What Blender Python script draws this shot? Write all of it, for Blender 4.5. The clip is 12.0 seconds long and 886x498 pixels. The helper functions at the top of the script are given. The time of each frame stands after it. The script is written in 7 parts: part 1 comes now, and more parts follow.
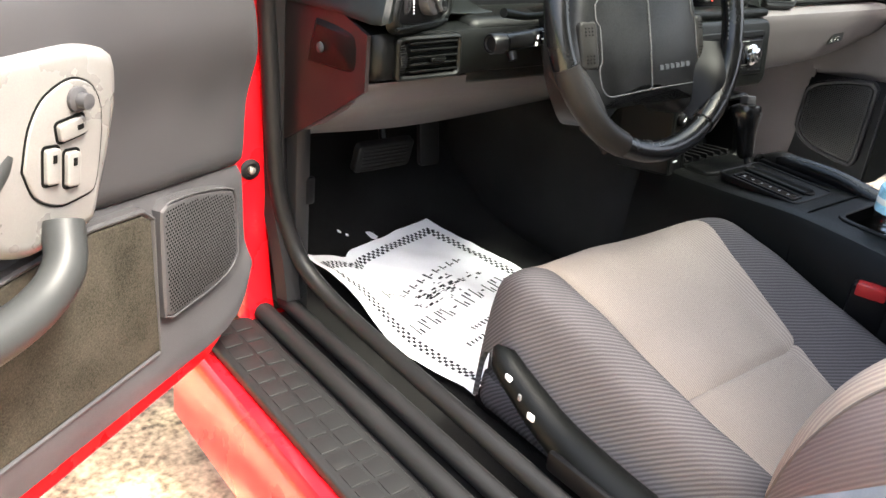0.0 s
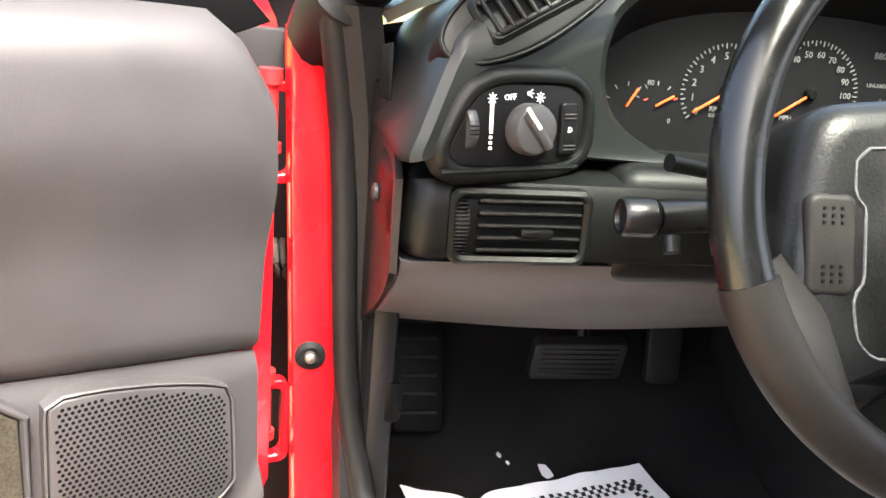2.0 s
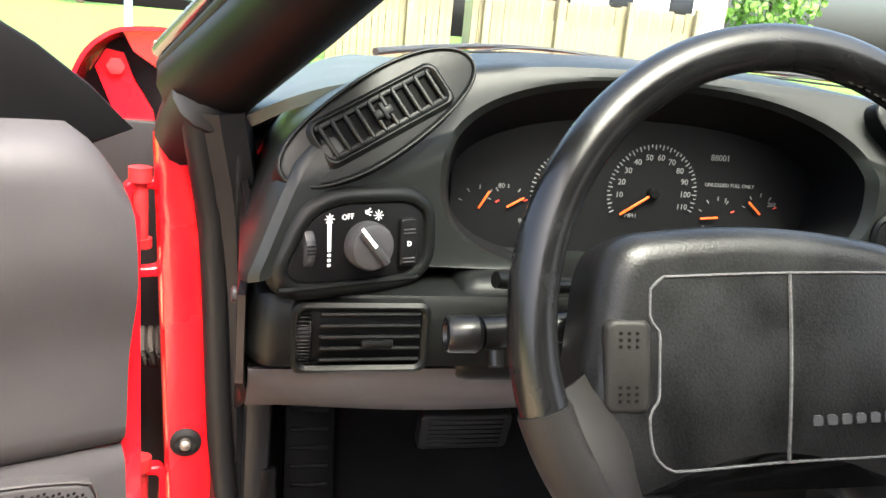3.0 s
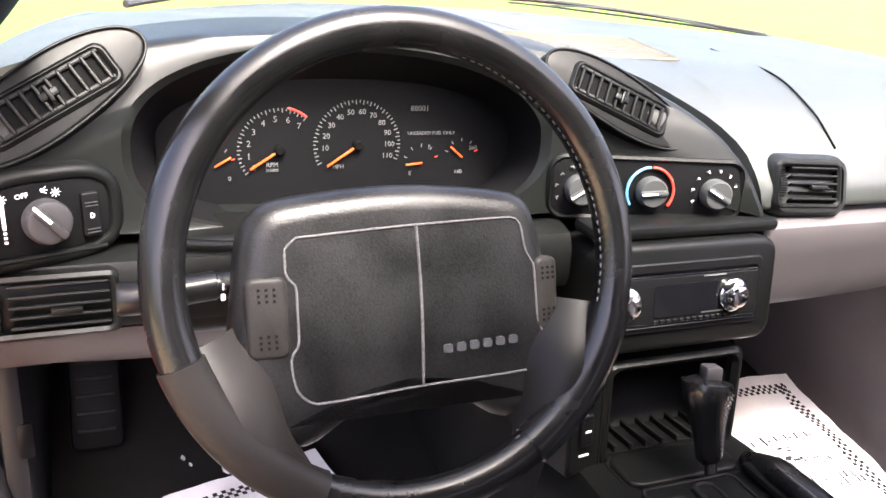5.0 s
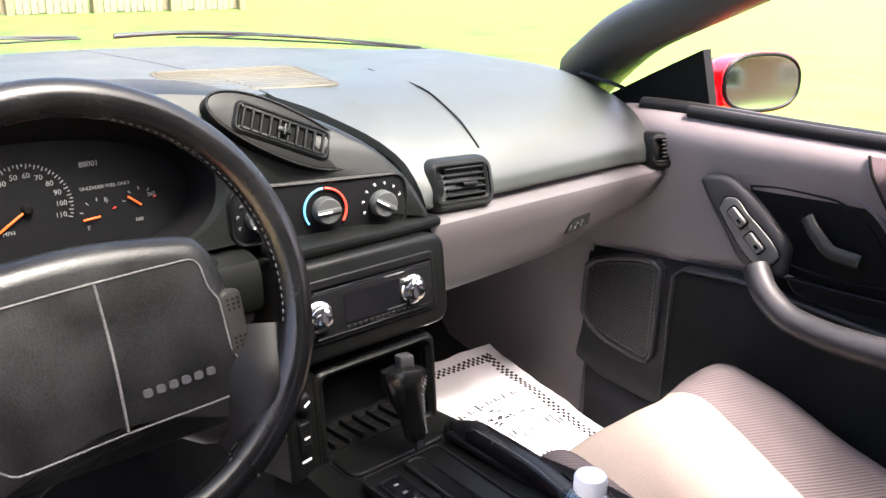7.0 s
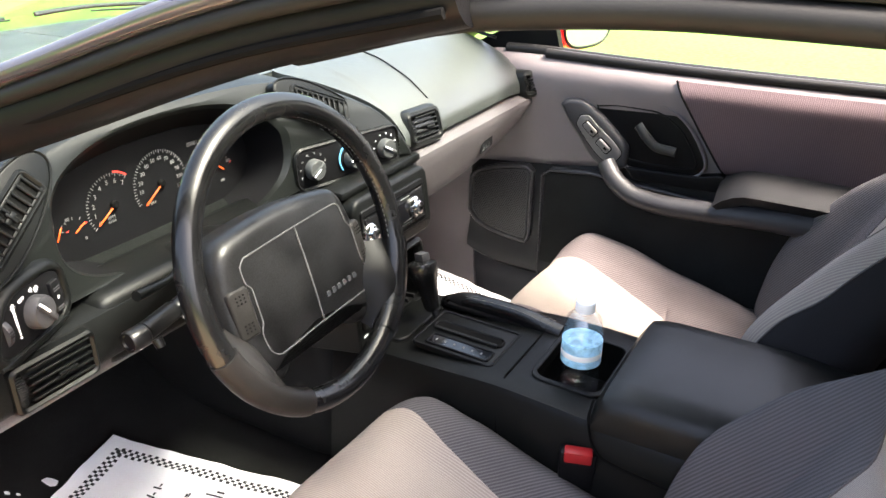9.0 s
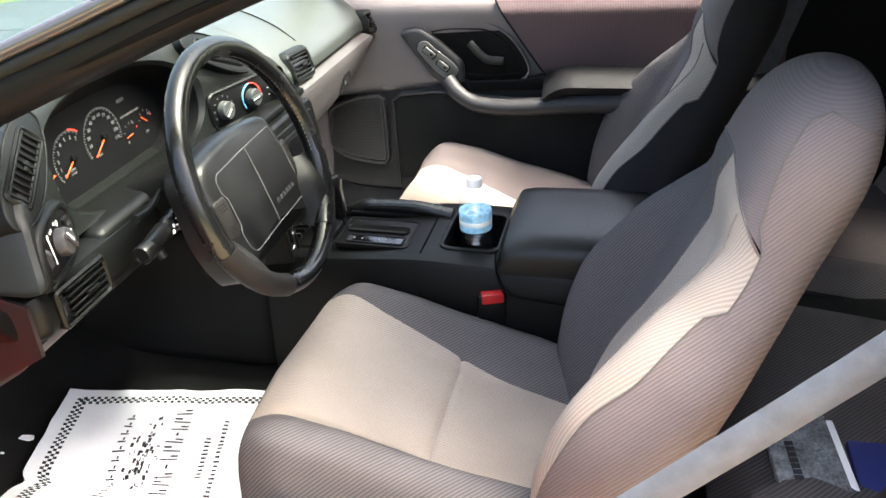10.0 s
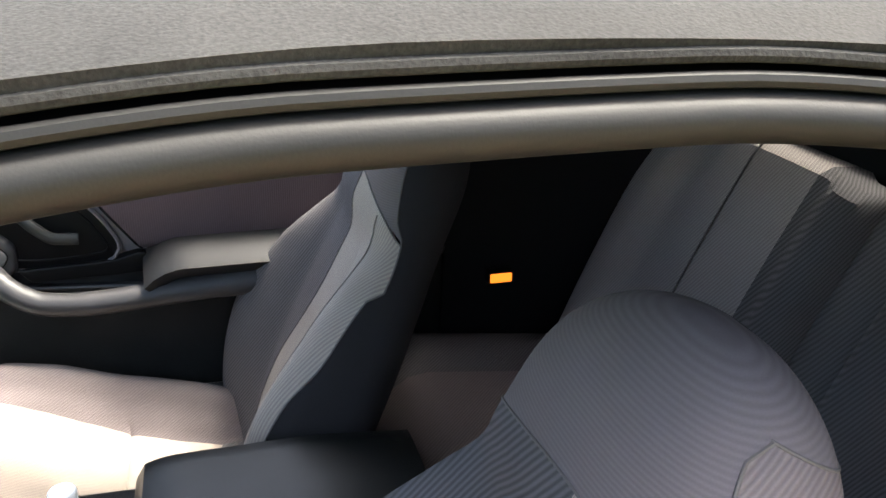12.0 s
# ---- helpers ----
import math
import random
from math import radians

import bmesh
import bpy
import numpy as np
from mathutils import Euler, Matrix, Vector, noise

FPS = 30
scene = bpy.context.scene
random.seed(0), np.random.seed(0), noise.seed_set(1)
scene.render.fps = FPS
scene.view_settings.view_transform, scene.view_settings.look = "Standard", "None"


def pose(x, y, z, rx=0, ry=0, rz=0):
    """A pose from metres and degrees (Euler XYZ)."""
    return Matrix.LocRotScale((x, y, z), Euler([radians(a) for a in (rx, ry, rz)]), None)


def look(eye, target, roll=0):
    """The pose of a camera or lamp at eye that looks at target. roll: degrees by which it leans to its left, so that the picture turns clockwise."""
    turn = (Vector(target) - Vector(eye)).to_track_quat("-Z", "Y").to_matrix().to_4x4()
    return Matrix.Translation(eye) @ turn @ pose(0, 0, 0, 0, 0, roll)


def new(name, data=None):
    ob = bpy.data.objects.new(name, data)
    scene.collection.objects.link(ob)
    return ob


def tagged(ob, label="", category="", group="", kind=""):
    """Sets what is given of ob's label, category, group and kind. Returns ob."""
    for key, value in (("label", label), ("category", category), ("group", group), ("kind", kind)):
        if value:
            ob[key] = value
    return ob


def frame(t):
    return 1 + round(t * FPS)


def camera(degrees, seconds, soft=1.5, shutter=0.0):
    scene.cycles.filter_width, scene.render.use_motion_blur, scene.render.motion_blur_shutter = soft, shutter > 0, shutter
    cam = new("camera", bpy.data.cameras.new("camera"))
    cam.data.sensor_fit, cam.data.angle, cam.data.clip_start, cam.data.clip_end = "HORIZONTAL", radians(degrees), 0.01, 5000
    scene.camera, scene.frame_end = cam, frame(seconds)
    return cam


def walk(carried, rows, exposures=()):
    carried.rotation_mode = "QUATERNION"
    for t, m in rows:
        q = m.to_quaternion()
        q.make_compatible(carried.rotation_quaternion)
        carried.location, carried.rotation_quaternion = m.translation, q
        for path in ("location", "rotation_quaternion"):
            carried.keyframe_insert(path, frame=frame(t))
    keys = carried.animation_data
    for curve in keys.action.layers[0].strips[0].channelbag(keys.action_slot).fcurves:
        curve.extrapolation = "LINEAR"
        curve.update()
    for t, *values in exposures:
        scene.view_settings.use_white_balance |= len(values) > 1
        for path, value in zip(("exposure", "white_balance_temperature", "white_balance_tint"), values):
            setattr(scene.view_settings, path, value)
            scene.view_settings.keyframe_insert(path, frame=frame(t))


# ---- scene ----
cam = camera(56.2, 12.0)
PATH = [
    (0, (-1.341, -0.671, 1.013), (-0.181, 0.714, 0.155), 5.7),
    (0.5, (-1.198, -0.704, 1.081), (-0.303, 0.881, 0.252), 5.9),
    (1, (-1.022, -0.499, 1.046), (-0.31, 1.211, 0.293), 1.3),
    (1.5, (-0.858, -0.38, 0.943), (-0.261, 1.394, 0.238), 4.3),
    (2, (-0.811, -0.356, 0.931), (-0.456, 1.516, 0.324), 5.1),
    (2.5, (-0.787, -0.344, 0.979), (-0.437, 1.544, 0.422), 5.9),
    (3, (-0.739, -0.383, 1.011), (-0.259, 1.484, 0.48), 5.7),
    (3.2, (-0.709, -0.402, 1.024), (-0.181, 1.449, 0.483), 5.2),
    (4.8, (-0.594, -0.479, 1.073), (0.08, 1.272, 0.381), 3.9),
    (5, (-0.583, -0.493, 1.084), (0.144, 1.232, 0.381), 4.5),
    (5.5, (-0.551, -0.518, 1.104), (0.296, 1.156, 0.408), 4.6),
    (6, (-0.528, -0.551, 1.118), (0.472, 1.038, 0.429), 4.1),
    (6.5, (-0.535, -0.577, 1.124), (0.615, 0.917, 0.455), 3.0),
    (7, (-0.575, -0.577, 1.126), (0.694, 0.824, 0.472), 1.1),
    (7.2, (-0.585, -0.574, 1.135), (0.731, 0.778, 0.472), 1.3),
    (8.8, (-1.058, -0.515, 1.272), (0.526, 0.393, 0.456), 1.7),
    (9, (-1.127, -0.535, 1.295), (0.459, 0.339, 0.447), 0.9),
    (9.5, (-1.271, -0.534, 1.318), (0.372, 0.138, 0.396), -1.4),
    (10, (-1.475, -0.485, 1.311), (0.238, -0.046, 0.375), -3.6),
    (10.5, (-1.596, -0.497, 1.328), (0.184, -0.274, 0.443), -2.2),
    (11, (-1.524, -0.501, 1.335), (0.282, -0.591, 0.479), 0.3),
    (11.2, (-1.411, -0.502, 1.32), (0.394, -0.723, 0.487), 1.0),
    (11.3, (-1.317, -0.509, 1.313), (0.487, -0.797, 0.498), 1.5),
    (11.5, (-1.164, -0.513, 1.312), (0.637, -0.864, 0.517), 1.5),
    (11.6, (-1.085, -0.504, 1.312), (0.715, -0.874, 0.523), 1.3),
    (11.8, (-0.997, -0.435, 1.309), (0.794, -0.88, 0.54), 1.8),
    (11.9, (-0.916, -0.397, 1.316), (0.858, -0.879, 0.528), 1.8),
    (12, (-0.864, -0.374, 1.295), (0.905, -0.899, 0.525), 1.4),
]
LIGHT = [(0.0, 3.15, 6550, 5), (1.0, 3.05, 6550, 7), (1.5, 3.5, 6600, 7), (2.0, 3.62, 6600, 7), (2.5, 3.42, 6600, 7), (3.2, 3.2, 6600, 9), (5.0, 3.55, 6600, 23), (6.5, 3.28, 6600, 21), (7.5, 3.2, 6650, 18), (9.0, 3.36, 6800, 11), (10.5, 3.34, 6650, 4), (11.2, 3.30, 6600, 4), (12.0, 3.40, 6650, 5)]
walk(cam, [(t, look(eye, target, roll)) for t, eye, target, roll in PATH], LIGHT)

# ---- light ----
SUN_EL, SUN_AZ = 62.0, 165.0      # degrees; azimuth from ahead of the car towards its right
world = bpy.data.worlds.new("world")
scene.world = world
world.use_nodes = True
wn = world.node_tree
sky = wn.nodes.new("ShaderNodeTexSky")
sky.sky_type, sky.sun_disc = "NISHITA", False
sky.sun_elevation, sky.sun_rotation = radians(SUN_EL), radians(SUN_AZ)
sky.air_density, sky.dust_density = 0.8, 8.0
wn.nodes["Background"].inputs["Strength"].default_value = 0.15
wn.links.new(sky.outputs[0], wn.nodes["Background"].inputs["Color"])
sun = new("sun", bpy.data.lights.new("sun", "SUN"))
sun.data.energy, sun.data.angle, sun.data.color = 2.2, radians(14.0), (1.0, 0.95, 0.88)
sun.matrix_world = look((0, 0, 0), (-math.sin(radians(SUN_AZ)) * math.cos(radians(SUN_EL)), -math.cos(radians(SUN_AZ)) * math.cos(radians(SUN_EL)), -math.sin(radians(SUN_EL))))

# ---- materials ----


def mat(name, col, rough=0.6, metal=0.0, spread=0.12, grain=900.0, bump=0.15, stain=6.0, coat=0.0, spec=0.34, rib=None, glow=None):
    """A surface: base colour varied at two scales, fine relief, and ribs (period in metres, axis, depth) where woven."""
    m = bpy.data.materials.new(name)
    m.use_nodes = True
    n, l = m.node_tree.nodes, m.node_tree.links
    b = n["Principled BSDF"]
    tc = n.new("ShaderNodeTexCoord")
    big = n.new("ShaderNodeTexNoise")
    big.inputs["Scale"].default_value, big.inputs["Detail"].default_value = stain, 5
    fine = n.new("ShaderNodeTexNoise")
    fine.inputs["Scale"].default_value, fine.inputs["Detail"].default_value = grain, 3
    l.new(tc.outputs["Object"], big.inputs["Vector"])
    l.new(tc.outputs["Object"], fine.inputs["Vector"])
    add = n.new("ShaderNodeMath")
    add.operation = "ADD"
    l.new(big.outputs["Fac"], add.inputs[0])
    l.new(fine.outputs["Fac"], add.inputs[1])
    ramp = n.new("ShaderNodeMapRange")
    ramp.inputs["From Min"].default_value, ramp.inputs["From Max"].default_value = 0.7, 1.3
    ramp.inputs["To Min"].default_value, ramp.inputs["To Max"].default_value = 1 - spread, 1 + spread
    l.new(add.outputs[0], ramp.inputs["Value"])
    mul = n.new("ShaderNodeVectorMath")
    mul.operation = "SCALE"
    mul.inputs[0].default_value = col
    l.new(ramp.outputs[0], mul.inputs["Scale"])
    l.new(mul.outputs[0], b.inputs["Base Color"])
    rr = n.new("ShaderNodeMapRange")
    rr.inputs["From Min"].default_value, rr.inputs["From Max"].default_value = 0.3, 0.7
    rr.inputs["To Min"].default_value, rr.inputs["To Max"].default_value = max(0.02, rough - 0.07), min(1, rough + 0.07)
    l.new(big.outputs["Fac"], rr.inputs["Value"])
    l.new(rr.outputs[0], b.inputs["Roughness"])
    b.inputs["Metallic"].default_value = metal
    b.inputs["Specular IOR Level"].default_value = spec
    b.inputs["Coat Weight"].default_value = coat
    b.inputs["Coat Roughness"].default_value = 0.05
    height = fine.outputs["Fac"]
    if rib:
        period, axis, depth = rib[:3]
        soft_rib = rib[3] if len(rib) > 3 else 0.80
        w = n.new("ShaderNodeTexWave")
        w.wave_type, w.bands_direction = "BANDS", axis
        w.inputs["Scale"].default_value = 0.314 / period
        w.inputs["Distortion"].default_value, w.inputs["Detail"].default_value = 0.4, 1
        l.new(tc.outputs["Object"], w.inputs["Vector"])
        mix = n.new("ShaderNodeMath")
        mix.operation = "MULTIPLY_ADD"
        mix.inputs[1].default_value = depth
        l.new(w.outputs["Fac"], mix.inputs[0])
        l.new(fine.outputs["Fac"], mix.inputs[2])
        height = mix.outputs[0]
        # Shade between the ribs, painted: base colour drops with the relief.
        shade = n.new("ShaderNodeMapRange")
        shade.inputs["To Min"].default_value, shade.inputs["To Max"].default_value = soft_rib, 1.10
        l.new(w.outputs["Fac"], shade.inputs["Value"])
        m2 = n.new("ShaderNodeVectorMath")
        m2.operation = "SCALE"
        l.new(mul.outputs[0], m2.inputs[0])
        l.new(shade.outputs[0], m2.inputs["Scale"])
        l.new(m2.outputs[0], b.inputs["Base Color"])
    if bump:
        bp = n.new("ShaderNodeBump")
        bp.inputs["Strength"].default_value, bp.inputs["Distance"].default_value = bump, 0.001
        l.new(height, bp.inputs["Height"])
        l.new(bp.outputs[0], b.inputs["Normal"])
    if glow:
        b.inputs["Emission Color"].default_value = (*glow[0], 1)
        b.inputs["Emission Strength"].default_value = glow[1]
    return m


# Darker than real black plastic; shade from a blocked doorway is in it.
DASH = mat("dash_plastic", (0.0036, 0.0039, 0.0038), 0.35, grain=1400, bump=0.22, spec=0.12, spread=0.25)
# Dash plastic lifted a little; windscreen sheen on the pod's top is in it.
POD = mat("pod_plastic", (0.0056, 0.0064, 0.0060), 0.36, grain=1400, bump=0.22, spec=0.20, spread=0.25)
# Same dash, paler: sky light through the screen is put into this colour.
DASH_SHEEN = mat("dash_top_sheen", (0.030, 0.034, 0.031), 0.37, grain=1200, bump=0.25, spec=0.62)
BLACK = mat("black_plastic", (0.004, 0.004, 0.0044), 0.40, grain=1500, bump=0.12, spec=0.1)
# Dead black, for joints and for shade inside holes, slots and hollows.
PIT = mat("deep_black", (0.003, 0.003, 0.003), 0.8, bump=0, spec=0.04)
# Far side's paler vinyl: the stronger light there is in its colour.
GREY_LIT = mat("grey_vinyl_lit", (0.125, 0.108, 0.111), 0.50, grain=1300, bump=0.22)
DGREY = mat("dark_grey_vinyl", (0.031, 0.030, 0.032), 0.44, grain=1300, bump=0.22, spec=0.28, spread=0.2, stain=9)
LEATHER = mat("wheel_leather", (0.0042, 0.0042, 0.0045), 0.24, grain=500, bump=0.08, spec=0.34, spread=0.4, stain=20)
PAD = mat("airbag_pad", (0.0062, 0.0062, 0.0066), 0.34, grain=500, bump=0.25, spec=0.20, spread=0.8, stain=16)
# Worn grey that also carries the sheen on the wheel's left side.
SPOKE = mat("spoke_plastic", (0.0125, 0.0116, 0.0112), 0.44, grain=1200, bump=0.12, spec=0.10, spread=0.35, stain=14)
RED = mat("red_paint", (0.62, 0.005, 0.011), 0.28, spread=0.05, grain=300, bump=0.0, coat=0.8)
RED_DARK = mat("red_dusty_metal", (0.30, 0.012, 0.014), 0.55, spread=0.4, grain=120, stain=25, bump=0.2)
CARPET = mat("black_carpet", (0.015, 0.015, 0.0145), 0.95, grain=900, bump=0.9, spread=0.4, spec=0.04)
CARPET_GREY = mat("grey_carpet", (0.026, 0.023, 0.018), 0.95, grain=420, bump=0.9, spread=0.6, stain=14, spec=0.05)
CARPET_BROWN = mat("worn_carpet", (0.035, 0.031, 0.028), 0.95, grain=500, bump=0.9, spread=0.45, stain=25, spec=0.05)
RUBBER = mat("rubber_seal", (0.0095, 0.0095, 0.0098), 0.5, grain=500, bump=0.15, spec=0.2)
BEIGE = mat("light_seat_cloth", (0.280, 0.237, 0.204), 0.9, grain=1100, bump=0.4, rib=(0.0036, "X", 0.6), spec=0.1)
CHAR = mat("charcoal_seat_cloth", (0.094, 0.087, 0.089), 0.9, grain=1100, bump=0.5, rib=(0.0042, "DIAGONAL", 1.0, 0.62), spec=0.08)
MAUVE = mat("grey_seat_cloth", (0.132, 0.110, 0.109), 0.9, grain=1100, bump=0.5, rib=(0.0038, "DIAGONAL", 1.0), spec=0.1)
CLOTH_DOOR = mat("door_cloth", (0.085, 0.062, 0.067), 0.9, grain=800, bump=0.4, rib=(0.004, "Y", 1.0), spec=0.08)
BELT = mat("grey_belt_webbing", (0.075, 0.088, 0.112), 0.6, grain=1500, bump=0.3, stain=40, spread=0.3)
CHROME = mat("chrome", (0.75, 0.75, 0.74), 0.15, metal=1.0, bump=0.0)
STEEL = mat("worn_steel", (0.32, 0.29, 0.26), 0.45, metal=0.9, spread=0.4, grain=200, bump=0.2)
WHITE = mat("white_marking", (0.75, 0.75, 0.75), 0.6, bump=0)
# Needles are no lamps; a faint glow is added to brighten them.
ORANGE = mat("orange_needle_glow", (0.50, 0.065, 0.008), 0.5, bump=0, glow=((1.0, 0.12, 0.01), 0.05))
REDM = mat("red_marking", (0.75, 0.05, 0.03), 0.5, bump=0)
BLUEM = mat("blue_marking", (0.10, 0.35, 0.55), 0.5, bump=0)
PAPER = mat("white_paper", (0.90, 0.90, 0.91), 0.7, spread=0.03, grain=300, bump=0.08, stain=12)
INK = mat("black_ink", (0.02, 0.02, 0.025), 0.7, bump=0)
TOP_FABRIC = mat("soft_top_fabric", (0.016, 0.016, 0.0155), 0.9, grain=420, bump=0.6, stain=9, spread=0.5, spec=0.08)
RAIL = mat("soft_top_rail_rubber", (0.0068, 0.0069, 0.0067), 0.55, grain=600, bump=0.12, spec=0.16)
LINER = mat("headliner", (0.010, 0.010, 0.011), 0.9, grain=900, bump=0.3, spec=0.05)
REDBTN = mat("red_button", (0.30, 0.012, 0.014), 0.4, bump=0)
BLUE_CLOTH = mat("blue_folder", (0.02, 0.03, 0.16), 0.5, bump=0.1)

GRASS = mat("lawn_grass", (0.062, 0.138, 0.014), 0.9, grain=28, stain=1.3, bump=0.9, spread=0.75)
GRAVEL = mat("worn_concrete", (0.42, 0.33, 0.20), 0.9, grain=70, stain=14, bump=0.8, spread=0.8)
GAUGE = mat("gauge_face", (0.004, 0.004, 0.0045), 0.5, bump=0, spec=0.08)
DIMW = mat("dim_marking", (0.11, 0.11, 0.11), 0.6, bump=0)
RADIO = mat("radio_face", (0.005, 0.005, 0.0055), 0.25, bump=0, spec=0.10)
SCREEN = mat("display_glass", (0.004, 0.004, 0.005), 0.06, bump=0, spec=0.35)
SEAM = mat("worn_seam", (0.05, 0.05, 0.052), 0.55, bump=0.2, grain=400, spread=0.5)
TAN = mat("faded_grille", (0.050, 0.044, 0.030), 0.6, bump=0.1)
GLOSSY = mat("glossy_end_cap", (0.010, 0.008, 0.008), 0.40, bump=0.05, spec=0.25)
LAMP = mat("lit_amber_lens", (0.5, 0.12, 0.02), 0.4, bump=0, glow=((1.0, 0.20, 0.02), 0.22))
LEAF = mat("foliage", (0.15, 0.27, 0.06), 0.8, grain=40, bump=0.2, spread=0.5)
BARK = mat("bark", (0.12, 0.09, 0.07), 0.9, grain=60, bump=0.8, spread=0.4)
BRICK = mat("house_brick", (0.33, 0.16, 0.11), 0.9, grain=60, bump=0.4, spread=0.3)
ROOFM = mat("house_roof", (0.16, 0.12, 0.11), 0.9, grain=60, bump=0.4, spread=0.3)
LABEL = mat("bottle_label", (0.34, 0.62, 0.78), 0.3, bump=0, spread=0.5, stain=60)
CAPM = mat("bottle_cap", (0.80, 0.80, 0.78), 0.4, bump=0.05)


def tinted(name, col, gloss=0.02):
    """Thin tinted pane: lets light through, with a faint mirror gloss."""
    m = bpy.data.materials.new(name)
    m.use_nodes = True
    n, l = m.node_tree.nodes, m.node_tree.links
    n.remove(n["Principled BSDF"])
    t, g, x = n.new("ShaderNodeBsdfTransparent"), n.new("ShaderNodeBsdfGlossy"), n.new("ShaderNodeMixShader")
    t.inputs["Color"].default_value = (*col, 1)
    g.inputs["Roughness"].default_value = 0.02
    x.inputs[0].default_value = gloss
    l.new(t.outputs[0], x.inputs[1])
    l.new(g.outputs[0], x.inputs[2])
    l.new(x.outputs[0], n["Material Output"].inputs["Surface"])
    return m


REAR_GLASS = tinted("rear_window_tint", (0.46, 0.47, 0.47))
PLASTIC = tinted("clear_bottle_plastic", (0.93, 0.95, 0.97), 0.16)
GLASS = tinted("screen_glass", (0.88, 0.92, 0.90))
SMOKE = mat("hazy_vinyl_window", (0.13, 0.138, 0.148), 0.16, spread=0.35, stain=18, grain=60, bump=0.05)
MIRROR = mat("mirror_glass", (0.9, 0.9, 0.9), 0.02, metal=1.0, spread=0.0, bump=0)
# Grey seat cloth again, paler for the light on the far rear back.
REAR_LIT = mat("rear_seat_cloth_lit", (0.260, 0.226, 0.212), 0.9, grain=1100, bump=0.5, rib=(0.0038, "DIAGONAL", 1.0), spec=0.1)
HEADM = mat("headrest_cloth", (0.112, 0.096, 0.097), 0.9, grain=1100, bump=0.35, rib=(0.0034, "Z", 0.5, 0.94), spec=0.1)
BADGE = mat("moulded_badge", (0.03, 0.031, 0.034), 0.3, bump=0.1)
VINYL = mat("black_padded_vinyl", (0.0075, 0.0078, 0.0070), 0.40, grain=900, bump=0.35, spec=0.26)
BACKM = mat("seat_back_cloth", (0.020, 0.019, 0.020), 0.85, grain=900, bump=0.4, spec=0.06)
SEAMD = mat("seam_thread", (0.09, 0.08, 0.075), 0.8, bump=0.1)
SEAMB = mat("pale_seam", (0.15, 0.13, 0.115), 0.9, bump=0.1)
KNEE = mat("grey_knee_plastic", (0.052, 0.048, 0.053), 0.5, grain=1300, bump=0.22, spec=0.25)
BLUE_PAINT = mat("pale_blue_paint", (0.22, 0.38, 0.50), 0.5, grain=60, bump=0.1)
HOUSE_TAN = mat("tan_siding", (0.42, 0.34, 0.26), 0.8, grain=30, stain=2, bump=0.2)
WOOD = mat("weathered_fence_wood", (0.20, 0.16, 0.11), 0.9, grain=40, stain=3, bump=0.4, spread=0.3)
GLOVE = mat("glove_box_plastic", (0.058, 0.052, 0.054), 0.48, grain=1300, bump=0.22)
TRIM = mat("dark_trim_plastic", (0.013, 0.013, 0.014), 0.45, grain=1300, bump=0.2, spec=0.17)
SKIN = mat("pillar_gloss_paint", (0.030, 0.028, 0.030), 0.20, grain=600, bump=0.02, spec=0.5, coat=0.4)
PULL = mat("dark_pull_vinyl", (0.020, 0.021, 0.021), 0.46, grain=900, bump=0.15, spec=0.20)
# Grey lifted towards silver: the sheen on pod and plate is in the colour.
BEZEL_SHEEN = mat("grey_bezel_sheen", (0.108, 0.103, 0.099), 0.30, grain=900, bump=0.06, spec=0.7, spread=0.2, stain=14)
LEVER = mat("satin_lever_plastic", (0.0045, 0.0045, 0.0048), 0.28, grain=900, bump=0.04, spec=0.22)
HKNOB = mat("grey_knob_plastic", (0.040, 0.042, 0.042), 0.34, grain=900, bump=0.05)
CASEM = mat("scuffed_case", (0.16, 0.17, 0.18), 0.25, spread=0.5, stain=30, grain=200, bump=0.1)


# ---- mesh helpers ----
BASE = {}


def thing(name, base, label, category, group="", kind=""):
    e = new(name)
    e.location = base
    e.empty_display_size = 0.05
    BASE[e.name] = Vector(base)
    return tagged(e, label, category, group, kind)


def part(name, bm, material, parent=None, label="", flat=False, angle=38):
    """Links a bmesh (in world metres) as one mesh object under a thing or a part."""
    base = BASE[parent.name] if parent else Vector((0, 0, 0))
    bmesh.ops.translate(bm, verts=bm.verts, vec=-base)
    bmesh.ops.recalc_face_normals(bm, faces=bm.faces)
    me = bpy.data.meshes.new(name)
    bm.to_mesh(me)
    bm.free()
    me.materials.append(material)
    if not flat:
        me.shade_smooth()
        me.set_sharp_from_angle(angle=radians(angle))
    ob = new(name, me)
    ob.parent = parent
    BASE[ob.name] = base
    return tagged(ob, label) if label else ob


def same_part(ob, name, parent, m):
    """Another object on the same mesh, moved by the matrix m."""
    o = new(name, ob.data)
    o.parent = parent
    o.matrix_basis = m
    BASE[o.name] = BASE[parent.name]
    return o


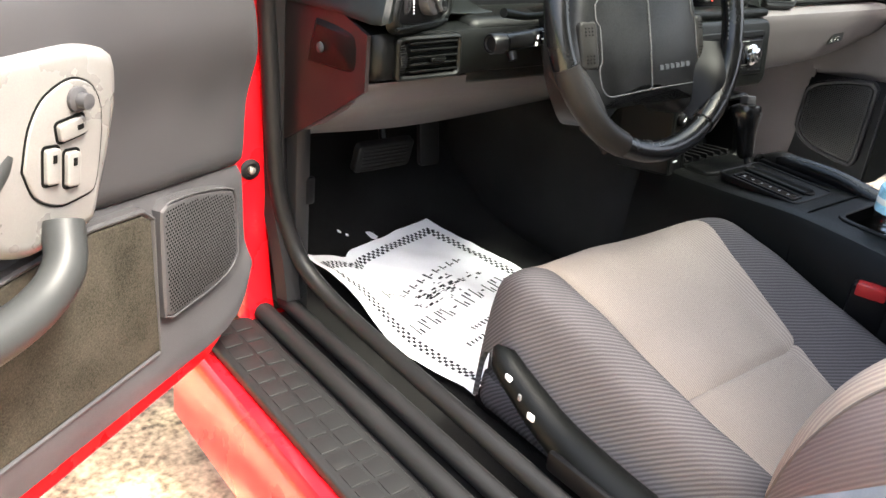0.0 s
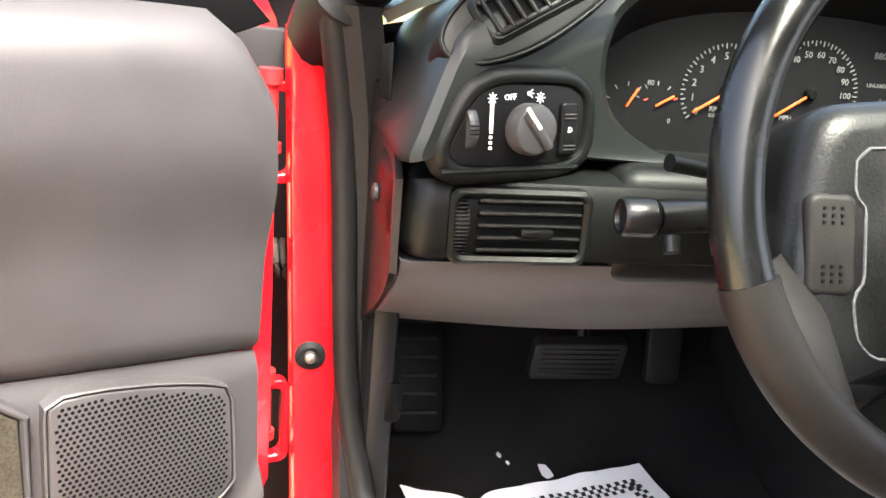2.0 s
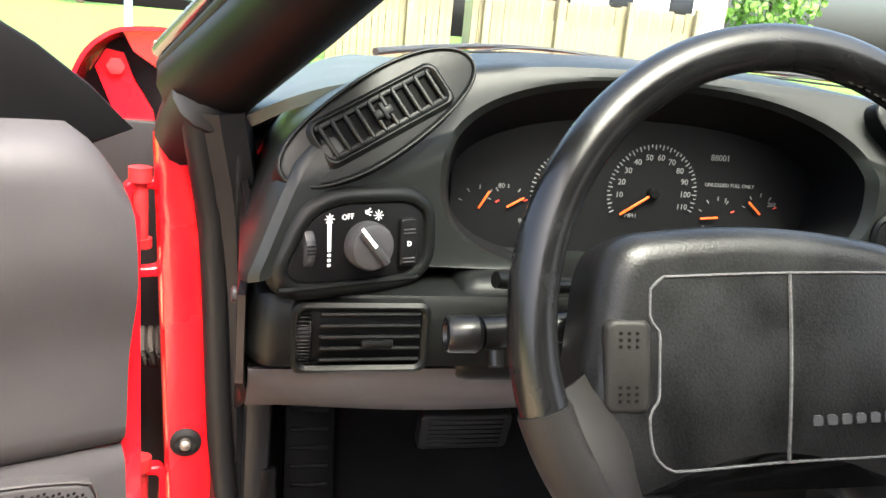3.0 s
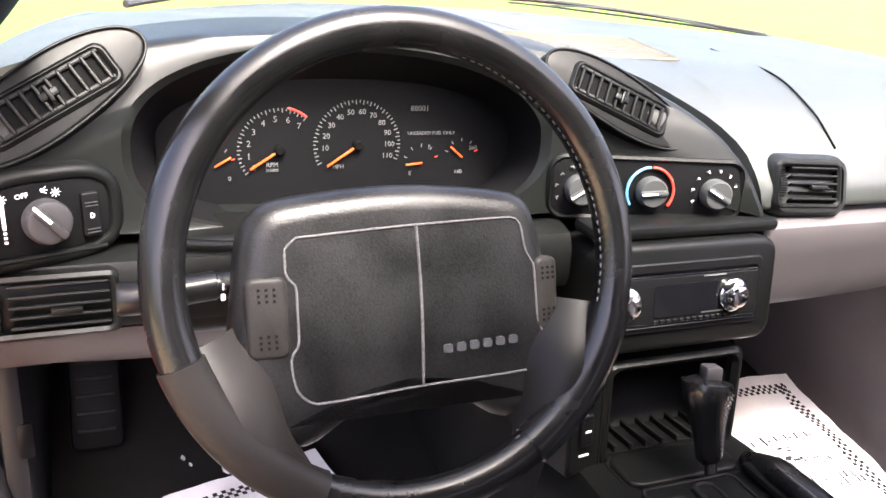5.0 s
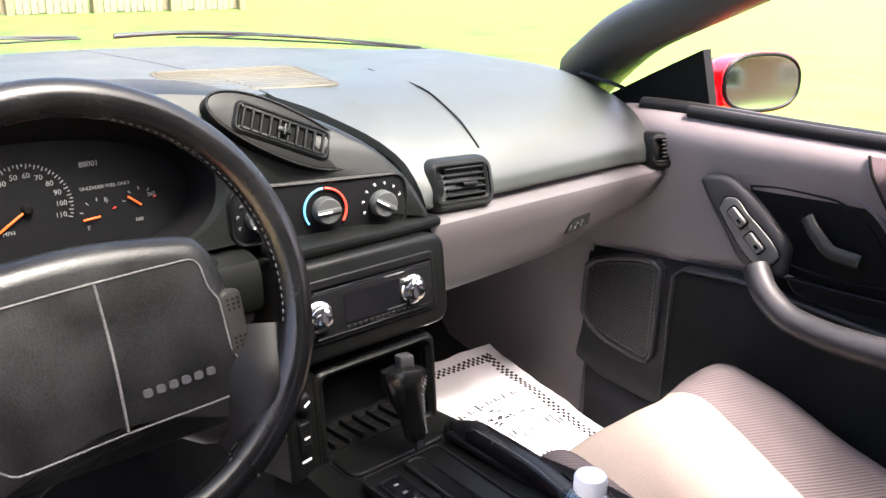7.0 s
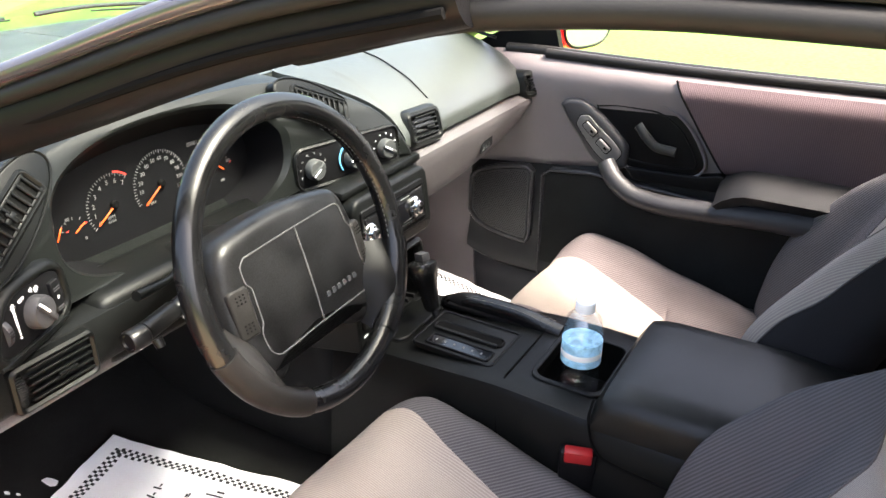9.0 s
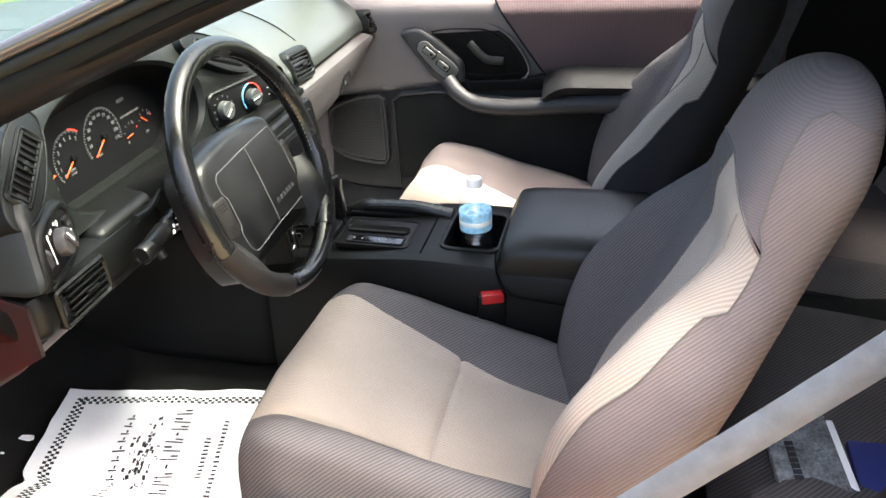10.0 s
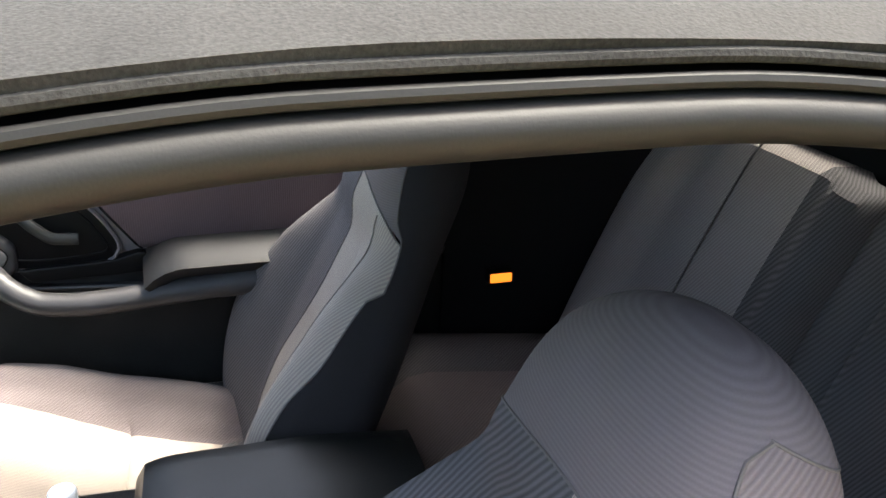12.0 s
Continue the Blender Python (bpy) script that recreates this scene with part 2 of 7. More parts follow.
def crv(x, xs, ys):
    """A smooth curve through a few knots."""
    xs, ys = np.asarray(xs, float), np.asarray(ys, float)
    x = np.clip(x, xs[0], xs[-1])
    d = np.diff(ys) / np.diff(xs)
    mm = np.concatenate(([d[0]], np.where(d[:-1] * d[1:] > 0, 2 * d[:-1] * d[1:] / (d[:-1] + d[1:] + 1e-12), 0), [d[-1]]))
    i = np.clip(np.searchsorted(xs, x, side="right") - 1, 0, len(xs) - 2)
    h = xs[i + 1] - xs[i]
    t = (x - xs[i]) / h
    return (2 * t**3 - 3 * t**2 + 1) * ys[i] + (t**3 - 2 * t**2 + t) * h * mm[i] + (-2 * t**3 + 3 * t**2) * ys[i + 1] + (t**3 - t**2) * h * mm[i + 1]


def spline(pts, n):
    """n points along a smooth line through a few knots."""
    pts = np.asarray(pts, float)
    s = np.concatenate(([0], np.cumsum(np.linalg.norm(np.diff(pts, axis=0), axis=1))))
    q = np.linspace(0, s[-1], n)
    return np.stack([crv(q, s, pts[:, k]) for k in range(pts.shape[1])], axis=1)


def loft(rings, closed=True, caps=(True, True), loop=False):
    """A skin over rings of equally many points."""
    bm = bmesh.new()
    vs = [[bm.verts.new(tuple(map(float, p))) for p in r] for r in rings]
    n = len(vs[0])
    pairs = list(zip(vs[:-1], vs[1:])) + ([(vs[-1], vs[0])] if loop else [])
    for a, b in pairs:
        for i in range(n if closed else n - 1):
            j = (i + 1) % n
            bm.faces.new((a[i], a[j], b[j], b[i]))
    if closed and not loop:
        if caps[0]:
            bm.faces.new(vs[0][::-1])
        if caps[1]:
            bm.faces.new(vs[-1])
    return bm


def sheet(fn, us, vs, thick=0.004):
    """A curved sheet with real thickness; fn(u, v) gives the outer point."""
    g = np.array([[fn(u, v) for v in vs] for u in us], float)
    du, dv = np.gradient(g, axis=0), np.gradient(g, axis=1)
    nn = np.cross(du, dv)
    nn /= np.linalg.norm(nn, axis=2, keepdims=True) + 1e-12
    back = g - nn * thick
    bm = bmesh.new()
    A = [[bm.verts.new(tuple(p)) for p in r] for r in g]
    B = [[bm.verts.new(tuple(p)) for p in r] for r in back]
    U, V = len(us), len(vs)
    for i in range(U - 1):
        for j in range(V - 1):
            bm.faces.new((A[i][j], A[i + 1][j], A[i + 1][j + 1], A[i][j + 1]))
            bm.faces.new((B[i][j], B[i][j + 1], B[i + 1][j + 1], B[i + 1][j]))
    for i in range(U - 1):
        bm.faces.new((A[i][0], B[i][0], B[i + 1][0], A[i + 1][0]))
        bm.faces.new((A[i][-1], A[i + 1][-1], B[i + 1][-1], B[i][-1]))
    for j in range(V - 1):
        bm.faces.new((A[0][j], A[0][j + 1], B[0][j + 1], B[0][j]))
        bm.faces.new((A[-1][j], B[-1][j], B[-1][j + 1], A[-1][j + 1]))
    return bm


def rbox(c, s, r=0.004, seg=2, rot=None, bm=None):
    """A box with rounded edges; rot is a 3x3 matrix."""
    b = bmesh.new()
    bmesh.ops.create_cube(b, size=1)
    bmesh.ops.scale(b, vec=s, verts=b.verts)
    if r:
        bmesh.ops.bevel(b, geom=b.edges[:], offset=min(r, min(s) * 0.49), segments=seg, affect="EDGES", profile=0.5)
    m = Matrix.Translation(c) @ (rot.to_4x4() if rot else Matrix())
    bmesh.ops.transform(b, matrix=m, verts=b.verts)
    if bm is None:
        return b
    join(bm, b)
    return bm


def join(bm, other):
    me = bpy.data.meshes.new("tmp")
    other.to_mesh(me)
    other.free()
    bm.from_mesh(me)
    bpy.data.meshes.remove(me)
    return bm


def tube(pts, r, n=10, loop=False, flat=1.0, up=(0, 0, 1)):
    """A round or flattened bar along a line; r may vary along it."""
    pts = np.asarray(pts, float)
    k = len(pts)
    rr = np.broadcast_to(np.asarray(r, float), (k,))
    tan = np.gradient(pts, axis=0)
    if loop:
        tan = np.roll(pts, -1, 0) - np.roll(pts, 1, 0)
    rings = []
    up = np.asarray(up, float)
    for p, t, q in zip(pts, tan, rr):
        t = t / (np.linalg.norm(t) + 1e-12)
        a = np.cross(t, up)
        if np.linalg.norm(a) < 1e-3:
            a = np.cross(t, (1, 0, 0.2))
        a /= np.linalg.norm(a)
        b = np.cross(a, t)
        rings.append([p + q * (math.cos(w) * a + flat * math.sin(w) * b) for w in np.linspace(0, 2 * math.pi, n, endpoint=False)])
    return loft(rings, loop=loop)


def axes(o, u, v):
    """A frame on a face: origin, two directions along it; the third stands out of it."""
    u, v = Vector(u).normalized(), Vector(v)
    v = (v - v.dot(u) * u).normalized()
    w = u.cross(v)
    m = Matrix((u, v, w)).transposed().to_4x4()
    m.translation = Vector(o)
    return m


def outline(w, h, r, n=6):
    """A rectangle with round corners."""
    pts = []
    for cx, cy, a0 in ((w / 2 - r, h / 2 - r, 0), (-w / 2 + r, h / 2 - r, 90), (-w / 2 + r, -h / 2 + r, 180), (w / 2 - r, -h / 2 + r, 270)):
        for k in range(n + 1):
            a = radians(a0 + 90 * k / n)
            pts.append((cx + r * math.cos(a), cy + r * math.sin(a)))
    return pts


def oval(w, h, n=40, power=2.0):
    out = []
    for k in range(n):
        a = 2 * math.pi * k / n
        c, s = math.cos(a), math.sin(a)
        out.append((w / 2 * math.copysign(abs(c) ** (2 / power), c), h / 2 * math.copysign(abs(s) ** (2 / power), s)))
    return out


def shift(pts, dx, dy):
    return [(x + dx, y + dy) for x, y in pts]


def grown(pts, d):
    """An outline moved outwards by d (inwards: minus)."""
    p = np.asarray(pts, float)
    t = np.roll(p, -1, 0) - np.roll(p, 1, 0)
    t /= np.linalg.norm(t, axis=1, keepdims=True) + 1e-12
    return [tuple(q) for q in p + d * np.stack([t[:, 1], -t[:, 0]], 1)]


def plate(pts, m, d0, d1, soft=0.0):
    """A flat piece with this outline, from depth d0 to d1 of the frame m, its front edge rounded."""
    rings = [[m @ Vector((x, y, d0)) for x, y in pts]]
    if soft:
        for a in (0, 30, 60, 90):
            q = grown(pts, -soft * (1 - math.cos(radians(a))))
            rings.append([m @ Vector((x, y, d1 - soft + soft * math.sin(radians(a)))) for x, y in q])
    else:
        rings.append([m @ Vector((x, y, d1)) for x, y in pts])
    return loft(rings)


def ring(outer, inner, m, d0, d1, soft=0.0015):
    """A frame between two outlines of equally many points."""
    P = lambda pts, d: [m @ Vector((x, y, d)) for x, y in pts]
    return loft([P(inner, d0), P(grown(inner, 0), d1 - soft), P(grown(inner, soft), d1), P(grown(outer, -soft), d1), P(outer, d1 - soft), P(outer, d0)], loop=True)


def lathe(profile, m, n=24):
    """A turned piece round the frame's third axis; profile: (radius, depth)."""
    return loft([[m @ Vector((r * math.cos(a), r * math.sin(a), d)) for a in np.linspace(0, 2 * math.pi, n, endpoint=False)] for r, d in profile])


def words(s, size, m, depth=0.0003, align="CENTER"):
    """Raised letters in the frame m."""
    cu = bpy.data.curves.new("letters", "FONT")
    cu.body, cu.size, cu.align_x, cu.align_y, cu.extrude, cu.resolution_u = s, size, align, "CENTER", depth, 2
    ob = bpy.data.objects.new("letters", cu)
    scene.collection.objects.link(ob)
    me = bpy.data.meshes.new_from_object(ob.evaluated_get(bpy.context.evaluated_depsgraph_get()))
    bm = bmesh.new()
    bm.from_mesh(me)
    bpy.data.meshes.remove(me)
    bpy.data.objects.remove(ob)
    bpy.data.curves.remove(cu)
    bmesh.ops.transform(bm, matrix=m, verts=bm.verts)
    return bm


def at(m, x, y, z=0.0, turn=0.0):
    return m @ pose(x, y, z, 0, 0, turn)

# ---- the car's shell, ground and surroundings ----
GROUND_Z = -0.10


def yw(x):
    """How far forward the foot of the windscreen lies."""
    return crv(abs(x), [0, 0.2, 0.45, 0.62, 0.74, 0.80], [1.20, 1.17, 0.97, 0.76, 0.58, 0.48])


# line of the A pillar and roof rail, driver's side: x, y, z of its lower inner edge
PILLAR = [(-0.775, 0.47, 0.895), (-0.69, 0.30, 0.990), (-0.635, 0.10, 1.068), (-0.60, -0.10, 1.140), (-0.57, -0.26, 1.180), (-0.545, -0.42, 1.190), (-0.54, -0.60, 1.191), (-0.560, -0.79, 1.178)]


def build_ground():
    g = bmesh.new()
    bmesh.ops.create_grid(g, x_segments=60, y_segments=60, size=60)
    for v in g.verts:
        v.co.z = GROUND_Z + 0.0
    ob = part("ground", g, GRASS)
    tagged(ob, "bright green mown lawn round the parked car", "lawn", kind="structure")
    # Carried far out to the left, past the drive, to bounce light inside.
    b = sheet(lambda u, v: (u, v, GROUND_Z + 0.012 + 0.006 * noise.noise((u * 3, v * 3, 0))), np.linspace(-9.0, 1.0, 50), np.linspace(-7, 2.4, 50), -0.02)
    ob = part("pavement", b, GRAVEL)
    tagged(ob, "tan worn concrete drive under the car, extended left to bounce light", "pavement", kind="structure")


def build_body():
    car = thing("car_body", (0, 0, 0), "red painted convertible body with black rubber seals", "car body")
    # sill: red rocker, black scuff plate with tread squares, inner trim ribs
    ys = np.linspace(-1.0, 0.50, 30)
    sec = [(-0.93, 0.10), (-0.925, 0.22), (-0.905, 0.245), (-0.86, 0.252), (-0.70, 0.250), (-0.70, 0.10)]
    part("rocker", loft([[(x, y, z) for x, z in sec] for y in ys]), RED, car, "glossy red rocker panel")
    m = axes((-0.842, 0.13, 0.256), (0, 1, 0), (-1, 0, 0))
    scuff = part("scuff_plate", plate(outline(0.70, 0.092, 0.02), m, -0.004, 0.010, 0.004), RUBBER, car, "black ribbed rubber scuff plate")
    sq = None
    for i in range(18):
        for j in range(2):
            mm = at(m, 0.325 - i * 0.038, -0.018 + j * 0.036, 0.0095)
            if sq is None:
                sq = part("tread_square", plate(outline(0.032, 0.030, 0.002, 2), mm, 0, 0.0022, 0.0008), RUBBER, scuff)
                first = mm
            else:
                same_part(sq, "tread_square", scuff, Matrix.Translation(mm.translation - first.translation))
    for k, (x, z, r) in enumerate(((-0.775, 0.272, 0.017), (-0.735, 0.285, 0.014))):
        part("sill_trim", tube([(x + 0.0, y, z) for y in np.linspace(-0.9, 0.47, 24)], r, 10), RUBBER, car, "black plastic sill trim")
    # door seal round the opening
    pts = spline([(-0.70, -0.80, 0.30), (-0.70, 0.0, 0.315), (-0.70, 0.30, 0.32), (-0.722, 0.43, 0.37), (-0.750, 0.475, 0.52), (-0.765, 0.475, 0.77), (-0.782, 0.44, 0.90)], 60)
    part("door_seal", tube(pts, 0.014, 10), RUBBER, car, "black rubber door seal")
    # red hinge pillar
    sec = [(-0.816, 0.60), (-0.814, 0.496), (-0.808, 0.488), (-0.785, 0.487), (-0.760, 0.492), (-0.760, 0.60)]
    rings = []
    for z in np.linspace(0.25, 0.875, 16):
        flare = 0.030 * max(0, (0.42 - z) / 0.17) ** 2
        lean = 0.03 * (z - 0.5)
        narrow = crv(z, [0.25, 0.76, 0.82, 0.865, 0.875], [0, 0, 0.006, 0.03, 0.045])
        rings.append([((x if x < -0.80 else max(-0.806, x - narrow)) - 0.035 * (z - 0.55), y - lean * 0.3 - flare * (0.6 if y < 0.55 else 0), z) for x, y in sec])
    part("hinge_pillar", loft(rings), RED, car, "bright red painted hinge pillar")
    part("fender_edge", rbox((-0.945, 0.66, 0.56), (0.02, 0.10, 0.66), 0.008), RED, car)
    part("pillar_gap", rbox((-0.865, 0.70, 0.56), (0.13, 0.03, 0.62), 0.004), RED_DARK, car, "dusty dark red inner wing metal")
    arc = [(-0.935, 0.80), (-0.928, 0.88), (-0.915, 0.927), (-0.894, 0.956), (-0.865, 0.971), (-0.826, 0.974), (-0.79, 0.972)]
    fc = part("fender_corner", sheet(lambda u, v: (*(lambda q: (float(crv(u, np.linspace(0, 1, 7), [a[0] for a in arc])), 0.590 + 0.12 * v))(0), float(crv(u, np.linspace(0, 1, 7), [a[1] for a in arc])) - 0.10 * v * v * 0.2), np.linspace(0, 1, 30), np.linspace(0, 1, 6), 0.005), RED, car, "red wing corner above the hinges")
    flat = lambda pts, y0, y1: loft([[(x, y, z) for x, z in pts] for y in (y0, y1)])
    # The hollow's shade is a flat black sheet.
    part("wing_hollow_shade", flat([(-0.925, 0.80), (-0.920, 0.90), (-0.885, 0.955), (-0.80, 0.965), (-0.80, 0.80)], 0.650, 0.665), RUBBER, fc, "flat black sheet for the shaded hollow of the wing")
    part("wing_bracket", flat([(-0.898, 0.925), (-0.886, 0.945), (-0.868, 0.942), (-0.858, 0.915), (-0.838, 0.88), (-0.832, 0.85), (-0.868, 0.85)], 0.612, 0.622), RED, fc, "red bolted bracket")
    part("wing_face", flat([(-0.868, 0.968), (-0.826, 0.970), (-0.795, 0.968), (-0.800, 0.928), (-0.832, 0.930), (-0.855, 0.945)], 0.596, 0.606), RED, fc, "red top face of the wing")
    for k in range(3):
        part("dust_spot", plate(outline(0.005, 0.012, 0.002, 2), axes((-0.832 + 0.012 * k, 0.5955, 0.953 + 0.002 * (k % 2)), (1, 0, 0), (0, 0, 1)), -0.0005, 0.0006), PAPER, fc)
    part("fender_bolt", lathe([(0.010, -0.003), (0.010, 0.004), (0.004, 0.005)], axes((-0.876, 0.611, 0.927), (1, 0.1, 0), (0, 0, 1)), 6), RED_DARK, fc, "dusty red bolt head")
    part("pillar_joint", tube(spline([(-0.795, 0.56, 0.80), (-0.800, 0.52, 0.85), (-0.790, 0.488, 0.885), (-0.765, 0.44, 0.925)], 14), np.concatenate(([0.012], np.linspace(0.024, 0.036, 12), [0.02])), 14), RUBBER, car, "folded black rubber at the pillar foot")
    part("sill_liner", rbox((-0.748, -0.21, 0.257), (0.104, 1.36, 0.010), 0.003), RUBBER, car, "black sill liner")
    # inner A pillar trim and kick panel
    rings = []
    for z in np.linspace(0.30, 0.905, 18):
        y0 = crv(z, [0.30, 0.37, 0.5, 0.77, 0.905], [0.44, 0.45, 0.482, 0.472, 0.43])
        x0 = crv(z, [0.30, 0.5, 0.77, 0.905], [-0.735, -0.745, -0.752, -0.772])
        rings.append([(x0 - 0.02, y0 + 0.02, z), (x0 - 0.012, y0 - 0.004, z), (x0 + 0.012, y0 - 0.006, z), (x0 + 0.035, y0 + 0.012, z), (x0 + 0.04, y0 + 0.15, z)])
    part("pillar_trim", loft(rings), TRIM, car, "black plastic pillar trim")
    part("kick_panel", rbox((-0.712, 0.66, 0.46), (0.03, 0.42, 0.42), 0.01), TRIM, car, "black kick panel")
    kp = part("hood_release", rbox((-0.70, 0.455, 0.49), (0.022, 0.012, 0.05), 0.006), BLACK, car)
    # courtesy switch on the hinge pillar
    m = axes((-0.789, 0.489, 0.530), (1, 0, 0), (0, 0, 1))
    sw = part("door_switch", lathe([(0.017, -0.005), (0.017, 0.004), (0.011, 0.007), (0.011, 0.004)], m), RUBBER, car, "round rubber door switch")
    part("plunger", lathe([(0.006, 0.0), (0.006, 0.012), (0.003, 0.014)], m, 12), STEEL, sw, "worn brass plunger")
    for z in (0.772, 0.440):
        h = part("hinge", ring(outline(0.044, 0.105, 0.012), outline(0.028, 0.085, 0.008), axes((-0.832, 0.500, z), (0.95, 0.25, 0), (0, 0, 1)), -0.012, 0.004), RED, car, "red painted door hinge")
        part("hinge_pin", lathe([(0.009, -0.05), (0.012, -0.05), (0.012, -0.04), (0.008, -0.04), (0.008, 0.02), (0.012, 0.02), (0.012, 0.035), (0.004, 0.035)], axes((-0.838, 0.500, z + 0.03), (1, 0, 0), (0, 1, 0)), 12), RED_DARK, h)
    # Added black panel; makes the hinge gap read as a dark void.
    part("gap_shade_panel", rbox((-0.868, 0.605, 0.515), (0.155, 0.012, 0.71), 0.004), RUBBER, car, "added black panel for the shade behind the hinges")
    coil = [(-0.86 + a * 0.0014, 0.535 + 0.02 * math.cos(a), 0.625 + 0.02 * math.sin(a)) for a in np.linspace(0, 12 * math.pi, 120)]
    part("wire_boot", tube(coil, 0.004, 6), CARPET_BROWN, car, "ribbed wiring boot")
    # rear door jamb and quarter panel
    def quarter(u, v):
        z = 0.05 + 0.83 * u
        bulge = 0.045 * math.sin(math.pi * min(1, u * 0.85 + 0.1))
        return (-0.885 - bulge + 0.05 * u + 0.02 * v, -0.855 - 0.085 * u - 0.04 - 1.2 * v, z + 0.06 * v * u)
    def jamb(u, v):
        z = 0.25 + 0.632 * u
        e = quarter((z - 0.05) / 0.83, 0)
        return (crv(v, [0, 0.35, 0.85, 1], [-0.745 + 0.035 * u, -0.80 + 0.035 * u, e[0] + 0.025, e[0]]), crv(v, [0, 0.35, 0.85, 1], [-0.775 - 0.095 * u, -0.795 - 0.095 * u, e[1] + 0.035, e[1]]), z)
    part("door_jamb", sheet(jamb, np.linspace(0, 1, 14), np.linspace(0, 1, 10), 0.01), RED, car, "bright red painted door jamb")
    part("quarter_panel", sheet(quarter, np.linspace(0, 1, 20), np.linspace(0, 1, 20), -0.01), RED, car, "glossy red rear quarter panel")
    def deck(u, v):
        return (-0.846 + 0.12 * u, -0.978 + 0.110 * u - 1.2 * v, 0.884 + 0.010 * math.sin(math.pi * u) + 0.06 * v - 0.012 * max(0.0, 1 - 20 * v) ** 2)
    part("quarter_top", sheet(deck, np.linspace(0, 1, 8), np.linspace(0, 1, 20) ** 1.8, -0.008), RED, car, "red paint below the soft top")
    m = axes((-0.842, -0.842, 0.729), (1, 0.3, 0), (0, 0, 1))
    part("striker", lathe([(0.016, -0.004), (0.016, 0.006), (0.006, 0.008), (0.006, 0.042), (0.013, 0.044), (0.013, 0.052), (0.004, 0.053)], m, 20), BLACK, car, "dark steel door striker bolt")
    m2 = Matrix.Translation((0.006, 0.0, -0.10)) @ m
    part("striker_screw", lathe([(0.012, -0.004), (0.012, 0.006), (0.009, 0.010), (0.002, 0.010)], m2, 6), STEEL, car, "zinc bolt head")
    pts = spline([(-0.72, -0.66, 0.30), (-0.755, -0.71, 0.45), (-0.790, -0.745, 0.62), (-0.785, -0.795, 0.77), (-0.772, -0.840, 0.868), (-0.785, -0.852, 0.90)], 40)
    part("rear_seal", tube(pts, 0.021, 12), RUBBER, car, "thick black rubber rear door seal")
    part("seal_lip", tube(pts + np.array((-0.012, 0.006, 0.0)) - np.array((0.0, 0.026, 0.0)), 0.009, 8), RUBBER, car, "outer lip of the rear seal")
    # floor, tunnel sides, toe board, rear bulkhead
    def floor(u, v):
        y = -0.9 + 2.1 * v
        return (-0.72 + 1.44 * u, y, crv(y, [-0.9, 0.30, 0.50, 0.62, 0.85, 1.2], [0.235, 0.235, 0.245, 0.268, 0.40, 0.62]) + 0.002 * noise.noise((u * 9, v * 14, 0)))
    part("floor_carpet", sheet(floor, np.linspace(0, 1, 30), np.linspace(0, 1, 60), 0.02), CARPET, car, "black cut-pile floor carpet")
    part("rear_floor", rbox((0, -1.22, 0.235), (1.46, 0.70, 0.03), 0.01), CARPET, car, "black rear floor carpet")
    part("firewall", rbox((0, 1.05, 0.66), (1.46, 0.02, 0.34), 0.005), CARPET, car)
    part("far_sill", loft([[(x, y, z) for x, z in ((0.78, 0.24), (0.78, 0.36), (0.700, 0.352), (0.690, 0.345), (0.672, 0.30), (0.655, 0.262), (0.63, 0.245))] for y in np.linspace(-0.80, 0.40, 20)]), DGREY, car, "dark far sill trim")
    def kick(u, v):
        y = 0.375 + 0.60 * v
        flare = 0.10 * max(0.0, 1 - u / 0.30) ** 2 * (1 - 0.6 * v)
        return (0.694 - 0.055 * v ** 1.3 + 0.02 * math.sin(math.pi * u) - flare * 0.5, y - flare * 0.4, 0.25 + 0.13 * v * v + (0.47 - 0.10 * v * v) * u)
    # Paler than the driver's kick panel; the light on it is in the colour.
    part("far_kick_panel", sheet(kick, np.linspace(0, 1, 18), np.linspace(0, 1, 20), -0.02), GREY_LIT, car, "grey plastic kick panel")
    # rear quarter trims inside
    for sx in (-1, 1):
        def rq(u, v):
            return (sx * (0.705 - 0.10 * v * u - 0.05 * u), -0.83 - 0.75 * v, 0.25 + (0.58 if sx < 0 else 0.70) * u)
        q = part("quarter_trim", sheet(rq, np.linspace(0, 1, 10), np.linspace(0, 1, 12), 0.02), LINER, car, "black rear quarter trim")
        sh = part("belt_shroud", rbox((sx * 0.715, -0.895, 0.885), (0.04, 0.05, 0.06), 0.016, 3), BLACK, car, "black belt guide shroud")
    m = axes((0.590, -0.930, 0.588), (0, -1, 0), (0, 0, 1))
    lamp = part("courtesy_lamp", plate(outline(0.055, 0.026, 0.003), m, -0.02, 0.003, 0.001), BLACK, car, "small black courtesy lamp housing")
    part("lens", plate(outline(0.046, 0.019, 0.002), m, 0.002, 0.006, 0.001), LAMP, lamp, "lit amber lens")
    part("far_lining", sheet(lambda u, v: (0.70 - 0.13 * u - 0.02 * v, -0.865 - 0.75 * v, 0.90 + 0.33 * u - 0.28 * u * v), np.linspace(0, 1, 8), np.linspace(0, 1, 8), 0.01), LINER, car, "black quarter lining")
    # bonnet and cowl beyond the windscreen
    def hood(u, v):
        x = -0.80 + 1.6 * u
        y = yw(x) + 0.07 + 0.0 + (1.9 - yw(x)) * v
        return (x, y, 0.90 - 0.16 * v * v - 0.05 * (abs(x) / 0.8) ** 3 + 0.0)
    part("bonnet", sheet(hood, np.linspace(0, 1, 24), np.linspace(0, 1, 16), 0.01), RED, car, "red bonnet")
    def cowl(u, v):
        x = -0.79 + 1.58 * u
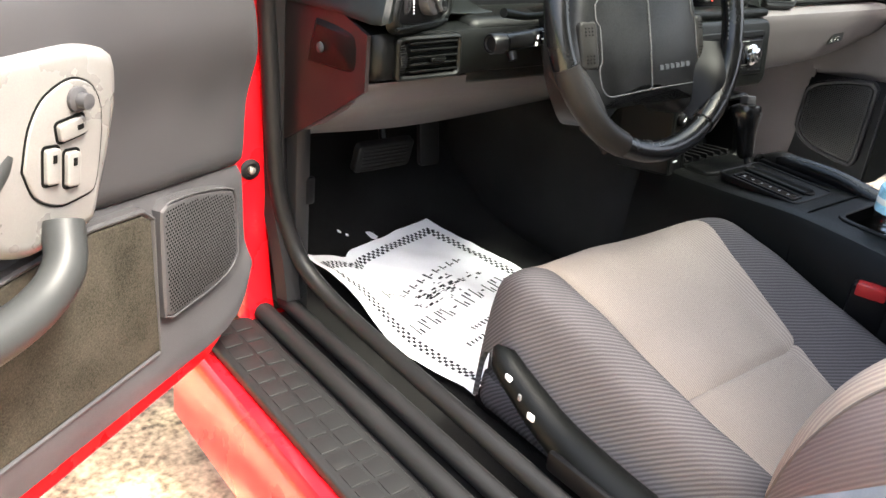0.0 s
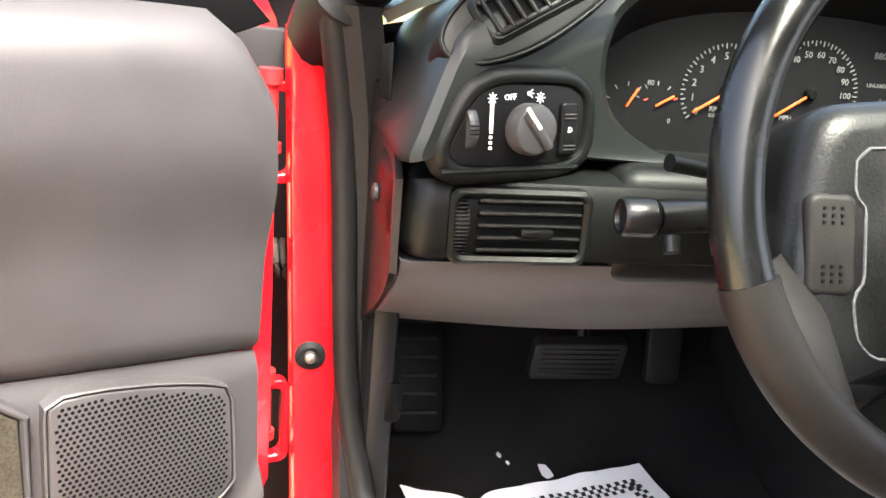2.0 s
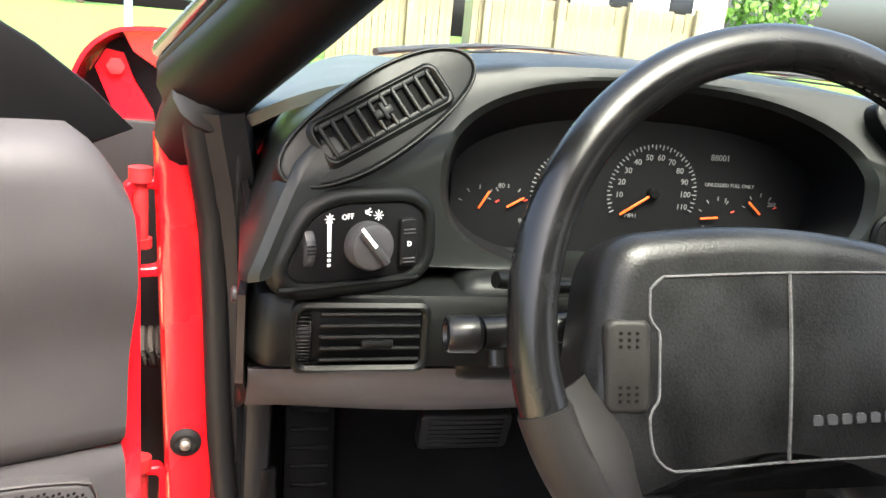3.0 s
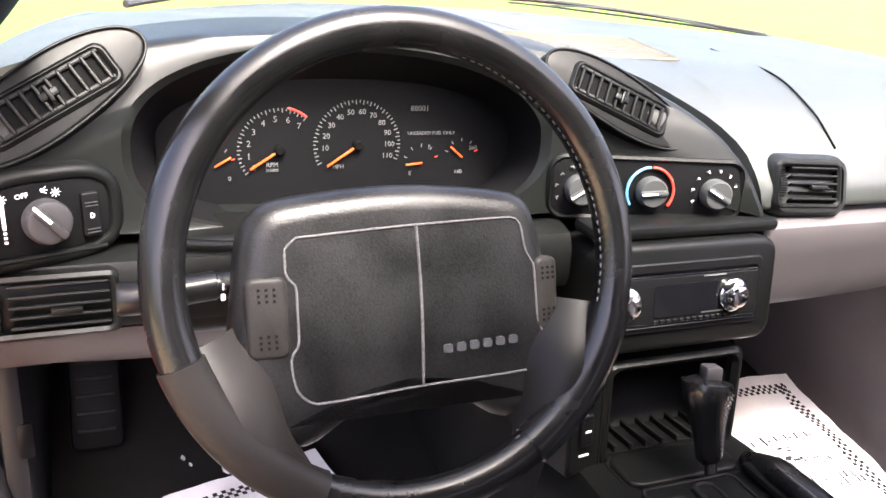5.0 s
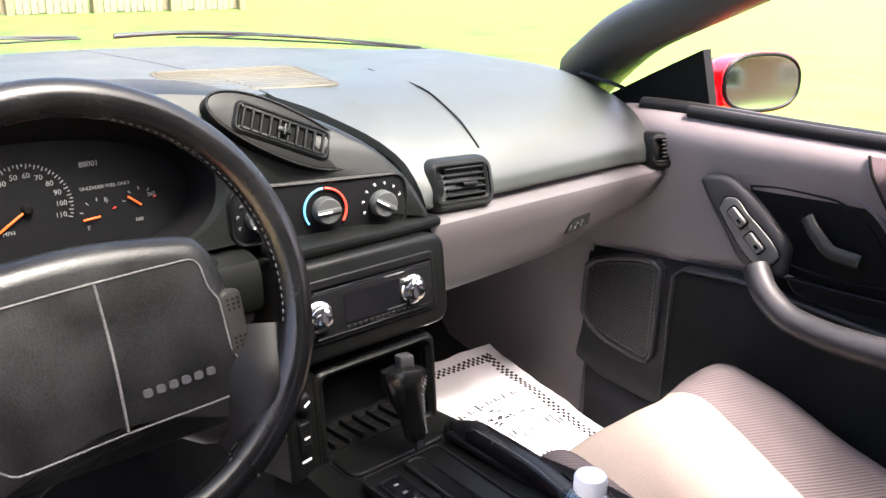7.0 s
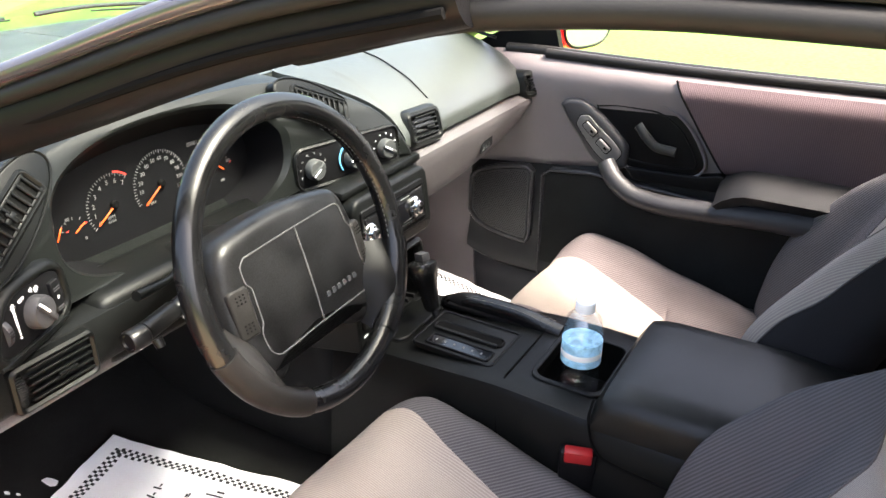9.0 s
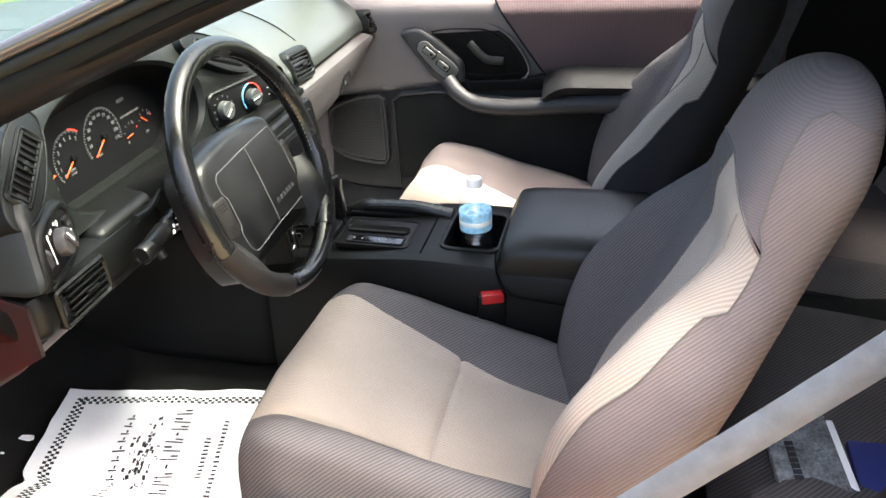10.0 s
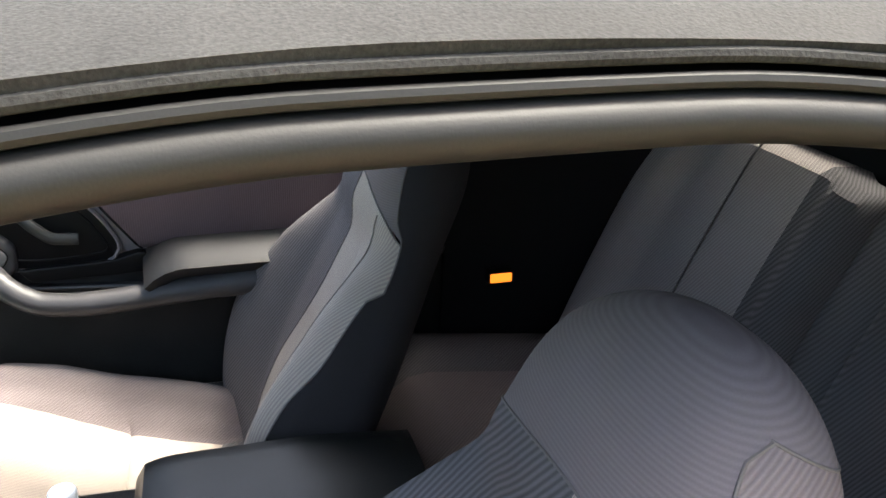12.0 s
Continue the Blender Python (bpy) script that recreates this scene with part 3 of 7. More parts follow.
        return (x, yw(x) - 0.02 + 0.10 * v, 0.912 - 0.03 * v - 0.04 * (abs(x) / 0.8) ** 3)
    part("cowl", sheet(cowl, np.linspace(0, 1, 40), np.linspace(0, 1, 4), 0.01), BLACK, car, "black plastic cowl")
    # outer skin that closes the body: wings, nose, tail, far quarter
    for sx in (-1, 1):
        def wing(u, v):
            y = 0.70 + 1.28 * v
            zt = 0.845 - 0.13 * v * v
            return (sx * (0.905 - 0.10 * v ** 3 - 0.10 * max(0, u - 0.75) ** 1.5 * 3.2 + 0.02 * math.sin(math.pi * u)), y, 0.14 + (zt - 0.14) * u)
        part("front_wing", sheet(wing, np.linspace(0, 1, 14), np.linspace(0, 1, 16), 0.01 * sx), RED, car, "glossy red front wing")
        for y in (1.28, -1.28):
            m = axes((sx * 0.86, y, 0.215), (0, 1, 0), (0, 0, 1)) @ pose(0, 0, 0, 0, 0 if sx > 0 else 180, 0)
            w = part("wheel", lathe([(0.20, -0.10), (0.295, -0.10), (0.315, -0.08), (0.315, 0.05), (0.30, 0.068), (0.20, 0.070)], m, 36), RUBBER, car, "black tyre")
            part("rim", lathe([(0.205, -0.02), (0.205, 0.066), (0.19, 0.070), (0.17, 0.045), (0.05, 0.030), (0.045, 0.045), (0.002, 0.045)], m, 30), STEEL, w, "dull alloy rim")
    part("nose", sheet(lambda u, v: (-0.80 + 1.6 * u, 1.98 + 0.10 * math.sin(math.pi * u) + 0.05 * math.sin(math.pi * v), 0.14 + (0.57 + 0.03 * math.sin(math.pi * u)) * v), np.linspace(0, 1, 16), np.linspace(0, 1, 10), 0.01), RED, car, "red nose panel")
    part("boot_lid", sheet(lambda u, v: (-0.84 + 1.68 * u, -1.78 - 0.40 * v, 0.945 - 0.05 * abs(2 * u - 1) ** 3 + 0.02 * v), np.linspace(0, 1, 14), np.linspace(0, 1, 8), 0.01), RED, car, "red boot lid")
    part("tail", sheet(lambda u, v: (-0.86 + 1.72 * u, -2.17 - 0.07 * math.sin(math.pi * v), 0.14 + 0.82 * v - 0.05 * v * abs(2 * u - 1) ** 3), np.linspace(0, 1, 14), np.linspace(0, 1, 10), -0.01), RED, car, "red tail panel")
    part("far_quarter", sheet(lambda u, v: (-quarter(u, v)[0], quarter(u, v)[1], quarter(u, v)[2]), np.linspace(0, 1, 20), np.linspace(0, 1, 20), 0.01), RED, car, "glossy red rear quarter panel")
    part("far_quarter_top", sheet(lambda u, v: (-deck(u, v)[0], deck(u, v)[1], deck(u, v)[2]), np.linspace(0, 1, 8), np.linspace(0, 1, 20), 0.008), RED, car)
    return car


def build_frame():
    """Windscreen frame, pillars, header and screen."""
    fr = thing("windscreen", (0, 0.4, 0.9), "raked windscreen with dark grey pillar trim and black rubber edges", "windscreen")
    for sx in (1, -1):
        knots = [(sx * -x, y, z) for x, y, z in PILLAR[:5]]
        c = spline(knots, 30)
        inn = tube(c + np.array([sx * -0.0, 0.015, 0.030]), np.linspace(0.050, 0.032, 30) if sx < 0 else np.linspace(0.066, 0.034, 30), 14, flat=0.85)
        # Near cover black, far one grey: each side's light is in the colour.
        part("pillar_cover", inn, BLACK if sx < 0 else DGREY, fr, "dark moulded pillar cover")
        part("pillar_rubber", tube(c + np.array([sx * 0.040, 0.018, 0.046]), 0.0085, 10), RAIL, fr, "black pillar weatherstrip")
        # Dead black tube that stands for the shade of a groove.
        part("pillar_groove_shade", tube(c + np.array([sx * 0.0355, 0.015, 0.018]), 0.0045, 8), PIT, fr)
        part("pillar_skin", tube(c + np.array([sx * 0.043, 0.03, 0.060]), 0.010, 12), SKIN, fr, "glossy dark pillar skin")
    hd = spline([(-0.565, -0.26, 1.205), (-0.3, -0.20, 1.235), (0, -0.18, 1.245), (0.3, -0.20, 1.235), (0.565, -0.26, 1.205)], 30)
    part("header", tube(hd, 0.032, 12, flat=0.8), DGREY, fr, "dark grey windscreen header")
    def glass(u, v):
        x0 = -0.76 + 1.52 * u
        a = np.array((x0, yw(x0) + 0.03, 0.915))
        xt = -0.60 + 1.20 * u
        b = np.array((xt, -0.15 - 0.08 * (abs(xt) / 0.6) ** 2, 1.262 - 0.03 * (abs(xt) / 0.6) ** 2))
        p = a + (b - a) * v
        return (p[0], p[1], p[2] + 0.05 * math.sin(math.pi * v))
    ob = part("screen", sheet(glass, np.linspace(0, 1, 24), np.linspace(0, 1, 12), 0.004), GLASS, fr, "clear laminated screen")
    return fr


def build_top():
    """The raised soft top with its side rails and quarter windows."""
    top = thing("soft_top", (0, -0.8, 1.2), "raised dark grey fabric soft top with rubber side rails", "convertible top")
    for sx in (1, -1):
        base = spline([(sx * -x, y, z) for x, y, z in PILLAR[3:]], 30)
        prof = [(0.034, 0.006), (0.020, 0.0005), (0.011, 0.0), (0.004, 0.0025), (0.0, 0.007), (-0.0015, 0.0125), (-0.0005, 0.018), (0.003, 0.0225), (0.008, 0.0255), (0.014, 0.0265), (0.018, 0.030), (0.034, 0.030)]
        rings = [[p + np.array([-sx * dx, 0, dz]) for dx, dz in prof] for p in base]
        part("side_rail", loft(rings), RAIL, top, "dull black rubber side rail")
        part("rail_bead", tube(base + np.array([-sx * 0.0095, 0, 0.0315]), 0.0042, 8), RAIL, top)
        part("fabric_bead", tube(base + np.array([-sx * 0.013, 0, 0.0425]), 0.0040, 8), TOP_FABRIC, top)
        # B rail
        b = spline([(sx * -0.560, -0.765, 1.192), (sx * -0.590, -0.805, 1.176), (sx * -0.672, -0.848, 1.116), (sx * -0.748, -0.860, 1.062), (sx * -0.782, -0.852, 0.995), (sx * -0.795, -0.842, 0.880)], 30)
        part("rear_rail", tube(b, np.concatenate((np.linspace(0.012, 0.023, 6), np.linspace(0.023, 0.0155, 24))), 14, flat=0.8, up=(0, 1, 0)), RAIL, top, "dull black rear side rail")
        def qglass(u, v):
            t0 = np.array((sx * -0.764, -0.874, 1.066))
            bl, br = np.array((sx * -0.800, -0.858, 0.893)), np.array((sx * -0.80, -0.974, 0.893))
            return t0 + (bl + (br - bl) * v - t0) * u
        part("quarter_window", sheet(qglass, np.linspace(0.02, 1, 8), np.linspace(0, 1, 6), 0.004), SMOKE, top, "hazy quarter window")
        q = spline([(sx * -0.70, -0.880, 1.125), (sx * -0.765, -0.888, 1.070), (sx * -0.785, -0.930, 0.98), (sx * -0.802, -0.986, 0.885)], 18)
        part("window_bead", tube(q, np.concatenate(([0.002, 0.005], np.full(16, 0.008))), 8), RUBBER, top)
    part("pillar_foot", rbox((-0.800, -0.855, 0.868), (0.030, 0.046, 0.044), 0.010, 3), RUBBER, top, "worn black rubber foot of the rail")
    def cloth(u, v):
        y = -0.24 - 1.55 * v
        side = crv(v, [0, 0.12, 0.24, 0.36, 0.6, 1], [0.562, 0.531, 0.526, 0.552, 0.68, 0.72])
        zs = crv(v, [0, 0.15, 0.36, 0.6, 1], [1.226, 1.237, 1.226, 1.10, 0.93])
        zc = crv(v, [0, 0.15, 0.36, 0.6, 1], [1.265, 1.31, 1.325, 1.25, 1.0])
        s = -1 + 2 * u
        return (s * side, y, zs + (zc - zs) * (1 - abs(s) ** 2.4))
    part("fabric", sheet(cloth, np.linspace(0, 1, 40), np.linspace(0, 0.745, 34), 0.006), TOP_FABRIC, top, "dusty dark grey canvas")
    for u0, u1 in ((0, 0.16), (0.84, 1)):
        part("rear_fabric", sheet(cloth, np.linspace(u0, u1, 8), np.linspace(0.745, 1, 11), 0.006), TOP_FABRIC, top, "dusty dark grey canvas")
    part("rear_window", sheet(cloth, np.linspace(0.16, 0.84, 16), np.linspace(0.745, 1, 11), 0.004), REAR_GLASS, top, "tinted rear window")
    def sail(u, v):
        y = crv(u, [0, 1], [-0.79, -1.79])
        k = (-0.24 - y) / 1.55
        xt = crv(k, [0, 0.12, 0.24, 0.36, 0.6, 1], [0.562, 0.531, 0.526, 0.552, 0.68, 0.72])
        zt = crv(k, [0, 0.15, 0.36, 0.6, 1], [1.226, 1.237, 1.226, 1.10, 0.93])
        z0 = crv(y, [-1.79, -1.01, -0.945, -0.90, -0.86, -0.79], [0.885, 0.885, 0.98, 1.07, 1.14, 1.20])
        x0 = crv(z0, [0.88, 0.98, 1.07, 1.13, 1.18, 1.235], [0.803, 0.788, 0.768, 0.695, 0.61, 0.545])
        z0 = min(z0, zt - 0.004)
        return (-(x0 + (xt - x0) * v) - 0.01 * math.sin(math.pi * v), y, z0 + (zt - z0) * v)
    part("side_fabric", sheet(sail, np.linspace(0, 1, 40), np.linspace(0, 1, 10), 0.005), TOP_FABRIC, top, "dusty dark grey canvas side")
    part("side_fabric", sheet(lambda u, v: (-sail(u, v)[0], sail(u, v)[1], sail(u, v)[2]), np.linspace(0, 1, 40), np.linspace(0, 1, 10), -0.005), TOP_FABRIC, top, "dusty dark grey canvas side")
    part("headlining", sheet(lambda u, v: tuple(np.array(cloth(u, v)) - (0, 0, 0.03)), np.linspace(0.02, 0.98, 30), np.linspace(0.02, 0.66, 20), 0.004), LINER, top, "black headlining")
    return top

# ---- dashboard ----


def pod_top(x):
    return crv(x, [-0.738, -0.70, -0.65, -0.58, -0.45, -0.33, -0.2, -0.107, 0.0, 0.06, 0.105, 0.128], [0.82, 0.917, 0.950, 0.974, 0.984, 0.986, 0.982, 0.975, 0.945, 0.915, 0.868, 0.81])


def face_y(x, z):
    return 0.288 - 0.066 * min(1, abs(x + 0.305) / 0.43) ** 4 + 0.10 * (z - 0.83) + 0.5 * max(0, z - 0.90)


def build_dash():
    d = thing("dashboard", (0, 0.4, 0.8), "dark charcoal moulded dashboard with grey lower panels", "dashboard")
    # upper pad
    def top(u, v):
        x = -0.735 + 1.47 * u
        w = 1 if x > 0.02 else 0
        py = [yw(x) - 0.0, 0.75 * 1.0 if yw(x) > 0.8 else yw(x) - 0.03, 0.50, 0.40, 0.32, 0.265, 0.238, 0.236, 0.25]
        pz = [0.945, 0.955, 0.952, 0.936, 0.905, 0.868, 0.83, 0.812, 0.803]
        if yw(x) < 0.62:
            py[1] = yw(x) - 0.02
            py[2] = min(0.50, yw(x) - 0.06)
        edge = 0.05 * max(0, (abs(x) - 0.58) / 0.16) ** 2
        q = np.linspace(0, 1, len(py))
        hi = v * (float(crv(x, [0.02, 0.06, 0.115, 0.135], [0.31, 0.42, 0.60, 1.0])) if w > 0.5 else 0.30)
        return (x, crv(hi, q, py), crv(hi, q, pz) - edge)
    part("upper_pad_far", sheet(top, np.concatenate((np.linspace(0.516, 0.576, 10), np.linspace(0.580, 0.600, 10), np.linspace(0.61, 1, 40))), np.linspace(0, 1, 40), -0.012), DASH_SHEEN, d, "charcoal vinyl upper pad, windscreen sheen in its colour")
    part("upper_pad", sheet(top, np.linspace(0, 0.5135, 40), np.linspace(0, 1, 30), -0.012), DASH_SHEEN, d, "charcoal vinyl upper pad, windscreen sheen in its colour")
    seam = [(0.257 + 0.02 * t, crv(t, [0, 0.2, 0.6, 1], [0.268, 0.32, 0.42, 0.56]), crv(t, [0, 0.2, 0.6, 1], [0.873, 0.908, 0.942, 0.9535])) for t in np.linspace(0, 1, 20)]
    part("pad_seam", tube(seam, 0.0014, 6), PIT, d)
    # driver's pod: outer shell, face and the hollow for the gauges
    N = 96
    th = np.linspace(0, 2 * math.pi, N, endpoint=False)
    def outer(z0=0.797):
        pts = []
        for a in th:
            x = -0.305 + 0.433 * math.copysign(abs(math.cos(a)) ** 0.75, math.cos(a))
            s = math.sin(a)
            zt = pod_top(x)
            zm = 0.5 * (zt + z0)
            z = zm + (zt - zm) * math.copysign(abs(s) ** 0.45, s)
            pts.append((x, z))
        return pts
    def hole(cx, cz, w, h, p=2.6):
        pts = []
        for a in th:
            c, s = math.cos(a), math.sin(a)
            x = w * math.copysign(abs(c) ** (2 / p), c)
            z = h * math.copysign(abs(s) ** (2 / p), s) * (1 - 0.10 * (x / w) ** 2 * (1 if s > 0 else 0))
            pts.append((cx + x, cz + z))
        return pts
    O = outer()
    I = hole(-0.353, 0.884, 0.222, 0.089)
    J = hole(-0.353, 0.880, 0.214, 0.086)
    B = hole(-0.342, 0.858, 0.200, 0.072)
    back = [(x, 0.62, z - 0.02) for x, z in O]
    mid = [(x, face_y(x, z) + 0.10, z + (0.004 if z > 0.86 else 0)) for x, z in O]
    lip0 = [(x, face_y(x, z) + 0.018, z) for x, z in O]
    lip1 = [(-0.305 + (x + 0.305) * 0.985, face_y(x, z) + 0.003, 0.875 + (z - 0.875) * 0.975) for x, z in O]
    lip2 = [(-0.305 + (x + 0.305) * 0.965, face_y(x, z), 0.875 + (z - 0.875) * 0.94) for x, z in O]
    f1 = [(x * 0.25 + X * 0.75, face_y(x * 0.25 + X * 0.75, z * 0.25 + Z * 0.75) + 0.002, z * 0.25 + Z * 0.75) for (x, z), (X, Z) in zip(O, I)]
    i0 = [(x, face_y(x, z) + 0.004, z) for x, z in I]
    i1 = [(x, face_y(x, z) + 0.014, z) for x, z in J]
    b0 = [(x, 0.385 + 0.05 * (z - 0.85), z) for x, z in B]
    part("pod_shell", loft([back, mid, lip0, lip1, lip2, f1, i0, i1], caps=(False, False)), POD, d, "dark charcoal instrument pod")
    part("gauge_hollow", loft([i1, b0], caps=(False, True)), GAUGE, d, "dead black hollow round the gauges")
    build_cluster(d)
    build_switches(d)
    build_heater(d)
    for c, u, lab in (((-0.630, 0.2835, 0.9315), (0.130, 0.050, 0.070), -1), ((-0.053, 0.2950, 0.927), (0.120, -0.030, -0.052), 1)):
        round_vent(d, c, u, lab)
    # lower driver's side: vent row and knee panel
    def row(x):
        e = crv(x, [-0.738, -0.728, -0.71, -0.13], [0.6, 0.88, 1, 1])
        pts = [(0.40, 0.795), (0.268, 0.795), (0.250, 0.790), (0.242, 0.775), (0.240, 0.742), (0.246, 0.729), (0.262, 0.722)]
        return [(x, 0.34 + (y - 0.34) * e, 0.756 + (z - 0.756) * e) for y, z in pts] + [(x, 0.40, 0.722)]
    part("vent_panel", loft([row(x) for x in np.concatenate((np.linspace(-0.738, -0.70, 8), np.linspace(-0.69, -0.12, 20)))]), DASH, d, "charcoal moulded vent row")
    def knee(x):
        e = crv(x, [-0.732, -0.70, -0.12], [0.85, 1, 1])
        zb = crv(x, [-0.73, -0.5, -0.12], [0.585, 0.573, 0.59])
        return [(x, 0.256, 0.722), (x, 0.259, 0.712), (x, 0.30, 0.676), (x, 0.36, 0.638), (x, 0.455, zb + 0.012), (x, 0.470, zb), (x, 0.486, zb + 0.004), (x, 0.52, 0.70)]
    part("knee_panel", loft([knee(x) for x in np.linspace(-0.728, -0.125, 24)]), KNEE, d, "grey plastic knee panel with a small scuff")
    part("end_cap", sheet(lambda u, v: (-0.738 + 0.006 * math.sin(math.pi * v), 0.245 + 0.225 * v, (0.715 - 0.135 * v) + (0.075 + 0.185 * v * (1 - 0.0 * v)) * u), np.linspace(0, 1, 8), np.linspace(0, 1, 10), 0.006), GLOSSY, d, "glossy dark end cap")
    square_vent(d, axes((-0.640, 0.2385, 0.7580), (1, 0, 0.01), (0, 0.03, 1)), 0.100, 0.048)
    for k in range(4):
        part("side_slot", rbox((-0.7405, 0.300 + 0.020 * k, 0.862 - 0.002 * k), (0.003, 0.006, 0.045), 0.001, 1, Euler((radians(-12), 0, 0)).to_matrix()), PIT, d)
    part("end_screw", lathe([(0.008, 0), (0.008, 0.003), (0.005, 0.005), (0.001, 0.005)], axes((-0.739, 0.36, 0.75), (0, -1, 0), (0, 0, 1)), 14), DGREY, d, "small grey screw")
    part("scuff_mark", plate(outline(0.016, 0.003, 0.001, 2), axes((-0.64, 0.315, 0.6735), (1, 0, 0.06), (0, -0.84, 0.55)), -0.002, 0.0012), PIT, d)
    # column shroud with stalks
    m = axes((-0.36, 0.22, 0.765), (1, 0, 0), (0, -0.25, 1))
    part("column_shroud", rbox((-0.36, 0.245, 0.775), (0.125, 0.27, 0.095), 0.03, 4, Euler((radians(-16), 0, 0)).to_matrix()), DASH, d, "charcoal steering column shroud")
    part("column_surround", rbox((-0.36, 0.30, 0.755), (0.40, 0.10, 0.10), 0.02, 3), DASH, d)
    st = part("wiper_stalk", tube(spline([(-0.42, 0.235, 0.81), (-0.48, 0.215, 0.812), (-0.545, 0.20, 0.822)], 14), np.linspace(0.004, 0.0068, 14), 10), DASH, d, "dark grey slim stalk")
    lv = part("turn_lever", tube([(-0.44, 0.195, 0.790), (-0.500, 0.186, 0.788), (-0.502, 0.186, 0.788), (-0.506, 0.186, 0.788), (-0.508, 0.186, 0.788), (-0.560, 0.177, 0.787)], [0.0125, 0.0125, 0.0112, 0.0112, 0.0128, 0.0125], 18), LEVER, d, "black multifunction lever with white marks")
    part("lever_cap", lathe([(0.0110, -0.020), (0.0142, -0.016), (0.0142, 0.004), (0.0125, 0.007), (0.0100, 0.007), (0.009, 0.004)], axes((-0.580, 0.1745, 0.787), (0, 0.5, 0.86), (0.0, -0.86, 0.5)) @ pose(0, 0, 0, 0, 180, 0), 28), LEVER, lv, "ribbed end knob")
    part("lever_switch", tube([(-0.548, 0.172, 0.774), (-0.548, 0.166, 0.764)], [0.007, 0.006], 10), LEVER, lv, "small slide switch")
    mm = axes((-0.492, 0.1705, 0.792), (1, 0.05, 0), (0, -0.1, 1))
    for k in range(6):
        part("lever_mark", plate(outline(0.0012 + 0.0024 * (k % 2), 0.0018 + 0.0018 * (k % 3), 0.0003, 1), at(mm, 0.012 * math.sin(k * 2.1), 0.008 - 0.0034 * k), -0.001, 0.0012), WHITE, lv)
    # far side: glove box panel
    def glove(x):
        zb = crv(x, [0.13, 0.35, 0.50, 0.62, 0.70, 0.73], [0.672, 0.678, 0.694, 0.718, 0.746, 0.765])
        e = crv(x, [0.13, 0.70, 0.722, 0.735], [1, 1, 0.85, 0.45])
        pts = [(0.42, 0.800), (0.255, 0.800), (0.232, 0.797), (0.221, 0.789), (0.219, 0.777)]
        for t in (0.3, 0.6, 0.9):
            pts.append((0.219 + 0.028 * t, 0.777 - (0.777 - zb) * t))
        pts += [(0.252, zb), (0.27, zb + 0.001), (0.42, zb + 0.02)]
        return [(x, 0.30 + (y - 0.30) * e, 0.79 + (z - 0.79) * e) for y, z in pts]
    part("glove_panel", loft([glove(x) for x in np.concatenate((np.linspace(0.125, 0.70, 30), np.linspace(0.705, 0.735, 8)))]), GLOVE, d, "grey plastic glove box panel")
    part("underside", rbox((0.43, 0.50, 0.72), (0.58, 0.36, 0.06), 0.01), DGREY, d)
    m = axes((0.448, 0.2300, 0.733), (1, 0.02, 0.12), (0, 0.35, 1))
    em = part("emblem", plate([(-0.034, -0.010), (0.022, -0.010), (0.040, 0.013), (0.0, 0.013)], m, -0.003, 0.0022), BLACK, d, "small moulded emblem")
    for k in range(3):
        part("emblem_bar", plate([(-0.026 + 0.014 * k, -0.008), (-0.014 + 0.014 * k, -0.008), (-0.016 + 0.014 * k, 0.0)], m, 0.001, 0.0034), CHROME, em)
    square_vent(d, axes((0.194, 0.2390, 0.836), (1, -0.05, -0.04), (0, 0.32, 1)), 0.088, 0.046, short=True)
    square_vent(d, axes((0.672, 0.2160, 0.824), (1, -0.42, -0.02), (0, 0.30, 1)), 0.070, 0.036, short=True)
    # defroster grille
    m = axes((0.052, 0.575, 0.9515), (1, -0.19, 0), (0, 1, 0.03))
    g = part("defroster_grille", ring(outline(0.24, 0.20, 0.02), outline(0.226, 0.186, 0.016), m, -0.01, 0.003), TAN, d, "tan defroster grille")
    # Black floor stands for the shade under the slats.
    part("grille_floor", plate(outline(0.23, 0.19, 0.016), m, -0.012, 0.0012), PIT, g)
    s0 = part("slat", rbox(m @ Vector((0, 0.086, 0.001)), (0.224, 0.008, 0.004), 0.001, 1, m.to_3x3()), TAN, g)
    for k in range(1, 12):
        same_part(s0, "slat", g, Matrix.Translation(m.to_3x3() @ Vector((0, -0.0156 * k, 0))))
    m = axes((0.655, 0.36, 0.930), (0, 1, 0.15), (-1, 0, 0.35))
    g = part("side_grille", plate(outline(0.09, 0.028, 0.008), m, -0.004, 0.002, 0.001), DASH, d)
    for k in range(7):
        part("slot", rbox(m @ Vector((-0.03 + 0.01 * k, 0, 0.002)), (0.004, 0.02, 0.001), 0, 1, m.to_3x3()), PIT, g)
    build_stack(d)
    return d


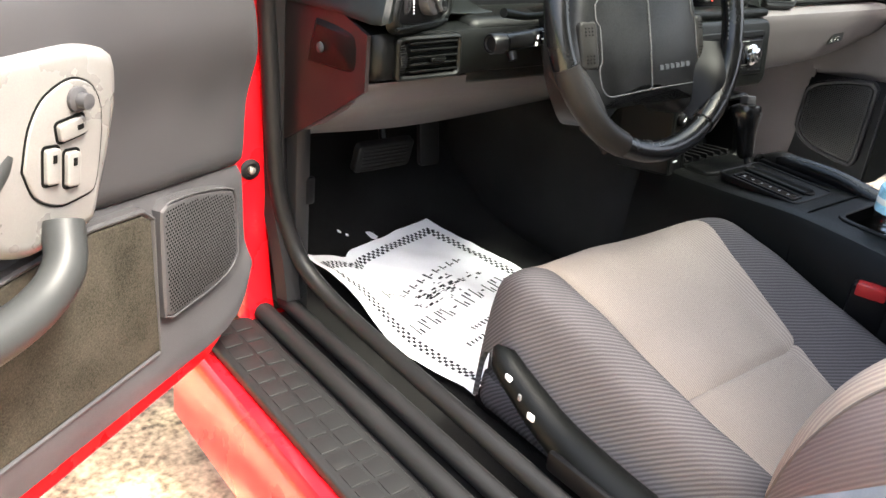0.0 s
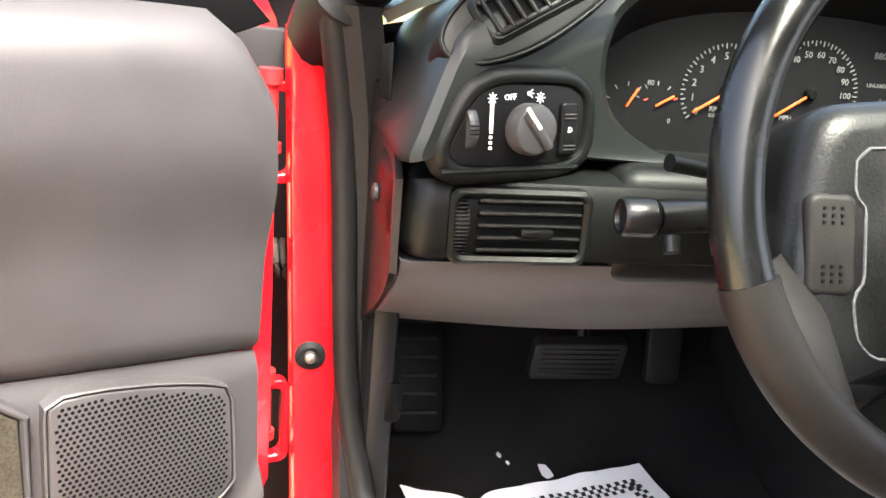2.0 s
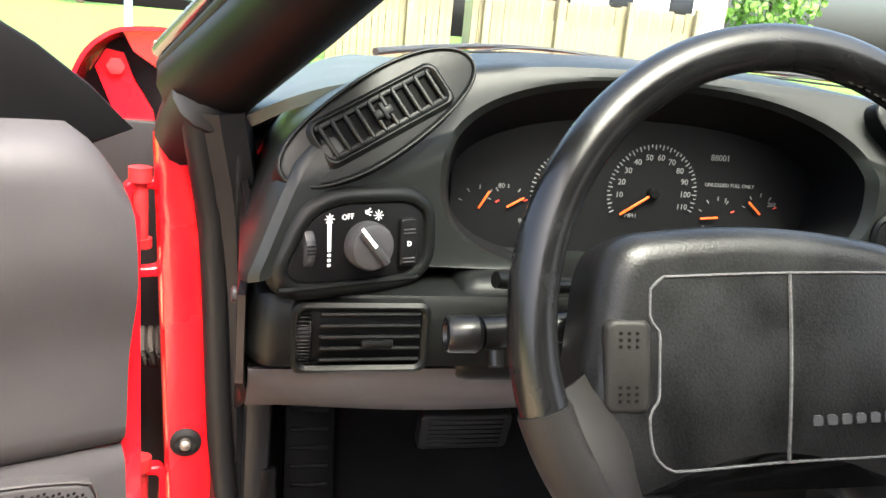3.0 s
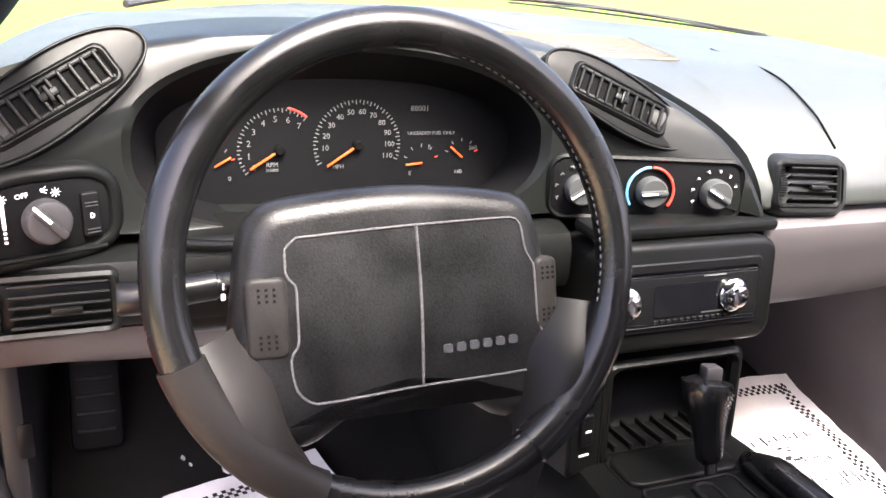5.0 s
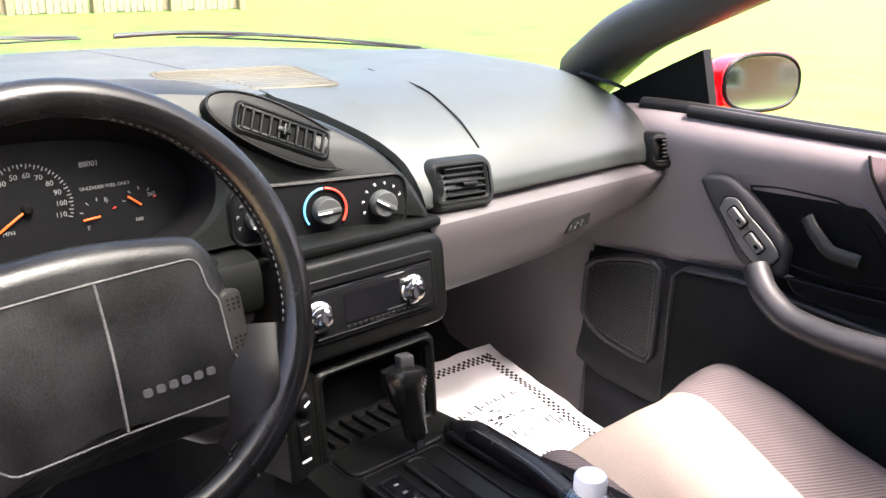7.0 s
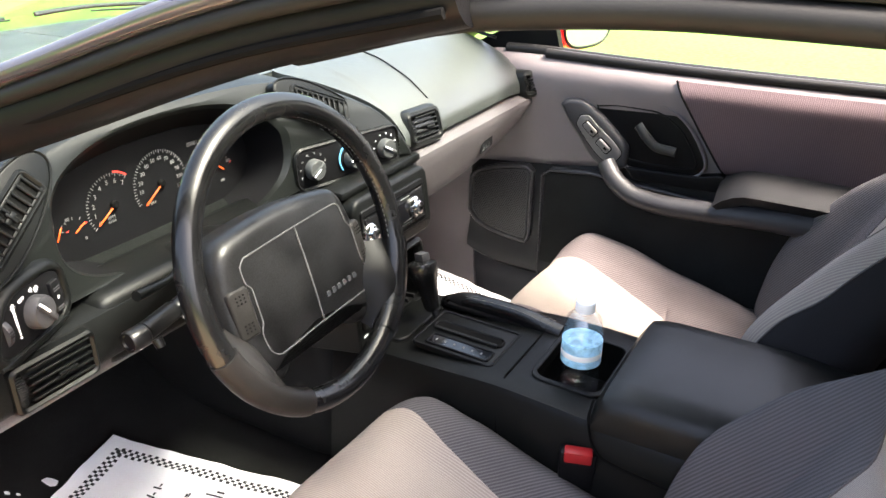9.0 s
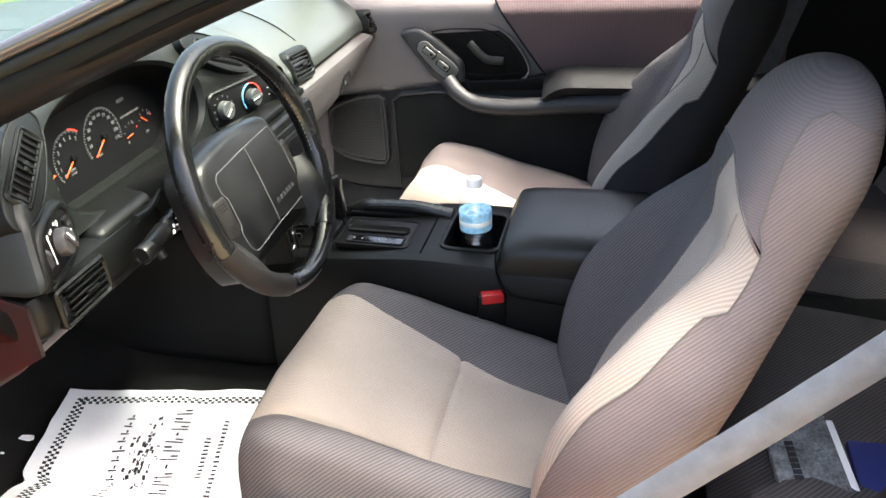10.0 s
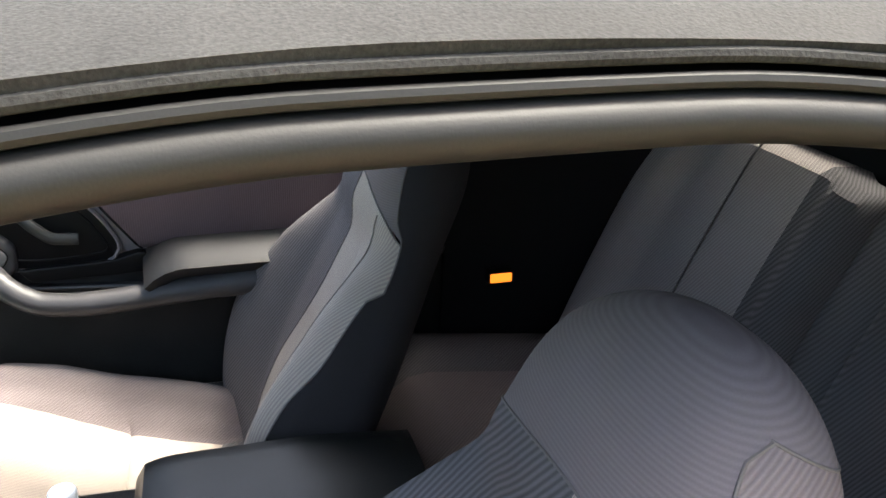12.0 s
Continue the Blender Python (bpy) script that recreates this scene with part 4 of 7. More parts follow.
def round_vent(d, c, u, flip):
    """An oval vent with upright slats on the pod's shoulder."""
    m = axes(c, u, (0.0, 0.55, 1.0))
    out = [(x, y - 0.10 * flip * x * (1 - abs(x) / 0.2)) for x, y in oval(0.194, 0.066, 56, 2.1)]
    v = part("oval_vent", plate(out, m, -0.035, 0.003, 0.003), DASH, d, "oval charcoal air vent")
    part("vent_lip", ring(grown(out, 0.002), grown(out, -0.001), m, -0.03, 0.0042, 0.001), DASH, v)
    part("vent_frame", ring(outline(0.128, 0.042, 0.010), outline(0.114, 0.029, 0.006), m, -0.004, 0.0075, 0.003), DASH, v)
    # Flat black sheet paints the shade between the slats.
    part("vent_shade", plate(outline(0.118, 0.032, 0.006), m, 0.0015, 0.0034), PIT, v)
    for k in range(10):
        x = -0.0525 + 0.01167 * k
        part("slat", rbox(m @ Vector((x, 0, 0.0048)), (0.0040, 0.030, 0.006), 0.0012, 1, m.to_3x3()), DASH, v)
    for sy in (-1, 1):
        part("slat_end", rbox(m @ Vector((0, sy * 0.0135, 0.0045)), (0.114, 0.005, 0.005), 0.002, 2, m.to_3x3()), DASH, v)
    part("slider", rbox(m @ Vector((0, 0, 0.0075)), (0.018, 0.008, 0.005), 0.002, 2, m.to_3x3()), DASH, v, "small sliding tab")
    part("slider_grip", rbox(m @ Vector((0, 0, 0.0095)), (0.004, 0.016, 0.005), 0.0015, 2, m.to_3x3()), DASH, v)


def square_vent(d, m, w, h, short=False):
    """A rectangular vent with lying slats, a thumb wheel and a slider."""
    v = part("air_vent", ring(outline(w + 0.012, h + 0.012, 0.009), outline(w - 0.002, h - 0.002, 0.006), m, -0.02, 0.006, 0.003), DASH, d, "charcoal air vent with lying slats")
    # The duct's darkness, as a dead black sheet behind the slats.
    part("vent_shade", plate(outline(w, h, 0.006), m, -0.018, -0.006), PIT, v)
    if short:
        # moulded collar that swells out of the pad round the vent
        rings = []
        for g, z in ((0.020, -0.050), (0.017, -0.020), (0.013, -0.002), (0.009, 0.004), (0.004, 0.0045), (0.003, -0.010)):
            rings.append([m @ Vector((x + 0.004, y, z)) for x, y in outline(w + 2 * g, h + 2 * g, 0.010 + g * 0.7)])
        part("vent_housing", loft(rings, caps=(False, False)), POD, v, "moulded vent collar")
    n = 5
    for k in range(n):
        y = h * (0.5 - (k + 0.5) / n)
        part("slat", rbox(m @ Vector((0.007, y, 0.000)), (w - 0.018, 0.0034, 0.012), 0.001, 1, m.to_3x3() @ Euler((radians(-22), 0, 0)).to_matrix()), DASH, v)
    for k in range(3):
        part("vane", rbox(m @ Vector((w * (-0.2 + 0.25 * k), 0, -0.008)), (0.0016, h - 0.004, 0.006), 0, 1, m.to_3x3()), BLACK, v)
    wl = part("thumb_wheel", lathe([(0.4 * h, -0.006), (0.42 * h, -0.005), (0.42 * h, 0.005), (0.4 * h, 0.006)], m @ pose(-w / 2 + 0.004, 0, -0.012, 0, 90, 0), 30), BLACK, v, "ribbed thumb wheel")
    for k in range(15):
        part("rib", rbox(m @ Vector((-w / 2 + 0.003, -h / 2 + 0.003 + (h - 0.006) * k / 14, 0.0065 - 0.006 * ((k - 7) / 7) ** 2)), (0.011, 0.0014, 0.004), 0.0004, 1, m.to_3x3()), DASH, wl)
    part("slider", rbox(m @ Vector((0.012, -h * 0.06, 0.007)), (0.026, 0.006, 0.006), 0.002, 2, m.to_3x3()), DASH, v, "small sliding tab")


def dial(parent, m, r, a0, a1, n, numbers, size, needle, hub=0.006):
    """A gauge: ticks, numbers, an orange needle and its hub."""
    for k in range(n + 1):
        a = radians(a0 + (a1 - a0) * k / n)
        big = k % 2 == 0
        l = r * (0.10 if big else 0.06)
        mm = m @ pose(0, 0, 0.0008, 0, 0, math.degrees(a)) @ pose(r - l / 2, 0, 0)
        part("tick", rbox(mm.translation, (l, 0.0011, 0.0006), 0, 1, mm.to_3x3()), DIMW, parent)
    for k, s in enumerate(numbers):
        a = radians(a0 + (a1 - a0) * k / max(1, len(numbers) - 1))
        if s:
            part("number", words(s, size, at(m, 0.74 * r * math.cos(a), 0.74 * r * math.sin(a), 0.001)), DIMW, parent)
    mm = m @ pose(0, 0, 0.004, 0, 0, needle) @ pose(r * 0.42, 0, 0)
    part("needle", rbox(mm.translation, (r * 0.84, 0.0026, 0.0015), 0.0006, 1, mm.to_3x3()), ORANGE, parent, "orange needle")
    part("hub", lathe([(hub, 0.0), (hub, 0.005), (hub * 0.7, 0.007), (0.0005, 0.007)], m, 20), PIT, parent)


def build_cluster(d):
    m = axes((-0.340, 0.3815, 0.852), (1, 0, 0), (0, 0.08, 1))
    c = part("gauge_panel", plate(outline(0.402, 0.158, 0.05), at(m, 0, 0.010), -0.003, 0.0012), GAUGE, d, "black instrument cluster with white figures")
    # the face looks back at the driver
    f = lambda x, y: at(m, x, y + 0.008, 0.0015)
    dial(c, f(-0.075, -0.004), 0.045, 215, 50, 28, ["0", "1", "2", "3", "4", "5", "6", "7"], 0.0095, 212)
    red = [f(-0.075, -0.004) @ Vector((0.046 * math.cos(a), 0.046 * math.sin(a), 0.001)) for a in np.linspace(radians(50), radians(78), 12)]
    part("red_zone", tube(red, 0.0014, 6), REDM, c)
    part("writing", words("RPM", 0.007, at(f(-0.075, -0.004), -0.008, -0.016, 0.001)), DIMW, c)
    part("writing", words("X1000", 0.005, at(f(-0.075, -0.004), -0.008, -0.022, 0.001)), DIMW, c)
    dial(c, f(0.012, 0.0), 0.050, 205, -20, 44, ["", "10", "20", "30", "40", "50", "60", "70", "80", "90", "100", "110"], 0.0085, 213)
    part("writing", words("MPH", 0.0065, at(f(0.012, 0.0), -0.022, -0.024, 0.001)), DIMW, c)
    part("odometer", words("88001", 0.009, f(0.085, 0.040)), DIMW, c)
    part("writing", words("UNLEADED FUEL ONLY", 0.0055, f(0.100, 0.012)), DIMW, c)
    for x, y, nd in ((0.088, -0.022, 185), (0.138, -0.016, 140), (-0.143, -0.020, 30), (-0.172, -0.022, 60)):
        mm = f(x, y)
        for k in range(5):
            a = radians(20 + 35 * k)
            part("tick", rbox(mm @ Vector((0.020 * math.cos(a), 0.020 * math.sin(a), 0.0008)), (0.004, 0.001, 0.0006), 0, 1, (mm @ pose(0, 0, 0, 0, 0, math.degrees(a))).to_3x3()), DIMW if k else REDM, c)
        n2 = mm @ pose(0, 0, 0.003, 0, 0, nd) @ pose(0.009, 0, 0)
        part("needle", rbox(n2.translation, (0.020, 0.0022, 0.0012), 0.0005, 1, n2.to_3x3()), ORANGE, c, "orange needle")
    for s, x, y in (("260", 0.153, -0.006), ("160", 0.135, -0.034), ("E", 0.075, -0.034), ("F", 0.098, -0.004), ("80", -0.150, 0.0), ("0", -0.128, -0.034)):
        part("number", words(s, 0.0068, f(x, y)), DIMW, c)


def build_switches(d):
    """Headlamp switch panel on the pod's left."""
    m = axes((-0.646, 0.2530, 0.8345), (0.095, 0.036, 0), (0, 0.10, 1))
    pl = [(-0.070, -0.031), (0.061, -0.031), (0.061, 0.030), (-0.036, 0.030)]
    for _ in range(3):
        pl = [q for a, b in zip(pl, pl[1:] + pl[:1]) for q in ((a[0] + 0.17 * (b[0] - a[0]), a[1] + 0.17 * (b[1] - a[1])), (a[0] + 0.83 * (b[0] - a[0]), a[1] + 0.83 * (b[1] - a[1])))]
    p = part("switch_panel", plate(pl, m, -0.012, 0.002, 0.001), BLACK, d, "black headlamp switch panel")
    part("panel_surround", loft([[m @ Vector((x, y, dz)) for x, y in grown(pl, g)] for g, dz in ((0.0, 0.0005), (0.002, 0.0042), (0.005, 0.0055), (0.009, 0.0045), (0.013, 0.000), (0.016, -0.010))], caps=(False, False)), DASH, p, "rounded surround of the switch panel")
    k = part("headlamp_knob", lathe([(0.0195, 0.0), (0.0195, 0.010), (0.018, 0.014), (0.015, 0.0155), (0.001, 0.0155)], at(m, 0.006, -0.003, 0.002), 40), DGREY, p, "round dark grey headlamp knob")
    mm = at(m, 0.006, -0.003, 0.018, 130)
    part("grip", rbox(mm.translation, (0.036, 0.008, 0.007), 0.003, 2, mm.to_3x3()), DGREY, k)
    mm = at(m, 0.0035, 0.0, 0.022, 130) @ pose(0.008, 0, 0)
    part("pointer", rbox(mm.translation, (0.020, 0.0028, 0.001), 0, 1, mm.to_3x3()), WHITE, k)
    w = part("dimmer_wheel", lathe([(0.018, -0.004), (0.0185, -0.003), (0.0185, 0.003), (0.018, 0.004)], at(m, -0.044, -0.003, -0.010) @ pose(0, 0, 0, 0, 90, 0), 36), DGREY, p, "ribbed dimmer wheel")
    for i in range(9):
        part("rib", rbox(at(m, -0.044, -0.015 + 0.003 * i, 0.0085 - 0.0004 * (i - 4) ** 2) @ Vector((0, 0, 0)), (0.008, 0.0012, 0.001), 0, 1, m.to_3x3()), BLACK, w)
    for i in range(5):
        part("dimmer_mark", rbox(m @ Vector((-0.027, -0.017 + (0.004 * i if i < 4 else 0.026), 0.0033)), (0.0026 if i < 4 else 0.003, 0.0022 if i < 4 else 0.026, 0.0006), 0, 1, m.to_3x3()), WHITE, p)
    f = part("fog_button", plate(outline(0.016, 0.040, 0.003), at(m, 0.044, -0.003), 0.001, 0.007, 0.002), BLACK, p, "black rocker button")
    for i in range(4):
        part("ridge", rbox(m @ Vector((0.044, -0.019 + 0.003 * i + (0.018 if i > 1 else 0), 0.0075)), (0.011, 0.001, 0.001), 0, 1, m.to_3x3()), DGREY, f)
    part("lamp_sign", words("D", 0.0058, at(m, 0.044, -0.004, 0.0074)), WHITE, f)
    part("writing", words("OFF", 0.0062, at(m, -0.011, 0.0205, 0.0033, 4)), WHITE, p)
    for x, y, ray in ((-0.027, 0.0195, True), (0.006, 0.0235, False), (0.0165, 0.0205, True)):
        s = part("lamp_sign", lathe([(0.0018, 0), (0.0018, 0.0004), (0.0011, 0.0004)], at(m, x, y, 0.0031), 12), WHITE, p)
        for a in range(0, 360, 45):
            if ray or a in (0, 45, 315):
                mm = at(m, x, y, 0.0034, a) @ pose(0.0033, 0, 0)
                part("ray", rbox(mm.translation, (0.0020, 0.0006, 0.0006), 0, 1, mm.to_3x3()), WHITE, s)
    part("panel_bead", tube([m @ Vector((x, -0.0335, 0.004)) for x in np.linspace(-0.07, 0.055, 10)], 0.0025, 8), DASH, d)


def build_heater(d):
    """Heater panel with three knobs."""
    m = axes((-0.015, 0.2590, 0.833), (0.10, -0.025, 0), (0, 0.10, 1))
    p = part("heater_panel", plate(outline(0.222, 0.062, 0.014), at(m, -0.006, 0), -0.015, 0.001, 0.001), BLACK, d, "black heater panel with three knobs")
    part("panel_lip", ring(outline(0.234, 0.074, 0.020), outline(0.222, 0.062, 0.014), at(m, -0.006, 0), -0.03, 0.004, 0.003), DASH, p)
    for i, x in enumerate((-0.086, -0.003, 0.074)):
        k = part("heater_knob", lathe([(0.0175, 0.0), (0.0170, 0.012), (0.015, 0.0145), (0.001, 0.0145)], at(m, x, -0.002, 0.002), 36), HKNOB, p, "grey rotary heater knob")
        mm = at(m, x, -0.002, 0.017, (35, 5, -30)[i])
        part("grip", rbox(mm.translation, (0.033, 0.007, 0.006), 0.003, 2, mm.to_3x3()), HKNOB, k)
        mm = at(m, x, -0.002, 0.0205, (215, 185, 150)[i]) @ pose(0.006, 0, 0)
        part("pointer", rbox(mm.translation, (0.018, 0.002, 0.0008), 0, 1, mm.to_3x3()), WHITE, k)
        if i == 1:
            for a0, a1, col in ((95, 215, BLUEM), (-35, 90, REDM)):
                part("colour_arc", tube([at(m, x, -0.002) @ Vector((0.0275 * math.cos(a), 0.0275 * math.sin(a), 0.0034)) for a in np.linspace(radians(a0), radians(a1), 24)], 0.0017, 6), col, p)
        else:
            for a in range(20, 201, 30):
                mm = at(m, x, -0.002, 0.0034, a) @ pose(0.0265, 0, 0)
                part("mark", rbox(mm.translation, (0.0034, 0.0013, 0.0006), 0, 1, mm.to_3x3()), WHITE if i else DIMW, p)
                part("mark", rbox((mm @ pose(0.001, 0.0022, 0)).translation, (0.0013, 0.0022, 0.0006), 0, 1, mm.to_3x3()), DIMW, p)
    return p


def build_stack(d):
    """Centre stack with the radio, the open cubby and the side switches."""
    rot = Euler((radians(-8), 0, 0)).to_matrix()
    m = axes((0.006, 0.190, 0.731), (1, 0, 0), (0, 0.14, 1))
    part("stack_housing", plate(outline(0.235, 0.122, 0.022), m, -0.16, 0.006, 0.008), DASH, d, "charcoal radio surround")
    part("stack_ledge", rbox((0.012, 0.235, 0.798), (0.25, 0.05, 0.016), 0.007, 2), DASH, d)
    mo = at(m, -0.006, 0.002)
    part("radio_frame", ring(outline(0.196, 0.078, 0.006), outline(0.184, 0.056, 0.004), mo, 0.0, 0.010), BLACK, d)
    r = part("car_radio", plate(outline(0.184, 0.054, 0.004), at(mo, 0, -0.003), 0.002, 0.012, 0.002), RADIO, d, "black car radio with two chrome knobs")
    for x in (-0.086, 0.056):
        k = part("radio_knob", lathe([(0.0185, 0.0), (0.019, 0.006), (0.016, 0.009), (0.013, 0.010), (0.012, 0.016), (0.009, 0.0175), (0.001, 0.0175)], at(mo, x, -0.003, 0.010), 30), CHROME, r, "chrome radio knob")
    part("display", plate(outline(0.085, 0.036, 0.003), at(mo, -0.006, -0.003), 0.0115, 0.0130), SCREEN, r, "dark glossy display")
    for y in (0.026, -0.031):
        part("bright_line", rbox(mo @ Vector((0, y, 0.0125)), (0.178, 0.0014, 0.001), 0, 1, mo.to_3x3()), CHROME, r)
    for k in range(3):
        part("line_of_writing", rbox(mo @ Vector((0.030, -0.020 + 0.042 * (k > 1), 0.0128)), (0.03, 0.0016, 0.0006), 0, 1, mo.to_3x3()), DIMW, r)
    for k in range(12):
        part("button", rbox(mo @ Vector((-0.045 + 0.0085 * k, -0.026, 0.0128)), (0.006, 0.004, 0.002), 0.0008, 1, mo.to_3x3()), BLACK, r)
    # cubby
    m = axes((0.008, 0.188, 0.588), (1, 0, 0), (0, 0.10, 1))
    part("cubby_frame", ring(outline(0.196, 0.134, 0.016), outline(0.166, 0.108, 0.010), m, -0.17, 0.008, 0.006), DASH, d, "open cubby with rounded frame")
    # Back and added lining are dead black to give the cubby its shade.
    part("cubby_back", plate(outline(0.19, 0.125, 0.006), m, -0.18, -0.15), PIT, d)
    part("cubby_shade", ring(outline(0.172, 0.114, 0.012), outline(0.162, 0.104, 0.009), m, -0.17, -0.006, 0.001), PIT, d, "added black sheet for the shade inside the cubby")
    for k in range(7):
        part("cubby_rib", rbox(m @ Vector((-0.066 + 0.022 * k, -0.049, -0.07)), (0.004, 0.010, 0.13), 0.001, 1, m.to_3x3()), BLACK, d)
    m = axes((-0.112, 0.182, 0.592), (1, 0.15, 0), (0, 0.10, 1))
    s = part("switch_strip", plate(outline(0.050, 0.132, 0.006), m, -0.10, 0.004, 0.002), DASH, d, "narrow black switch strip")
    part("strip_groove", ring(outline(0.043, 0.124, 0.005), outline(0.041, 0.122, 0.004), m, 0.001, 0.0052, 0.0004), PIT, s)
    lt = part("lighter", lathe([(0.013, 0), (0.013, 0.006), (0.010, 0.009), (0.009, 0.0095), (0.001, 0.0095)], at(m, 0.002, 0.034, 0.003), 24), BLACK, s, "round lighter knob")
    part("mark", rbox(at(m, 0.002, 0.034, 0.013).translation, (0.009, 0.003, 0.0006), 0, 1, (m @ pose(0, 0, 0, 0, 0, 25)).to_3x3()), WHITE, lt)
    rs = part("rocker_switch", plate(outline(0.017, 0.040, 0.003), at(m, -0.001, -0.010), 0.003, 0.010, 0.003), BLACK, s, "black rocker switch")
    for k in range(5):
        part("ridge", rbox(m @ Vector((-0.001, -0.026 + 0.0035 * k + (0.018 if k > 2 else 0), 0.0105)), (0.012, 0.0012, 0.001), 0, 1, m.to_3x3()), DASH, rs)
    part("mark", rbox(m @ Vector((-0.001, -0.010, 0.0105)), (0.008, 0.0025, 0.0006), 0, 1, m.to_3x3()), WHITE, rs)
    part("mark", rbox(m @ Vector((-0.001, -0.042, 0.005)), (0.014, 0.0028, 0.001), 0, 1, m.to_3x3()), WHITE, s)


def build_wheel():
    C, R, tilt = Vector((-0.365, 0.087, 0.834)), 0.1905, radians(18.2)
    w = thing("steering_wheel", C, "black leather steering wheel with a large airbag pad", "steering wheel")
    m = axes(C, (1, 0, 0), (0, math.sin(tilt), math.cos(tilt)))
    part("rim", tube([m @ Vector((R * math.cos(a), R * math.sin(a), 0)) for a in np.linspace(0, 2 * math.pi, 96, endpoint=False)], 0.0165, 16, loop=True, up=m.to_3x3() @ Vector((0, 0, 1))), LEATHER, w, "glossy worn black leather rim")
    st = None
    for a in np.linspace(radians(-60), radians(75), 56):
        p = m @ Vector(((R - 0.0150) * math.cos(a), (R - 0.0150) * math.sin(a), 0.004))
        mm = m @ pose(0, 0, 0, 0, 0, math.degrees(a))
        if st is None:
            st = part("stitch", rbox(p, (0.003, 0.0042, 0.0016), 0.0005, 1, mm.to_3x3()), SEAM, w)
            ref = mm
        else:
            same_part(st, "stitch", w, Matrix.Translation(m.translation - C) @ (mm.to_3x3() @ ref.to_3x3().inverted()).to_4x4() @ Matrix.Translation(C - m.translation))
    # spokes: broad plastic arms left and right low
    for sx in (-1, 1):
        def arm(u, v):
            a = radians((197 + 50 * v) if sx < 0 else (-14 - 46 * v))
            ro = Vector((R * math.cos(a), R * math.sin(a), 0.010))
            ri = Vector((sx * (0.128 - 0.034 * v), -0.036 - 0.100 * v, -0.026))
            q = ro.lerp(ri, u)
            return m @ (q + Vector((0, 0, 0.010 * math.sin(math.pi * u) + 0.026 * math.sin(math.pi * v) - 0.020)))
        # Left spoke paler, right black: light on the wheel put into the colours.
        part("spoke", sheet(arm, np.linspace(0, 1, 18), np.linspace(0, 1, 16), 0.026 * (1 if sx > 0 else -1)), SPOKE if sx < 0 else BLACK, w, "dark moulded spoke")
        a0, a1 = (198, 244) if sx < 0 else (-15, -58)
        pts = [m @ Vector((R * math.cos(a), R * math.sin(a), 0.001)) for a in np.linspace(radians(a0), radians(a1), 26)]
        # Sleeves match: the left one paler, as the light falls.
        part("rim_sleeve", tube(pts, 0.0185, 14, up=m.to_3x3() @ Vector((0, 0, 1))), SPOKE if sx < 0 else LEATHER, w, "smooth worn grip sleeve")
    # airbag pad
    pad = [(-0.133, -0.013), (-0.138, -0.055), (-0.128, -0.105), (-0.108, -0.138), (-0.088, -0.140), (-0.05, -0.122), (0.0, -0.113), (0.06, -0.122), (0.095, -0.140), (0.118, -0.138), (0.135, -0.105), (0.141, -0.055), (0.133, 0.0), (0.122, 0.040), (0.108, 0.053), (0.0, 0.063), (-0.100, 0.055), (-0.118, 0.046), (-0.127, 0.028)]
    pad = [tuple(p) for p in spline(pad + [pad[0]], 91)[:-1]]
    P = lambda g, dz: [m @ Vector((x, y, dz)) for x, y in grown(pad, g)]
    part("airbag_pad", loft([P(0.0, -0.085), P(0.004, -0.045), P(0.003, -0.034), P(-0.001, -0.026), P(-0.008, -0.021), P(-0.018, -0.0185)]), PAD, w, "grained black airbag cover")
    inner = [(-0.088, 0.028), (0.011, 0.033), (0.100, 0.035), (0.108, 0.028), (0.112, 0.006), (0.120, -0.010), (0.122, -0.055), (0.128, -0.073), (0.124, -0.092), (0.109, -0.100), (0.012, -0.102), (-0.077, -0.106), (-0.094, -0.092), (-0.097, -0.068), (-0.090, -0.055), (-0.090, -0.012), (-0.098, 0.0), (-0.098, 0.018)]
    inner = spline(inner + [inner[0]], 110)[:-1]
    part("pad_seam", tube([m @ Vector((x, y, -0.0182)) for x, y in inner], 0.0011, 6, loop=True), SEAM, w, "worn pale edge of the cover")
    part("pad_seam", tube([m @ Vector((0.012 + 0.002 * math.sin(t * 3), 0.033 - 0.135 * t, -0.0180)) for t in np.linspace(0, 1, 20)], 0.0014, 6), SEAM, w)
    for sx in (-1, 1):
        hb = part("horn_button", plate(outline(0.034 if sx < 0 else 0.026, 0.066, 0.008), m @ pose(-0.113 if sx < 0 else 0.131, -0.034, -0.029, 0, sx * (4 if sx < 0 else 14), 0), -0.004, 0.0122 if sx < 0 else 0.0105, 0.005), SPOKE, w, "grey horn button with dots")
        for i in range(3):
            for j in (-5, -4, -3, 3, 4, 5):
                part("dot", rbox((m @ pose(-0.113 if sx < 0 else 0.131, -0.034, -0.029, 0, sx * (4 if sx < 0 else 14), 0)) @ Vector((-0.006 + 0.006 * i, j * 0.0046, 0.0124 if sx < 0 else 0.0107)), (0.002, 0.002, 0.001), 0, 1, m.to_3x3()), PIT, hb)
    # name badge as plain bars
    for k in range(6):
        part("badge_bar", plate(outline(0.0085, 0.0075, 0.002, 2), at(m, 0.036 + 0.0122 * k, -0.073 + 0.0004 * k, -0.0187), 0, 0.0016), BADGE, w)
    # lower cover with key slot
    part("hub_back", rbox(m @ Vector((0, -0.02, -0.095)), (0.15, 0.13, 0.09), 0.02, 3, m.to_3x3()), DASH, w)
    return w

# ---- console ----


